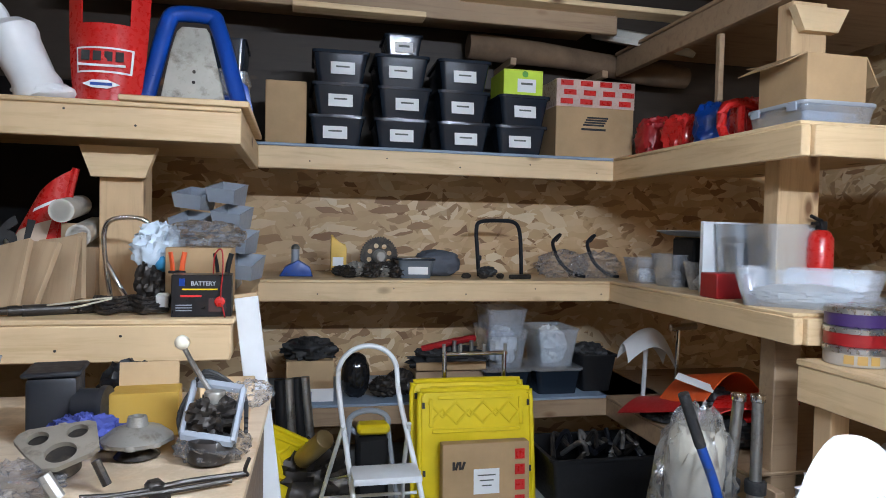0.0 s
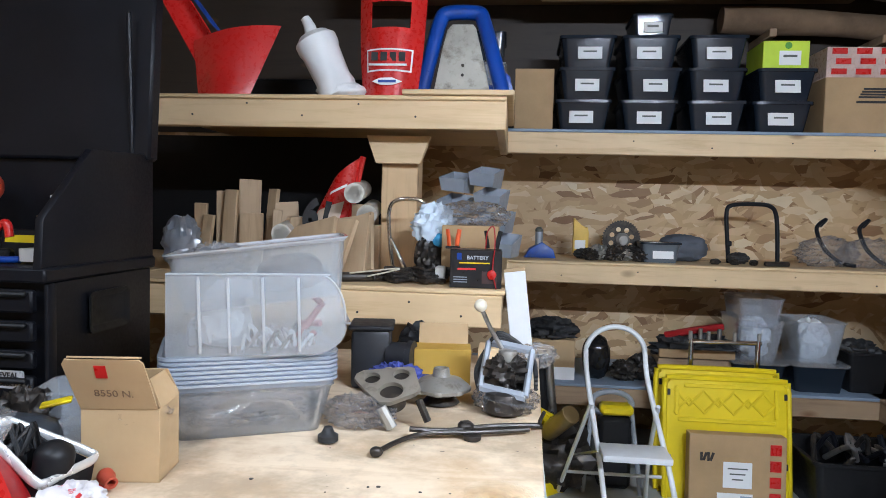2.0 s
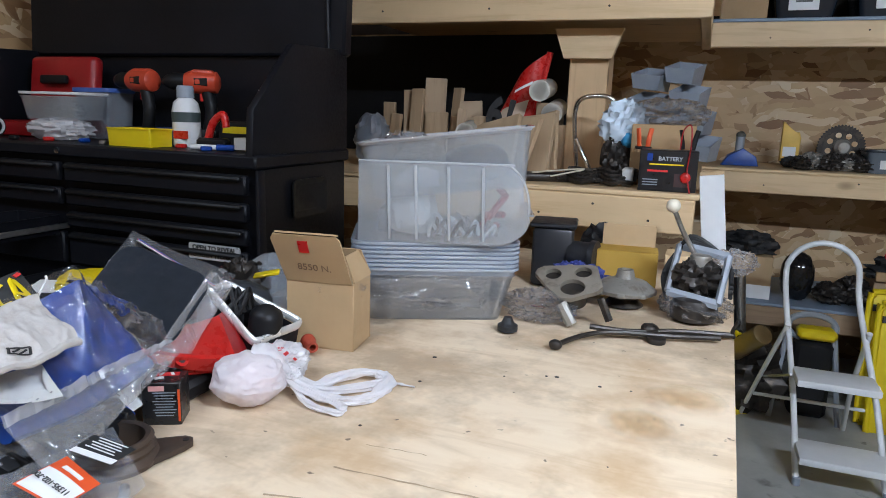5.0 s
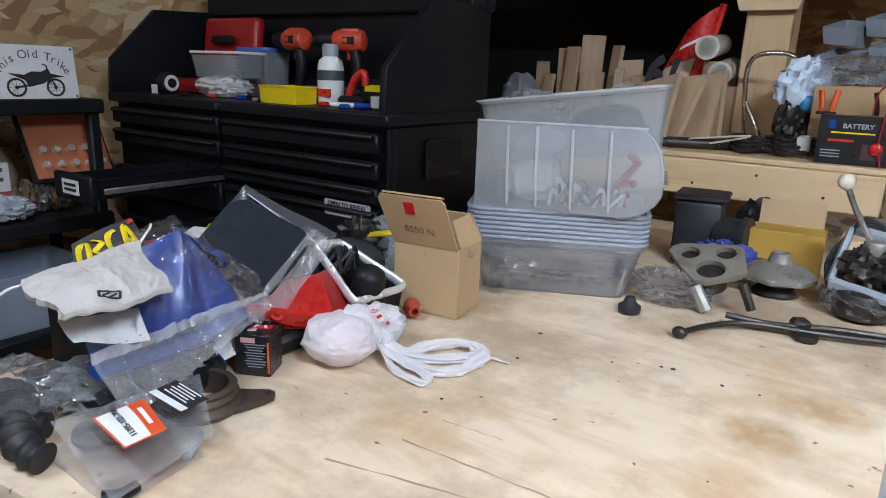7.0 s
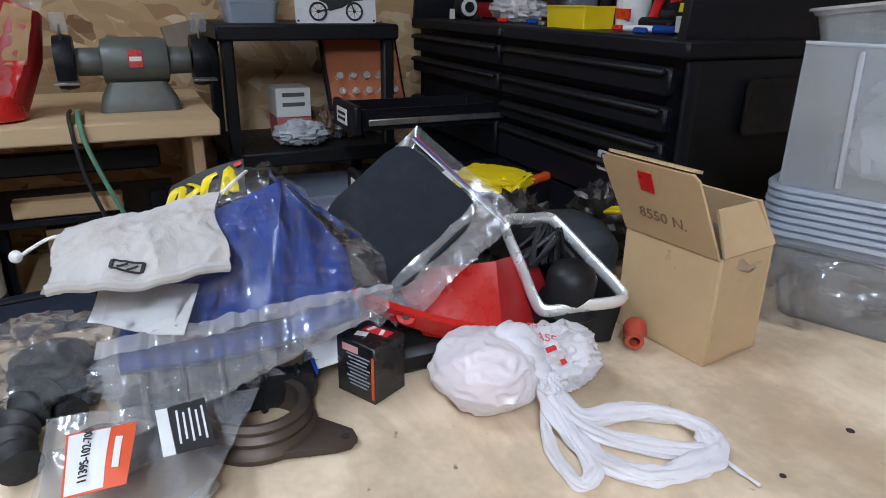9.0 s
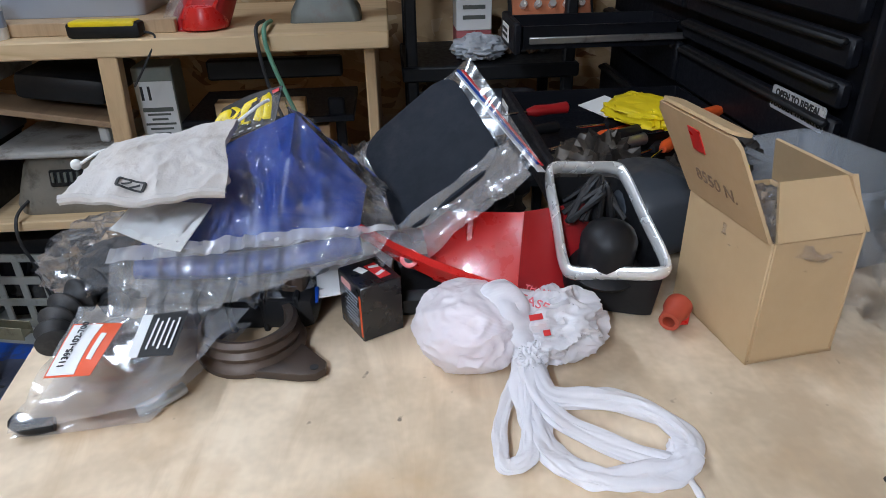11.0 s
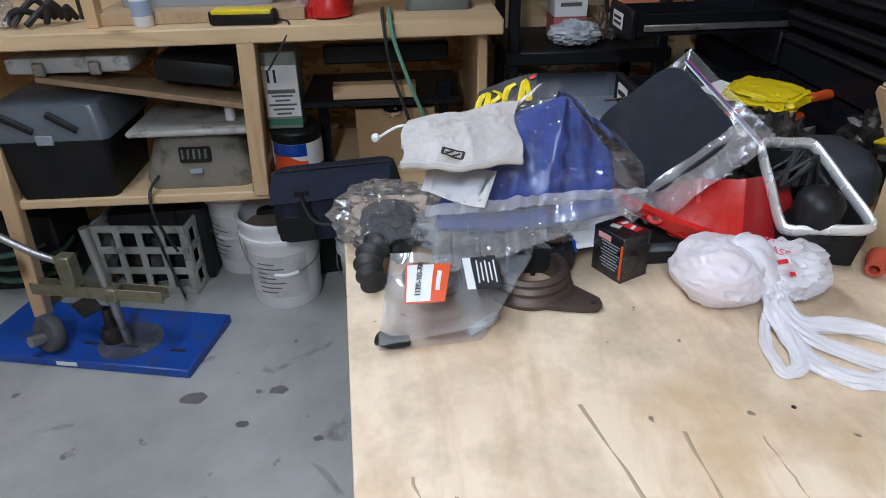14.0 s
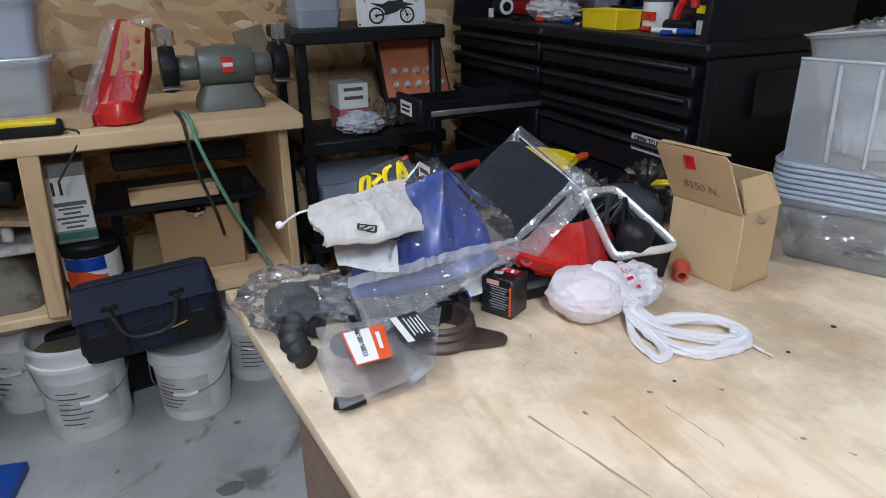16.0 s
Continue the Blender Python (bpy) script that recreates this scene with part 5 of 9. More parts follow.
lb = part("label", sheet(lambda u, v: on_label(u, v), 12, 12, 0.0005), ORANGE_INK, t, "red and white printed label")
part("label_field", sheet(lambda u, v: on_label(0.04 + 0.60 * u, 0.02 + 0.94 * v, 0.0006), 12, 12, 0.0005), PAPER, lb)
ux, uy = (on_label(0.5, 1) - on_label(0.5, 0)).normalized(), (on_label(0, 0.5) - on_label(1, 0.5)).normalized()
un = ux.cross(uy).normalized()
tag_m = Matrix((ux, un.cross(ux), un)).transposed().to_4x4()
tag_m.translation = on_label(0.34, 0.48, 0.0022)
words("11395-102-700", 0.0085, lb, tag_m, INK)
part("brand_bar", sheet(lambda u, v: on_label(0.74 + 0.10 * u, 0.25 + 0.5 * v, 0.0008), 4, 8, 0.0004), PAPER, lb)
l2 = part("label", quad_sheet([(-0.281, 0.772, 0.956), (-0.336, 0.770, 0.961), (-0.343, 0.798, 0.960), (-0.283, 0.799, 0.955)], 6, 6, 0.0006), INK, t, "black printed label")
part("label_field", quad_sheet([(-0.281, 0.763, 0.956), (-0.336, 0.761, 0.961), (-0.336, 0.7695, 0.961), (-0.281, 0.7715, 0.956)], 4, 4, 0.0006), PAPER, l2)
for i in range(5):
    part("print_line", bx((0.040 - 0.008 * (i % 2), 0.0016, 0.0004), (-0.310, 0.776 + 0.0046 * i, 0.9595), (0, 5, 0), 0), PAPER, l2)
part("wrapped_ring", lathe([(0.014, 0), (0.024, 0.001), (0.026, 0.008), (0.020, 0.012), (0.014, 0.010)], (-0.362, 0.738, 0.914), (0, 14, 0)), BLACK_RUBBER, t)
part("gasket", lathe([(0.016, 0), (0.022, 0), (0.022, 0.006), (0.016, 0.006)], (-0.372, 0.715, 0.915), (0, 14, 0)), DARK_IRON, t)
part("cap", tube([(-0.27, 0.668, 0.908), (-0.262, 0.682, 0.908), (-0.265, 0.70, 0.907)], lambda q: 0.008 - 0.002 * q, seg=10), BLACK_PLASTIC, t)
part("plug", tube([(-0.275, 0.762, 0.905), (-0.29, 0.785, 0.907), (-0.30, 0.795, 0.908)], 0.0055, seg=10), plain("grey tip", (0.45, 0.47, 0.48), 0.4), t)

# storage totes and bins on the bench
t = thing("storage_tote", pose(-0.273, 1.626, B, 0, 0, 25), "stack of nested bluish clear plastic totes", "tote")
W, D2 = 0.335, 0.245
part("tote", tub(W - 0.012, D2 - 0.01, 0.10, W - 0.06, D2 - 0.05, 0.025, 0.003, 0.004), CLEAR, t)
for i in range(7):
    part("rim", tub(W - 0.002 * (i % 2), D2, 0.0165, W - 0.012, D2 - 0.012, 0.028, 0.003, 0.005, z0=0.098 + 0.0088 * i), BLUE_TOTE, t)
part("tote_bag", sheet(lambda u, v: (-0.15 + 0.26 * u, -D2 / 2 - 0.004 - 0.016 * ridged((u * 2, v, 2), 2.2) * v, 0.095 - 0.075 * v * (0.6 + 0.4 * math.sin(7 * u))), 40, 16), BAG_CLEAR, t, "crumpled clear film sticking out")
part("contents", lump((0.22, 0.14, 0.05), (0, 0, 0.004), rough=0.3, seed=5), GREY_PLASTIC, t)
part("tote_bag", sheet(lambda u, v: (-0.185 + 0.11 * u, -D2 / 2 - 0.010 - 0.022 * ridged((u * 2, v, 7), 2.4), 0.012 + 0.085 * v), 50, 40), BAG_FOLD, t)
part("tote_bag", lump((0.26, 0.17, 0.08), (0, -0.01, 0.008), rough=0.4, freq=12, seed=15, nu=90, nv=50), BAG_FOLD, t)


def scoop_bin(m, h, label):
    """A clear stacking bin whose front is cut down in a curve."""
    t = thing("stacking_bin", m, label, "storage bin", "clear stacking bins")
    L, w, k = 0.335, 0.20, 0.003
    n, c = L / 2, math.pi / 2
    prof = [(-n, 0), (n - 0.075, 0)] + [(n - 0.075 + 0.075 * math.sin(c * i / 7), 0.055 - 0.055 * math.cos(c * i / 7)) for i in range(1, 8)]
    prof += [(n - 0.055 + 0.055 * math.cos(c * i / 8), 0.065 + (h - 0.065) * math.sin(c * i / 8)) for i in range(9)] + [(-n, h)]
    for s in (-w / 2 + k, w / 2):
        part("side", prism(prof, k, (0, s, 0), (90, 0, 0)), FROST, t)
    part("back_panel", bx((k, w - 2 * k, h), (-n + k / 2, 0, h / 2), bev=0), FROST, t)
    part("bottom", bx((L - 0.075, w - 2 * k, k), (-0.0375, 0, k / 2), bev=0), FROST, t)
    part("nose", sheet(lambda u, v: (n - 0.075 + 0.075 * math.sin(c * u), (w - 2 * k) * (v - 0.5), 0.055 - 0.055 * math.cos(c * u)), 8, 2, 0.003), FROST, t)
    part("lip", prism(rounded(0.014, w + 0.004, 0.004), 0.004, (n + 0.003, 0, 0.06)), BAG_HEM, t)
    for s in (-w / 2, w / 2):
        part("edge_bead", tube([(p[0], s, p[1]) for p in prof[9:]], 0.0022, seg=6), BAG_HEM, t)
    for q in (0.18, 0.34, 0.53, 0.73):
        part("divider_rail", bx((0.006, 0.004, h - 0.012), (-n + L * q, -w / 2 - 0.002, h / 2), (0, -2, 0), 0.001), BAG_HEM, t)
    return t


tb = scoop_bin(pose(-0.238, 1.602, B + 0.168, 0, 0, 18), 0.158, "clear open-front stacking bin holding hardware")
part("paper", quad_sheet([(-0.105, -0.075, 0.112), (-0.01, -0.075, 0.108), (-0.02, 0.04, 0.13), (-0.09, 0.04, 0.13)], 14, 10, 0.001, 0.004, 20, 0, 0.022), PAPER, tb)
part("packet", lump((0.10, 0.10, 0.10), (-0.07, -0.02, 0.006), rough=0.15, power=0.8), PAPER, tb)
for i in range(14):
    a = 1.7 * i
    part("hardware", tube([(-0.03 + 0.009 * i, -0.075 + 0.012 * (i % 4), 0.008), (-0.025 + 0.009 * i + 0.02 * math.sin(a), -0.07, 0.035 + 0.007 * (i % 4)), (-0.01 + 0.009 * i, -0.06 + 0.012 * (i % 3), 0.012)], 0.0035 + 0.001 * (i % 2), seg=6), (WHITE_PLASTIC, STEEL, DARK_IRON)[i % 3], tb)
for a, b in (((0.075, -0.06, 0.03), (0.125, -0.04, 0.095)), ((0.085, -0.02, 0.05), (0.12, -0.05, 0.055)), ((0.07, -0.05, 0.012), (0.11, -0.02, 0.03)), ((0.12, -0.04, 0.095), (0.105, -0.05, 0.11))):
    part("red_tool", tube([a, b], 0.007, seg=8, smooth=False), RED_DEEP, tb)
part("steel_tray", bx((0.08, 0.10, 0.05), (-0.10, 0.02, 0.03), bev=0.004), GREY_PLASTIC, tb)
t = thing("stacking_bin", pose(-0.228, 1.605, B + 0.266, 0, -7, 18), "frosted plastic bin tilted in the lower bin", "storage bin", "clear stacking bins")
part("bin", tub(0.335, 0.19, 0.112, 0.30, 0.165, 0.02, 0.003, 0.004), FROST, t)
part("rim", tub(0.345, 0.20, 0.008, 0.337, 0.192, 0.022, 0.003, 0.003, z0=0.108), BAG_HEM, t)
part("contents", lump((0.13, 0.12, 0.075), (0.055, 0, 0.012), rough=0.05, power=0.75), BLACK_PLASTIC, t)
part("bag", lump((0.12, 0.08, 0.07), (-0.09, 0, 0.05), rough=0.4, seed=3, nu=60, nv=36), BAG_FOLD, t)
t = thing("clear_tray", pose(-0.53, 1.50, B, 0, 0, 15), "low clear plastic tray behind the carton", "tray")
part("tray", tub(0.19, 0.13, 0.10, 0.17, 0.11, 0.02, 0.002, 0.005), FROST, t)
solid("rubber_stopper", lathe([(0.012, 0), (0.02, 0.003), (0.02, 0.014), (0.013, 0.018), (0.008, 0.03), (0.003, 0.031)], (0, 0, 0.0), seg=20), BLACK_RUBBER, pose(-0.072, 1.53, B), "small black rubber cap on the bench", "cap")
solid("loose_bag", lump((0.13, 0.09, 0.06), rough=0.45, freq=12, seed=6), BAG_CLEAR, pose(-0.035, 1.64, B), "crumpled clear plastic bag", "bag")

# engine parts at the far end of the bench
t = thing("manifold_plate", pose(0.022, 1.675, B + 0.072, 24, -6, 10), "brown-grey cast manifold plate with three bores", "engine part")


def holed_plate(outline, h, holes):
    """A plate cut to an outline, with round bores right through it."""
    bm = bmesh.new()
    edges = []
    for loop in [outline] + [[(x + q * math.cos(2 * math.pi * i / 24), y + q * math.sin(2 * math.pi * i / 24)) for i in range(24)] for x, y, q in holes]:
        vs = [bm.verts.new((x, y, 0)) for x, y in loop]
        edges += [bm.edges.new((vs[i], vs[(i + 1) % len(vs)])) for i in range(len(vs))]
    bmesh.ops.triangle_fill(bm, use_beauty=True, use_dissolve=False, edges=edges)
    top = bmesh.ops.extrude_face_region(bm, geom=list(bm.faces))["geom"]
    bmesh.ops.translate(bm, vec=(0, 0, h), verts=[v for v in top if isinstance(v, bmesh.types.BMVert)])
    return bm


BORES = ((-0.036, 0.030, 0.018), (0.028, 0.032, 0.018), (0.004, -0.018, 0.026))
part("plate", holed_plate([(-0.07, 0.05), (-0.075, 0.035), (-0.05, -0.012), (-0.022, -0.052), (0.0, -0.056), (0.055, -0.034), (0.066, -0.02), (0.058, 0.05), (0.045, 0.058), (-0.055, 0.060)], 0.010, BORES), plain("stained aluminium", (0.30, 0.265, 0.215), 0.5, 0.4, 0.3, 40, 0.4, dirt=(0.14, 0.11, 0.08)), t)
for x, y, q in BORES:
    part("bore", lathe([(q + 0.003, -0.028), (q + 0.003, -0.001)], (x, y, 0), seg=24), DARK_IRON, t)
part("leg", tube([(0.06, -0.05, 0.004), (0.075, -0.075, -0.035)], 0.008, seg=8), DARK_IRON, t)
part("leg", tube([(-0.02, -0.06, 0.002), (0.0, -0.085, -0.034)], 0.012, seg=8), ALU, t)
part("leg", tube([(0.0, 0.06, 0.0), (0.0, 0.075, -0.078)], 0.014, seg=8), ALU, t)
t = thing("clutch_hub", pose(0.118, 1.835, B), "cast aluminium domed hub on a dark base", "engine part")
part("base", lathe([(0.02, 0), (0.045, 0.004), (0.03, 0.02), (0.05, 0.03)]), DARK_IRON, t)
part("dome", lathe([(0.045, 0.03), (0.068, 0.034), (0.07, 0.042), (0.05, 0.058), (0.022, 0.066), (0.018, 0.085), (0.014, 0.086), (0.014, 0.07)]), ALU, t)
for i in range(8):
    a = i * math.pi / 4
    part("lobe", cyl(0.014, 0.012, (0.058 * math.cos(a), 0.058 * math.sin(a), 0.032), seg=14, bev=0.003), ALU, t)
t = thing("yellow_carton", pose(0.105, 1.99, B, 0, 0, 4), "open yellow-brown carton with raised lid", "box")
part("carton", bx((0.145, 0.085, 0.10), (0, 0, 0.055), bev=0.002), plain("ochre card", (0.52, 0.31, 0.05), 0.7, var=0.12), t)
part("lid", bx((0.13, 0.003, 0.06), (0, 0.045, 0.128), (-8, 0, 0), 0), CARD_PALE, t)
t = thing("carburettor", pose(0.272, 1.80, B, 0, 0, -8), "greasy carburettor in a grey frame with white-knobbed lever", "engine part")
for s, a, b in ((0, (-0.055, -0.03, 0.06), (0.05, -0.05, 0.05)), (1, (0.05, -0.05, 0.05), (0.055, 0.02, 0.14)), (2, (0.055, 0.02, 0.14), (-0.05, 0.04, 0.15)), (3, (-0.05, 0.04, 0.15), (-0.055, -0.03, 0.06))):
    part("frame_bar", tube([a, b], 0.0075, seg=6, smooth=False, flat=1.5), GREY_PLASTIC, t)
part("bowl", lathe([(0.02, 0), (0.045, 0.006), (0.05, 0.03), (0.042, 0.05), (0.03, 0.055)], (0.0, -0.02, 0)), DARK_IRON, t)
part("body", lump((0.09, 0.08, 0.075), (0, 0.0, 0.05), rough=0.45, freq=10, seed=2), DARK_IRON, t)
part("cap", cyl(0.022, 0.03, (0.0, 0.01, 0.11), seg=18, bev=0.004), ALU, t)
part("film", lump((0.13, 0.12, 0.06), (0, 0, 0), rough=0.4, seed=9), BAG_CLEAR, t)
part("wing", lump((0.09, 0.06, 0.05), (0.06, 0.05, 0.10), (10, 0, 30), rough=0.35, seed=4, flat=False), BAG_CLEAR, t)
for s in range(4):
    part("hose", tube([(-0.06, 0.0, 0.03), (-0.075 + 0.006 * s, 0.02, 0.09), (-0.03, 0.04, 0.155 + 0.006 * s), (0.05, 0.03, 0.13), (0.07, -0.02, 0.06 + 0.01 * s)], 0.0045, seg=8), BLACK_RUBBER, t)
part("lever", tube([(-0.01, 0.02, 0.13), (-0.045, 0.015, 0.19), (-0.062, 0.0, 0.232)], 0.0055, seg=8), STEEL, t)
part("knob", lump((0.03, 0.03, 0.03), (-0.065, 0.0, 0.226), rough=0.02, flat=False, nu=18, nv=12), plain("ivory knob", (0.72, 0.66, 0.52), 0.4), t)
t = thing("linkage_rod", pose(0.022, 0.075, B), "long bent rusty linkage rod with pivots", "rod")
part("rod", tube([(0.02, 1.40, 0.01), (0.05, 1.455, 0.012), (0.10, 1.50, 0.014), (0.2, 1.53, 0.012), (0.30, 1.57, 0.01)], 0.005, seg=8), DARK_IRON, t)
part("rod", tube([(0.06, 1.50, 0.02), (0.13, 1.52, 0.014), (0.22, 1.57, 0.012), (0.322, 1.60, 0.010)], 0.0055, seg=8), DARK_IRON, t)
part("pivot", cyl(0.018, 0.012, (0.185, 1.515, 0.0), seg=18, bev=0.003), DARK_IRON, t)
part("clamp", bx((0.03, 0.03, 0.025), (0.17, 1.55, 0.013), (0, 0, 30), 0.006), DARK_IRON, t)
part("cross_pin", tube([(0.326, 1.610, 0.004), (0.322, 1.595, 0.02), (0.33, 1.582, 0.045)], 0.004, seg=8), DARK_IRON, t)
part("ball_end", lump((0.024, 0.02, 0.02), (0.015, 1.39, 0.0), rough=0.1, nu=14, nv=8), DARK_IRON, t)
t = thing("dark_casing", pose(-0.05, 1.98, B), "dark grey engine casing with a side outlet", "engine part")
DARK_CAST = plain("dark casting", (0.018, 0.019, 0.023), 0.5, var=0.35)
part("body", bx((0.10, 0.12, 0.15), (-0.03, 0, 0.075), (0, 0, 8), 0.012, seg=2), DARK_CAST, t)
part("outlet", lathe([(0.034, 0), (0.034, 0.05), (0.040, 0.052), (0.040, 0.066), (0.028, 0.066)], (0.02, -0.03, 0.085), (0, 90, -8), 22), DARK_CAST, t)
part("cover", bx((0.115, 0.13, 0.012), (-0.03, 0, 0.156), (0, 0, 8), 0.004), DARK_CAST, t)
solid("dark_casing", lump((0.12, 0.12, 0.12), rough=0.4, freq=6, seed=13), BLACK_PLASTIC, pose(0.02, 2.20, B), "black rounded engine casing under the shelf", "engine part")
solid("blue_rag", lump((0.13, 0.10, 0.07), rough=0.4, freq=12, seed=21), plain("blue cloth", (0.06, 0.08, 0.32), 0.85), pose(0.0, 1.90, B), "crumpled blue cloth on the bench", "rag")
solid("white_rag", lump((0.10, 0.08, 0.09), rough=0.4, freq=12, seed=23), plain("pale cloth", (0.6, 0.58, 0.62), 0.85), pose(0.02, 2.0, B), "crumpled pale cloth on the bench", "rag")
solid("edge_board", bx((0.05, 0.35, 0.03), (0, 0, 0.015), bev=0.003), PINE_Y, pose(0.30, 1.98, B), "short pine board at the bench edge", "board")
solid("pine_block", bx((0.14, 0.10, 0.05), (0, 0, 0.025), bev=0.003), PINE_X, pose(0.255, 2.30, B), "pine block at the end of the bench", "block")
t = thing("white_board", pose(0.435, 2.42, 0, -2, -7.2, 0), "tall white painted board leaning on the shelf", "board")
part("board", bx((0.07, 0.022, 1.175), (0, 0.02, 0.588), bev=0.002), WHITE_PAINT, t)
part("edge", bx((0.07, 0.022, 0.012), (0, 0.02, 1.181), bev=0.002), CARD_PALE, t)
# ---- the grinder bench along the west wall ----
gb = thing("grinder_bench", NZ, "pine workbench with open shelf underneath", "workbench")
board("top", (0.62, 2.1, 0.045), (-1.955, -0.065, 0.9455), PINE_Y, gb, bev=0.004)
board("shelf", (0.58, 2.0, 0.03), (-1.975, -0.06, 0.44), PINE_Y, gb)
board("upright", (0.045, 0.05, 0.478), (-1.67, 0.243, 0.694), PINE_Z, gb, (-3, 0, 0))
board("upright", (0.045, 0.05, 0.90), (-1.685, -0.56, 0.45), PINE_Z, gb, (-4, 0, 0))
board("end_panel", (0.56, 0.03, 0.93), (-1.975, 0.93, 0.466), PINE_Z, gb)
board("end_panel", (0.56, 0.03, 0.93), (-1.975, -1.06, 0.466), PINE_Z, gb)
G = 0.9685

t = thing("bench_grinder", pose(-1.875, 0.81, G), "grey twin-wheel bench grinder with red badge", "grinder")
part("base", loft([[Vector((x, y, z)) for x, y in rounded(w, d, 0.02)] for w, d, z in ((0.14, 0.20, 0), (0.135, 0.19, 0.03), (0.10, 0.14, 0.075))]), GREY_PAINT, t)
part("motor", lathe([(0.03, -0.085), (0.056, -0.08), (0.062, -0.06), (0.062, 0.06), (0.056, 0.08), (0.03, 0.085)], (0, 0, 0.125), (90, 0, 0), 30), GREY_PAINT, t)
for s in (-1, 1):
    part("arbor_housing", cyl(0.036, 0.06, (0, s * 0.08, 0.125), (-90 * s, 0, 0), seg=22, bev=0.005), GREY_PAINT, t)
    part("wheel_guard", lathe([(0.03, -0.022), (0.066, -0.022), (0.07, 0), (0.066, 0.022), (0.03, 0.022)], (0, s * 0.165, 0.125), (90, 0, 0), 28), BLACK_STEEL, t)
    part("grinding_wheel", cyl(0.05, 0.018, (0.018, s * 0.165 - 0.009, 0.125), (-90, 0, 0), seg=26), plain("grit", (0.3, 0.29, 0.27), 0.9), t)
    part("tool_rest", bx((0.05, 0.06, 0.006), (0.075, s * 0.165, 0.08), bev=0.001), STEEL, t)
    part("eye_shield", bx((0.008, 0.04, 0.05), (0.045, s * 0.165, 0.225), (0, 20, 0), 0.002), FROST, t)
    part("shield_arm", tube([(0.03, s * 0.165, 0.15), (0.04, s * 0.165, 0.22)], 0.004, seg=6, smooth=False), STEEL, t)
part("badge", bx((0.003, 0.035, 0.045), (0.0605, 0.0, 0.135), (0, -8, 0), 0.001), RED, t)
part("badge", bx((0.003, 0.03, 0.012), (0.062, 0.0, 0.135), (0, -8, 0), 0.001), PAPER, t)
t = thing("red_cover_in_bag", pose(-1.80, 0.50, G, 0, 0, 0), "torn red moulded cover leaning in a yellowed bag", "motorcycle part")
OPEN = plain("yellowed liner", (0.42, 0.22, 0.08), 0.6, var=0.3)
low = [(-0.06, -0.115, 0.0), (0.045, -0.10, 0.0), (0.06, 0.02, 0.0), (-0.05, 0.03, 0.0)]
mid = [(-0.085, -0.03, 0.13), (0.02, -0.03, 0.13), (0.04, 0.075, 0.13), (-0.07, 0.085, 0.13)]
top = [(-0.09, 0.03, 0.245), (-0.04, 0.035, 0.275), (-0.02, 0.10, 0.25), (-0.08, 0.105, 0.235)]
part("shell", crease(loft([[Vector(p) for p in smooth_path([Vector(q) for q in r], True, 8)] for r in (low, mid, top)]), 0.006, 18, 2), RED_DEEP, t)
part("liner", quad_sheet([(0.052, -0.07, 0.03), (0.066, 0.015, 0.02), (0.045, 0.07, 0.14), (0.028, 0.0, 0.14)], 14, 14, 0.003, 0.006, 30), RED, t)
part("liner", quad_sheet([(0.030, -0.015, 0.13), (0.047, 0.07, 0.13), (-0.010, 0.098, 0.25), (-0.03, 0.04, 0.27)], 14, 14, 0.003, 0.006, 30, 3), OPEN, t)
part("bag", sheet(lambda u, v: (0.05 - 0.11 * v + 0.012 * ridged((u, v, 2), 4), -0.13 + 0.12 * u + 0.13 * v, 0.004 + 0.27 * v), 30, 40), BAG_HAZE, t)
solid("red_cup", lathe([(0.02, 0), (0.06, 0.005), (0.062, 0.015), (0.045, 0.06), (0.03, 0.065)]), RED, pose(-1.765, 0.49, G, 0, 0, 0), "red plastic cup-shaped cover", "cover")
t = thing("work_light", pose(-1.69, 0.255, G, 0, 0, -4), "yellow and black rechargeable work light", "torch")
part("body", bx((0.05, 0.19, 0.04), (0, 0, 0.02), bev=0.01, seg=2), BLACK_PLASTIC, t)
part("cover", bx((0.052, 0.17, 0.016), (0, 0, 0.035), bev=0.006, seg=2), YELLOW, t)
part("cord", tube([(0, 0.095, 0.012), (0.02, 0.13, 0.005), (0.035, 0.12, -0.03), (0.045, 0.06, -0.12)], 0.003, seg=6), BLACK_RUBBER, t)
t = thing("spray_can", pose(-1.71, -0.03, G), "small white aerosol can", "can")
part("can", lathe([(0.026, 0), (0.028, 0.004), (0.028, 0.085), (0.02, 0.098), (0.014, 0.10)]), WHITE_PLASTIC, t)
part("label", lathe([(0.0284, 0.03), (0.0286, 0.05), (0.0284, 0.07)]), plain("blue grey print", (0.35, 0.42, 0.55), 0.5), t)
for i in range(2):
    t = thing("storage_tote", pose(-1.945, 0.1, G + 0.035 + 0.155 * i, 0, 0, 0), "stacked translucent grey-blue storage tote", "tote", "totes on the grinder bench")
    part("tote", tub(0.32, 0.48, 0.14, 0.28, 0.44, 0.03, 0.003, 0.008), BLUE_TOTE, t)
    part("lid", prism(rounded(0.345, 0.505, 0.035), 0.014, (0, 0, 0.14), bev=0.004), BLUE_TOTE, t)
    part("contents", lump((0.24, 0.38, 0.10), (0, 0, 0.006), rough=0.2, seed=i), GREY_PLASTIC, t)
solid("ply_base", bx((0.40, 0.60, 0.034), (0, 0, 0.017), bev=0.002), OFFCUT, pose(-1.925, 0.12, G), "plywood sheet under the totes", "board")
solid("wood_stop", bx((0.05, 0.035, 0.09), (0, 0, 0.045), bev=0.002), PINE_Z, pose(-1.725, -0.17, G), "small upright pine block", "block")
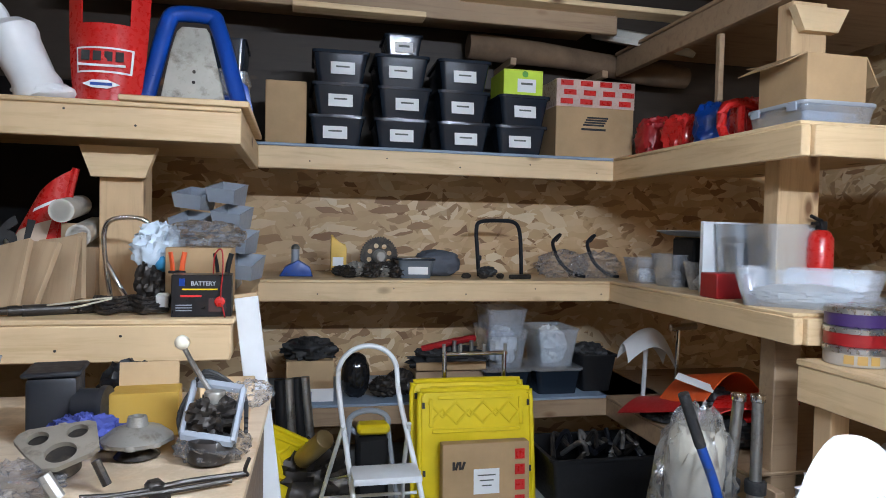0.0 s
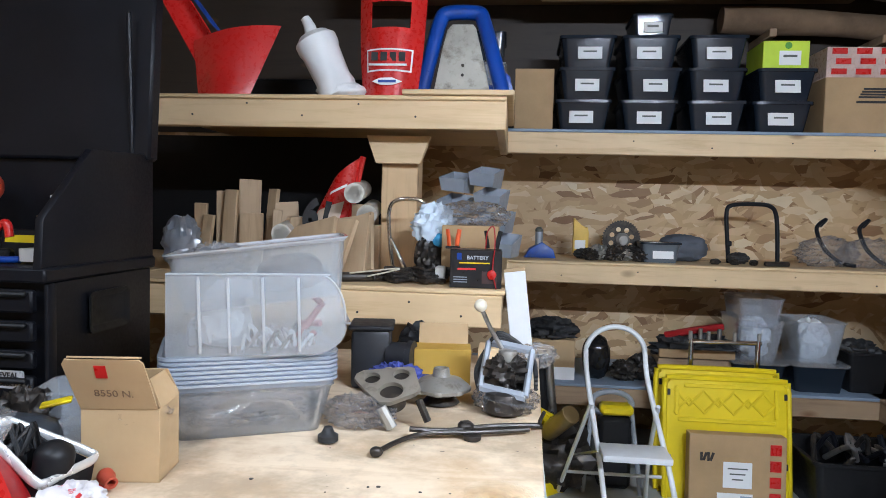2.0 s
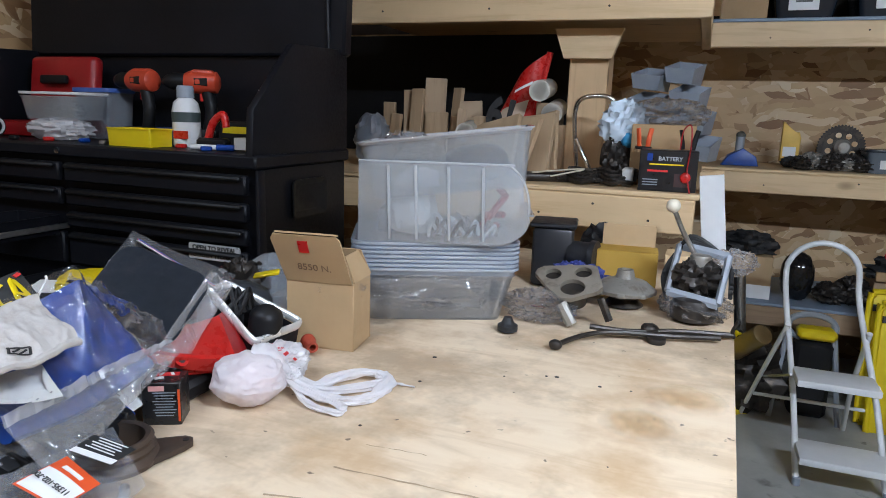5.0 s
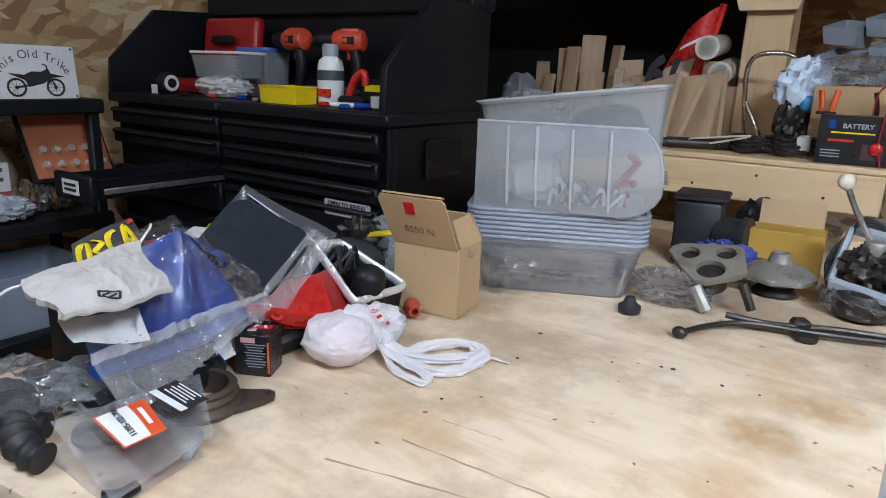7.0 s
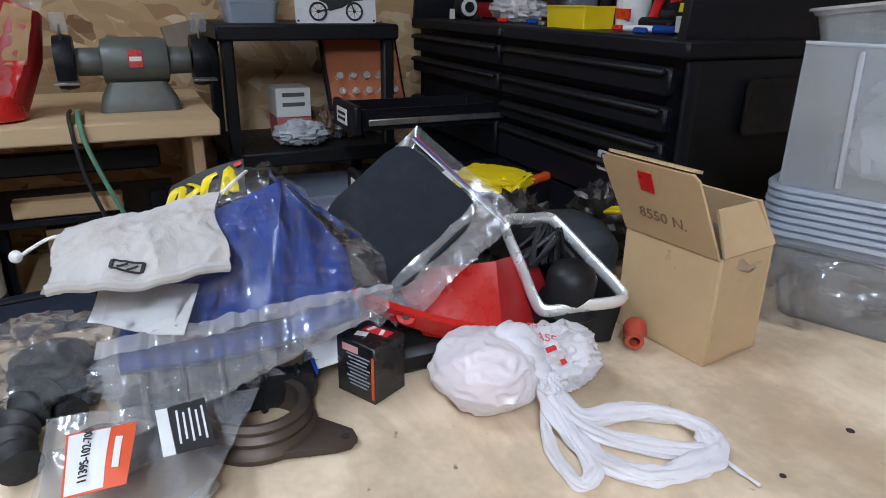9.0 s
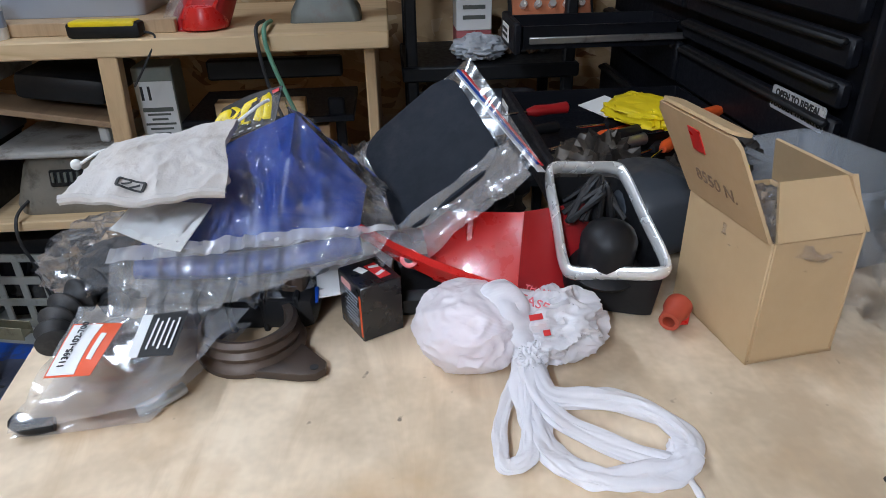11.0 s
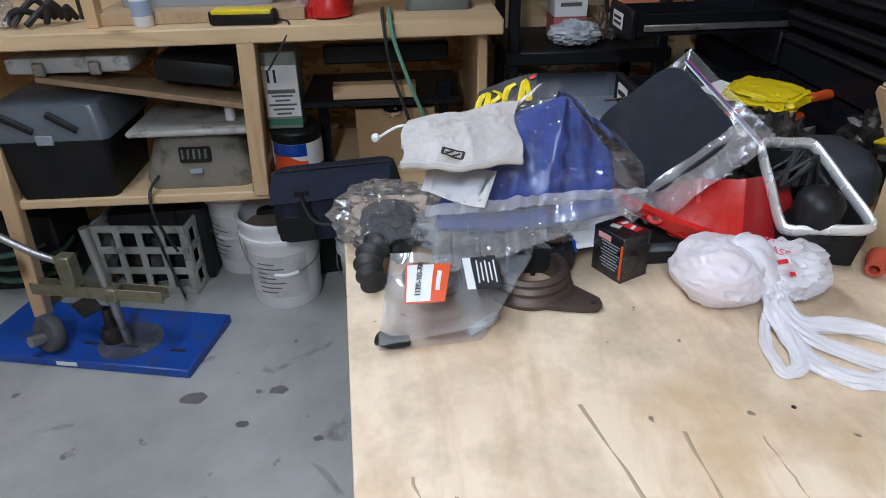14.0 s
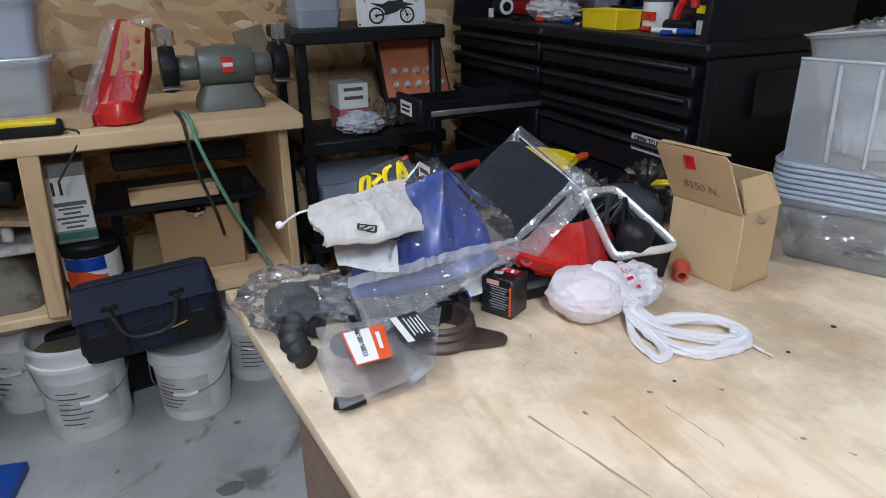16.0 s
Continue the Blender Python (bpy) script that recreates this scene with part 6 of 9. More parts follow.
t = thing("black_linkage", pose(-1.765, -0.32, G), "tangled black metal linkage parts", "metal parts")
for i in range(6):
    part("arm", tube([(0.05 * math.sin(i), -0.12 + 0.04 * i, 0.01), (0.03 * math.cos(2 * i), -0.06 + 0.03 * i, 0.05 + 0.02 * (i % 2)), (-0.05, 0.02 * i - 0.02, 0.012)], 0.009, seg=8), BLACK_RUBBER, t)
solid("parts_bag", lump((0.12, 0.14, 0.08), rough=0.4, seed=31), BAG_CLEAR, pose(-1.755, -0.48, G), "crumpled clear bag of bolts", "bag")
t = thing("extension_cord", NZ, "green extension cord hanging over the bench edge", "cord")
part("cord", tube([(-1.80, 0.66, G + 0.01), (-1.645, 0.665, G + 0.012), (-1.62, 0.68, 0.90), (-1.625, 0.75, 0.70), (-1.635, 0.86, 0.46), (-1.64, 0.90, 0.40)], 0.006, seg=8), plain("green cord", (0.14, 0.33, 0.22), 0.5), t)
part("cord", tube([(-1.81, 0.64, G + 0.01), (-1.64, 0.645, G + 0.01), (-1.625, 0.66, 0.85), (-1.645, 0.70, 0.70), (-1.725, 0.72, 0.6)], 0.005, seg=8), BLACK_RUBBER, t)

# under the grinder bench
S = 0.4555
t = thing("storage_tote", pose(-1.855, -0.38, S), "black tote with cloudy grey lid", "tote")
part("tote", tub(0.36, 0.34, 0.20, 0.32, 0.30, 0.03, 0.004, 0.01), BLACK_PLASTIC, t)
part("lid", loft([[Vector((x, y, z)) for x, y in rounded(w, d, 0.03)] for w, d, z in ((0.39, 0.37, 0.20), (0.39, 0.37, 0.215), (0.34, 0.32, 0.30), (0.32, 0.30, 0.305))]), plain("smoky lid", (0.10, 0.12, 0.14), 0.35), t)
part("latch", bx((0.01, 0.05, 0.03), (0.198, 0, 0.205), bev=0.003), GREY_PLASTIC, t)
for i in range(2):
    part("rib", tube([(0.185, -0.12 + 0.14 * i, 0.28), (0.19, -0.03 + 0.13 * i, 0.23)], 0.011, seg=8), BLACK_PLASTIC, t)
t = thing("tile_saw", pose(-1.875, 0.02, S), "dusty beige wet saw with white table", "saw")
part("body", loft([[Vector((x, y, z)) for x, y in rounded(w, d, 0.05)] for w, d, z in ((0.28, 0.34, 0), (0.29, 0.35, 0.03), (0.24, 0.28, 0.14), (0.22, 0.24, 0.17))]), plain("dusty beige", (0.22, 0.20, 0.165), 0.8, dirt=(0.1, 0.09, 0.07)), t)
part("table", bx((0.32, 0.38, 0.02), (0, 0, 0.19), bev=0.006), plain("dusty white", (0.45, 0.44, 0.41), 0.7, dirt=(0.2, 0.18, 0.15)), t)
part("vent", bx((0.01, 0.10, 0.05), (0.132, 0, 0.11), (0, -12, 0), 0.004), BLACK_PLASTIC, t)
for i in range(5):
    part("vent_slot", bx((0.008, 0.008, 0.03), (0.14, -0.036 + 0.018 * i, 0.115), (0, -12, 0), 0.001), GREY_PAINT, t)
part("switch", bx((0.012, 0.04, 0.016), (0.148, 0, 0.06), bev=0.003), GREY_PLASTIC, t)
part("fence_knob", bx((0.03, 0.03, 0.05), (0.08, 0.12, 0.225), bev=0.006), WHITE_PLASTIC, t)
part("cord", tube([(0.12, -0.12, 0.05), (0.2, -0.14, 0.02), (0.235, -0.13, -0.06), (0.2, -0.1, -0.2)], 0.005, seg=6), BLACK_RUBBER, t)
solid("plank", bx((0.14, 0.62, 0.018), (0, 0, 0.009), bev=0.002), OLD_WOOD, pose(-1.785, -0.08, 0.765, -10, 0, 0), "sagging brown plank between the bench posts", "board")
t = thing("tool_case", pose(-1.855, -0.28, 0.865), "flat grey tool case with two metal latches", "case")
part("case", bx((0.28, 0.36, 0.05), (0, 0, 0.0), bev=0.015, seg=2), plain("dirty light grey", (0.42, 0.42, 0.40), 0.5, dirt=(0.15, 0.14, 0.12)), t)
for s in (-0.08, 0.08):
    part("latch", bx((0.016, 0.035, 0.04), (0.145, s, -0.008), bev=0.005), STEEL, t)
solid("black_case", bx((0.30, 0.24, 0.075), (0, 0, 0.0375), bev=0.02, seg=2), BLACK_PLASTIC, pose(-1.875, 0.07, 0.79, -8, 0, 0), "black moulded case under the bench", "case")
t = thing("adhesive_box", pose(-1.825, 0.315, S + 0.175), "white labelled carton standing on a can", "box")
part("carton", bx((0.11, 0.11, 0.24), (0, 0, 0.12), bev=0.003), plain("grey green card", (0.25, 0.27, 0.24), 0.7), t)
lb = part("label", bx((0.003, 0.105, 0.16), (0.0565, 0.0, 0.12), bev=0), PAPER, t)
words("1", 0.055, lb, Matrix.Translation((0.0585, -0.035, 0.165)) @ EAST, INK, bold=0.001)
words("1", 0.055, lb, Matrix.Translation((0.0585, -0.015, 0.165)) @ EAST, INK, bold=0.001)
for i in range(6):
    part("print_line", bx((0.001, 0.085 - 0.02 * (i % 3), 0.006 if i else 0.012), (0.0585, 0.0, 0.12 - 0.014 * i), bev=0), GREY_PAINT, lb)
part("green_band", bx((0.003, 0.108, 0.02), (0.0565, 0, 0.022), bev=0), plain("green band", (0.05, 0.2, 0.12), 0.6), t)
t = thing("paint_can", pose(-1.805, 0.335, S), "dark can with orange and blue label", "can")
part("can", lathe([(0.078, 0), (0.082, 0.004), (0.08, 0.16), (0.084, 0.165), (0.08, 0.172)]), BLACK_PLASTIC, t)
part("label", lathe([(0.0812, 0.015), (0.0814, 0.08), (0.0812, 0.135)]), PAPER, t)
part("blue_panel", sheet(lambda u, v: (0.0825 * math.cos(-1.0 + 1.5 * u), 0.0825 * math.sin(-1.0 + 1.5 * u), 0.095 + 0.04 * v), 10, 2, 0.001), BLUE, t)
part("orange_panel", sheet(lambda u, v: (0.0825 * math.cos(-1.0 + 1.5 * u), 0.0825 * math.sin(-1.0 + 1.5 * u), 0.03 + 0.06 * v + 0.012 * math.sin(5 * u)), 10, 2, 0.001), ORANGE_INK, t)
t = thing("cardboard_box", pose(-1.925, 0.66, S), "closed brown cardboard box with clear tape", "box")
part("carton", bx((0.2, 0.26, 0.21), (0, 0, 0.105), bev=0.003), CARD, t)
part("tape", bx((0.19, 0.05, 0.001), (0.006, 0, 0.2105), bev=0), CARD_PALE, t)
t = thing("router_table", pose(-1.945, 0.62, 0.70), "dark metal fixture with a pine rail", "tool")
part("plate", bx((0.34, 0.5, 0.02), (0, 0, 0), bev=0.003), BLACK_STEEL, t)
part("rail", bx((0.05, 0.26, 0.045), (0.14, -0.02, 0.035), bev=0.003), PINE_Y, t)
part("leg", bx((0.03, 0.03, 0.24), (0.05, -0.2, -0.125), bev=0.003), BLACK_STEEL, t)
part("leg", bx((0.03, 0.03, 0.24), (0.05, 0.2, -0.125), bev=0.003), BLACK_STEEL, t)
part("bar", bx((0.04, 0.4, 0.06), (0.05, 0.02, 0.13), bev=0.006), BLACK_PLASTIC, t)
part("bracket", bx((0.02, 0.05, 0.06), (0.15, 0.2, 0.03), bev=0.006), BLACK_STEEL, t)
part("clamp", lump((0.05, 0.06, 0.04), (0.12, 0.03, -0.06), rough=0.3, flat=False, nu=16, nv=10), CHROME, t)
for i in range(3):
    solid("dark_bin", bx((0.26, 0.34, 0.30), (0, 0, 0.15), bev=0.02, seg=2), BLACK_PLASTIC, pose(-2.025, -0.75 + 0.52 * i, 0.0, 0, 0, 4 * i), "black plastic bin on the floor under the bench", "bin", "bins under the bench")

# milk crate
t = thing("milk_crate", pose(-1.98, -0.25, 0.0, 0, 0, -6), "dirty white plastic crate with square openings", "crate")
CR = plain("dirty crate white", (0.40, 0.41, 0.37), 0.55, dirt=(0.15, 0.14, 0.11))
for s in range(4):
    L = 0.34 if s % 2 == 0 else 0.30
    off = 0.15 if s % 2 == 0 else 0.17
    m = pose(0, 0, 0, 0, 0, 90 * s) @ Matrix.Translation((off, 0, 0))
    for i in range(5):
        part("bar", bx((0.008, 0.024, 0.28), (0, -L / 2 + 0.012 + (L - 0.024) / 4 * i, 0.14), bev=0.002), CR, t, "", m)
    for j in range(4):
        part("bar", bx((0.01, L, 0.028), (0, 0, 0.014 + 0.084 * j), bev=0.002), CR, t, "", m)
part("crate_floor", bx((0.29, 0.33, 0.01), (0, 0, 0.008), bev=0.002), CR, t)
part("cable", tube([(0.05, -0.1, 0.05), (0.1, 0.0, 0.2), (0.16, 0.06, 0.28), (0.18, 0.1, 0.15), (0.2, 0.14, 0.02)], 0.005, seg=6), BLACK_RUBBER, t)
part("liner", lump((0.24, 0.28, 0.2), (0, 0, 0.016), rough=0.3), BLACK_RUBBER, t)


def bucket(x, y, r, h, label, full=False):
    t = thing("plastic_bucket", pose(x, y, 0, 0, 0, random.uniform(-20, 20)), label, "bucket", "white buckets")
    part("pail", lathe([(0.0, 0.004), (r * 0.86, 0.0), (r * 0.88, 0.006), (r * 0.97, h * 0.78), (r * 1.05, h * 0.785), (r * 1.05, h * 0.83), (r * 0.99, h * 0.835), (r, h * 0.96), (r * 1.06, h * 0.965), (r * 1.06, h), (r * 0.96, h), (r * 0.84, 0.012), (0.0, 0.010)], seg=36), WHITE_PLASTIC, t)
    lab = part("label", sheet(lambda u, v: ((r * (0.893 + 0.055 * v) + 0.0015) * math.cos(-1.1 + 1.7 * u), (r * (0.893 + 0.055 * v) + 0.0015) * math.sin(-1.1 + 1.7 * u), h * (0.15 + 0.5 * v)), 16, 4, 0.0006), plain("worn bucket label", (0.6, 0.6, 0.58), 0.6, dirt=(0.4, 0.39, 0.37)), t)
    for i in range(7):
        part("print_line", sheet(lambda u, v, i=i: ((r * 0.945 + 0.001) * math.cos(-0.8 + (0.5 + 0.12 * (i % 3)) * u), (r * 0.945 + 0.001) * math.sin(-0.8 + (0.5 + 0.12 * (i % 3)) * u), h * (0.22 + 0.055 * i + 0.012 * v)), 8, 1, 0.001), GREY_PAINT, lab)
    part("bail", tube([(0.0, -r * 1.05, h * 0.8), (r * 0.75, -r * 0.8, h * 0.55), (r * 1.08, 0.0, h * 0.46), (r * 0.75, r * 0.8, h * 0.55), (0.0, r * 1.05, h * 0.8)], 0.0025, seg=6), STEEL, t)
    part("grip", tube([(r * 1.04, -r * 0.3, h * 0.47), (r * 1.09, 0, h * 0.458), (r * 1.04, r * 0.3, h * 0.47)], 0.007, seg=8), WHITE_PLASTIC, t)
    if full:
        part("fill", cyl(r * 0.93, 0.01, (0, 0, h * 0.8), seg=30), plain("sawdust", (0.25, 0.2, 0.14), 0.9, relief=0.6), t)
    return t


bucket(-1.80, 0.235, 0.135, 0.335, "white plastic bucket with worn printed label", True)
bucket(-1.755, 0.56, 0.125, 0.26, "white plastic bucket with bail handle")
bucket(-2.05, 0.05, 0.13, 0.37, "white plastic bucket pushed under the bench")
bucket(-1.90, 0.80, 0.13, 0.30, "white plastic bucket behind the others")
t = thing("tool_bag", pose(-1.68, 0.47, 0.335, 4, 6, 0), "navy canvas tool bag with black straps on buckets", "bag")
part("bag", loft([[Vector((x + 0.006 * ridged((x * 5, y * 5, z * 4), 3), y + 0.008 * ridged((x * 4, y * 4, z * 6 + 1), 3), z)) for x, y in rounded(w, d, r, 6)] for w, d, r, z in ((0.17, 0.38, 0.03, 0), (0.19, 0.40, 0.04, 0.03), (0.20, 0.40, 0.05, 0.10), (0.17, 0.39, 0.05, 0.16), (0.10, 0.38, 0.04, 0.20), (0.06, 0.37, 0.03, 0.205))]), NAVY, t)
for s in (-0.09, 0.09):
    part("strap", bx((0.008, 0.045, 0.17), (0.099, s, 0.10), (0, -4, 0), 0.003), BLACK_PLASTIC, t)
part("handle", tube([(0.098, -0.09, 0.17), (0.13, -0.06, 0.10), (0.135, 0.0, 0.085), (0.13, 0.06, 0.10), (0.098, 0.09, 0.17)], 0.011, seg=8, flat=0.5), BLACK_PLASTIC, t)
part("zip", tube([(0.0, -0.18, 0.207), (0.005, 0, 0.21), (0.0, 0.18, 0.207)], 0.004, seg=6), BLACK_RUBBER, t)
part("piping", tube([(0.104, 0.02, 0.075), (0.108, 0.06, 0.07), (0.106, 0.10, 0.078)], 0.003, seg=6), plain("gold piping", (0.55, 0.33, 0.06), 0.6), t)
part("pocket", bx((0.012, 0.12, 0.08), (0.10, 0.01, 0.06), bev=0.004), NAVY, t)
for s in (-0.145, 0.145):
    part("pocket", bx((0.014, 0.08, 0.09), (0.10, s, 0.06), (0, -3, 0), 0.006), BLACK_PLASTIC, t)
part("top_flap", quad_sheet([(0.105, -0.19, 0.15), (0.105, 0.19, 0.15), (0.03, 0.18, 0.212), (0.03, -0.18, 0.212)], 40, 10, 0.004, 0.008, 12, 1, 0.01), NAVY, t)

# blue plate with lever press
t = thing("lever_press", pose(-1.55, -0.32, 0.0, 0, 0, -12), "bead breaker press on a blue painted plate", "press")
part("plate", bx((0.30, 0.76, 0.032), (0, -0.02, 0.016), bev=0.004), BLUE_PAINT, t)
part("sticker", bx((0.002, 0.07, 0.014), (0.151, -0.05, 0.018), bev=0), PAPER, t)
for y in (-0.02, 0.12, 0.28):
    part("slot", bx((0.012, 0.05, 0.001), (0.06, y, 0.0325), bev=0), INK, t)
part("wear_mark", cyl(0.10, 0.0008, (0.03, 0.10, 0.032), seg=40), plain("worn blue", (0.07, 0.08, 0.12), 0.5, dirt=(0.15, 0.14, 0.13)), t)
KH = plain("olive zinc", (0.27, 0.25, 0.17), 0.45, 0.6, 0.25, dirt=(0.15, 0.12, 0.08))
part("post", cyl(0.014, 0.43, (0.04, 0.10, 0.03), (2, 3, 0), seg=18), STEEL, t)
part("arm", bx((0.035, 0.44, 0.006), (0.05, 0.06, 0.225), bev=0.001), KH, t)
part("arm", bx((0.004, 0.44, 0.04), (0.068, 0.06, 0.235), bev=0.001), KH, t)
part("arm", bx((0.004, 0.44, 0.04), (0.032, 0.06, 0.235), bev=0.001), KH, t)
part("clamp", bx((0.05, 0.045, 0.05), (0.05, 0.11, 0.23), bev=0.004), KH, t)
part("bracket", bx((0.045, 0.05, 0.11), (0.05, -0.02, 0.30), bev=0.004), KH, t)
part("handle", tube([(0.05, 0.0, 0.33), (0.06, -0.08, 0.35), (0.08, -0.2, 0.43), (0.10, -0.36, 0.55)], 0.012, seg=12), STEEL, t)
part("spring", tube([(0.05 + 0.011 * math.cos(i), -0.055 + 0.011 * math.sin(i), 0.25 + 0.0035 * i) for i in range(24)], 0.0022, seg=5, n=2), DARK_IRON, t)
part("foot", lathe([(0.035, 0), (0.04, 0.02), (0.032, 0.045), (0.018, 0.05), (0.014, 0.12)], (0.03, 0.045, 0.033)), DARK_IRON, t)
part("blade", bx((0.008, 0.09, 0.06), (0.05, 0.0, 0.17), (30, 0, 0), 0.002), DARK_IRON, t)
part("wheel", lathe([(0.012, -0.018), (0.055, -0.02), (0.062, -0.01), (0.062, 0.01), (0.055, 0.02), (0.012, 0.018)], (0.10, -0.12, 0.093), (78, 0, 70), 28), plain("grey rubber", (0.07, 0.07, 0.075), 0.7), t)
part("hub", cyl(0.018, 0.044, (0.12, -0.126, 0.09), (78, 0, 70), seg=18), STEEL, t)
solid("garden_hose", tube([(0.10 * math.cos(i * 0.6) * (1 + 0.02 * i), 0.14 * math.sin(i * 0.6), 0.02 + 0.006 * i) for i in range(34)], 0.011, seg=8, n=3), plain("dull green hose", (0.04, 0.09, 0.06), 0.5), pose(-1.95, -0.72, 0.0), "coiled dark green garden hose", "hose")
solid("leaning_sheet", bx((0.02, 0.22, 0.36), (0, 0, 0.18), bev=0.003), WHITE_PAINT, pose(-1.72, -0.78, 0.38, 0, -8, 0), "white panel leaning by the bench post", "panel")

# black shelf unit beside the chest
t = thing("shelf_unit", NZ, "black plastic shelf unit with three decks", "shelf unit")
for z in (0.07, 0.44, 0.80, 1.165):
    part("deck", bx((0.40, 0.54, 0.045), (-2.05, 1.29, z), bev=0.006), BLACK_PLASTIC, t)
for x in (-1.88, -2.22):
    for y in (1.05, 1.53):
        part("leg", bx((0.035, 0.035, 1.17), (x, y, 0.585), bev=0.006), BLACK_PLASTIC, t)
sgn = thing("tin_sign", pose(-1.875, 1.372, 1.1885, 0, -6, 0), "white metal sign with motorcycle and arched lettering", "sign")
part("plate", prism(rounded(0.245, 0.155, 0.006), 0.002, (0, 0, 0.0785), (90, 0, 90)), plain("white enamel", (0.78, 0.79, 0.80), 0.3, var=0.04), sgn)
for y, z in ((-0.115, 0.008), (0.115, 0.008), (-0.115, 0.148), (0.115, 0.148)):
    part("rivet", cyl(0.0035, 0.001, (0.002, y, z), (0, 90, 0), seg=10), INK, sgn)
for i, ch in enumerate("This Old Trike"):
    a = math.radians(62 - 124 * i / 13)
    if ch != " ":
        words(ch, 0.034, sgn, Matrix.Translation((0.0026, -0.108 * math.sin(a) * 1.0, 0.045 + 0.085 * math.cos(a))) @ EAST @ pose(0, 0, 0, 0, 0, math.degrees(a) * 0.55), GREY_PAINT)
for y in (-0.055, 0.055):
    part("bike_wheel", tube([(0.0028, y + 0.024 * math.cos(i * 0.4488), 0.034 + 0.024 * math.sin(i * 0.4488)) for i in range(14)], 0.0032, True, 6, n=2), INK, sgn)
    part("bike_hub", cyl(0.005, 0.001, (0.0022, y, 0.034), (0, 90, 0), seg=10), INK, sgn)
    for k in range(4):
        part("bike_spoke", bx((0.0006, 0.044, 0.0008), (0.0026, y, 0.034), (45 * k, 0, 0), 0), INK, sgn)
part("bike_body", prism([(-0.075, 0.075), (-0.03, 0.07), (-0.01, 0.08), (0.02, 0.08), (0.04, 0.09), (0.045, 0.075), (0.085, 0.066), (0.05, 0.062), (0.02, 0.045), (-0.02, 0.035), (-0.03, 0.055)], 0.001, (0.0022, 0, 0), (90, 0, 90)), INK, sgn)
part("bike_fork", tube([(0.003, 0.035, 0.085), (0.003, 0.055, 0.034)], 0.0022, seg=6, smooth=False), INK, sgn)
part("bike_swingarm", tube([(0.003, -0.01, 0.042), (0.003, -0.055, 0.034)], 0.0028, seg=6, smooth=False), INK, sgn)
part("bike_bars", tube([(0.003, 0.025, 0.102), (0.003, 0.036, 0.098), (0.003, 0.036, 0.085)], 0.002, seg=6, smooth=False), INK, sgn)
for i in range(3):
    t = thing("food_tub", pose(-2.02, 1.14, 1.188 + 0.05 * i), "nested clear plastic tubs with bluish lids", "tub", "tubs on the shelf unit")
    part("tub", tub(0.17, 0.16, 0.06, 0.15, 0.14, 0.02, 0.002, 0.004), BLUE_TOTE, t)
    if i == 2:
        for k in range(4):
            part("lid", prism(rounded(0.18, 0.17, 0.025), 0.008, (0, 0, 0.06 + 0.011 * k), bev=0.002), BLUE_TOTE, t)
t = thing("instruction_boxes", pose(-2.03, 1.25, 0.8235), "stack of white and red printed boxes", "box")
part("box", bx((0.12, 0.11, 0.08), (0, 0, 0.04), bev=0.002), plain("faded red card", (0.45, 0.12, 0.12), 0.6), t)
part("box", bx((0.12, 0.11, 0.09), (0, 0, 0.126), bev=0.002), PAPER, t)
for k in range(2):
    part("label_bar", bx((0.001, 0.07, 0.012), (0.0606, 0, 0.15 - 0.03 * k), bev=0), GREY_PAINT, t)
solid("parts_bag", lump((0.14, 0.15, 0.07), rough=0.35, seed=41), plain("pale bag", (0.55, 0.57, 0.6), 0.35), pose(-1.94, 1.26, 0.8235), "pale plastic bag on the shelf", "bag")
t = thing("socket_tray", pose(-1.97, 1.48, 1.035, 0, 64, 0), "orange foam tray of chrome sockets", "tray")
part("tray", bx((0.24, 0.26, 0.02), (0, 0, 0), bev=0.004), BLACK_PLASTIC, t)
part("foam", bx((0.22, 0.24, 0.01), (0, 0, 0.012), bev=0.002), plain("rust foam", (0.5, 0.16, 0.07), 0.7), t)
for i in range(10):
    part("socket", cyl(0.011, 0.022, (-0.03 - 0.05 * (i // 5) + 0.1, -0.088 + 0.044 * (i % 5), 0.014), seg=12), RIM, t)
for i in range(4):
    solid("hanging_part", lump((0.06, 0.05, 0.10), rough=0.4, seed=50 + i), (plain("brown part", (0.2, 0.12, 0.07), 0.6), STEEL)[i % 2], pose(-2.0, 1.36 + 0.04 * i, 0.8235 + 0.05 * (i % 2) * 0), "brown metal part standing on the shelf", "metal part", "parts on the shelf unit")
solid("clear_tub", tub(0.3, 0.4, 0.2, 0.26, 0.36, 0.03, 0.003, 0.008), BLUE_TOTE, pose(-2.03, 1.28, 0.463), "cloudy blue tote on the lower deck", "tote")
solid("leaning_tin", bx((0.012, 0.11, 0.10), (0, 0, 0.05), bev=0.002), plain("old tin", (0.22, 0.17, 0.12), 0.5, 0.5), pose(-2.25, 0.98, 1.08, 14, -14, 0), "old brown tin plate hung on the wall", "plate")
solid("blue_plaque", prism(rounded(0.18, 0.16, 0.02), 0.004, rot=(90, 0, 90)), BLUE_PAINT, pose(-2.345, 0.72, 1.42), "blue sign plate on the strand board wall", "sign")
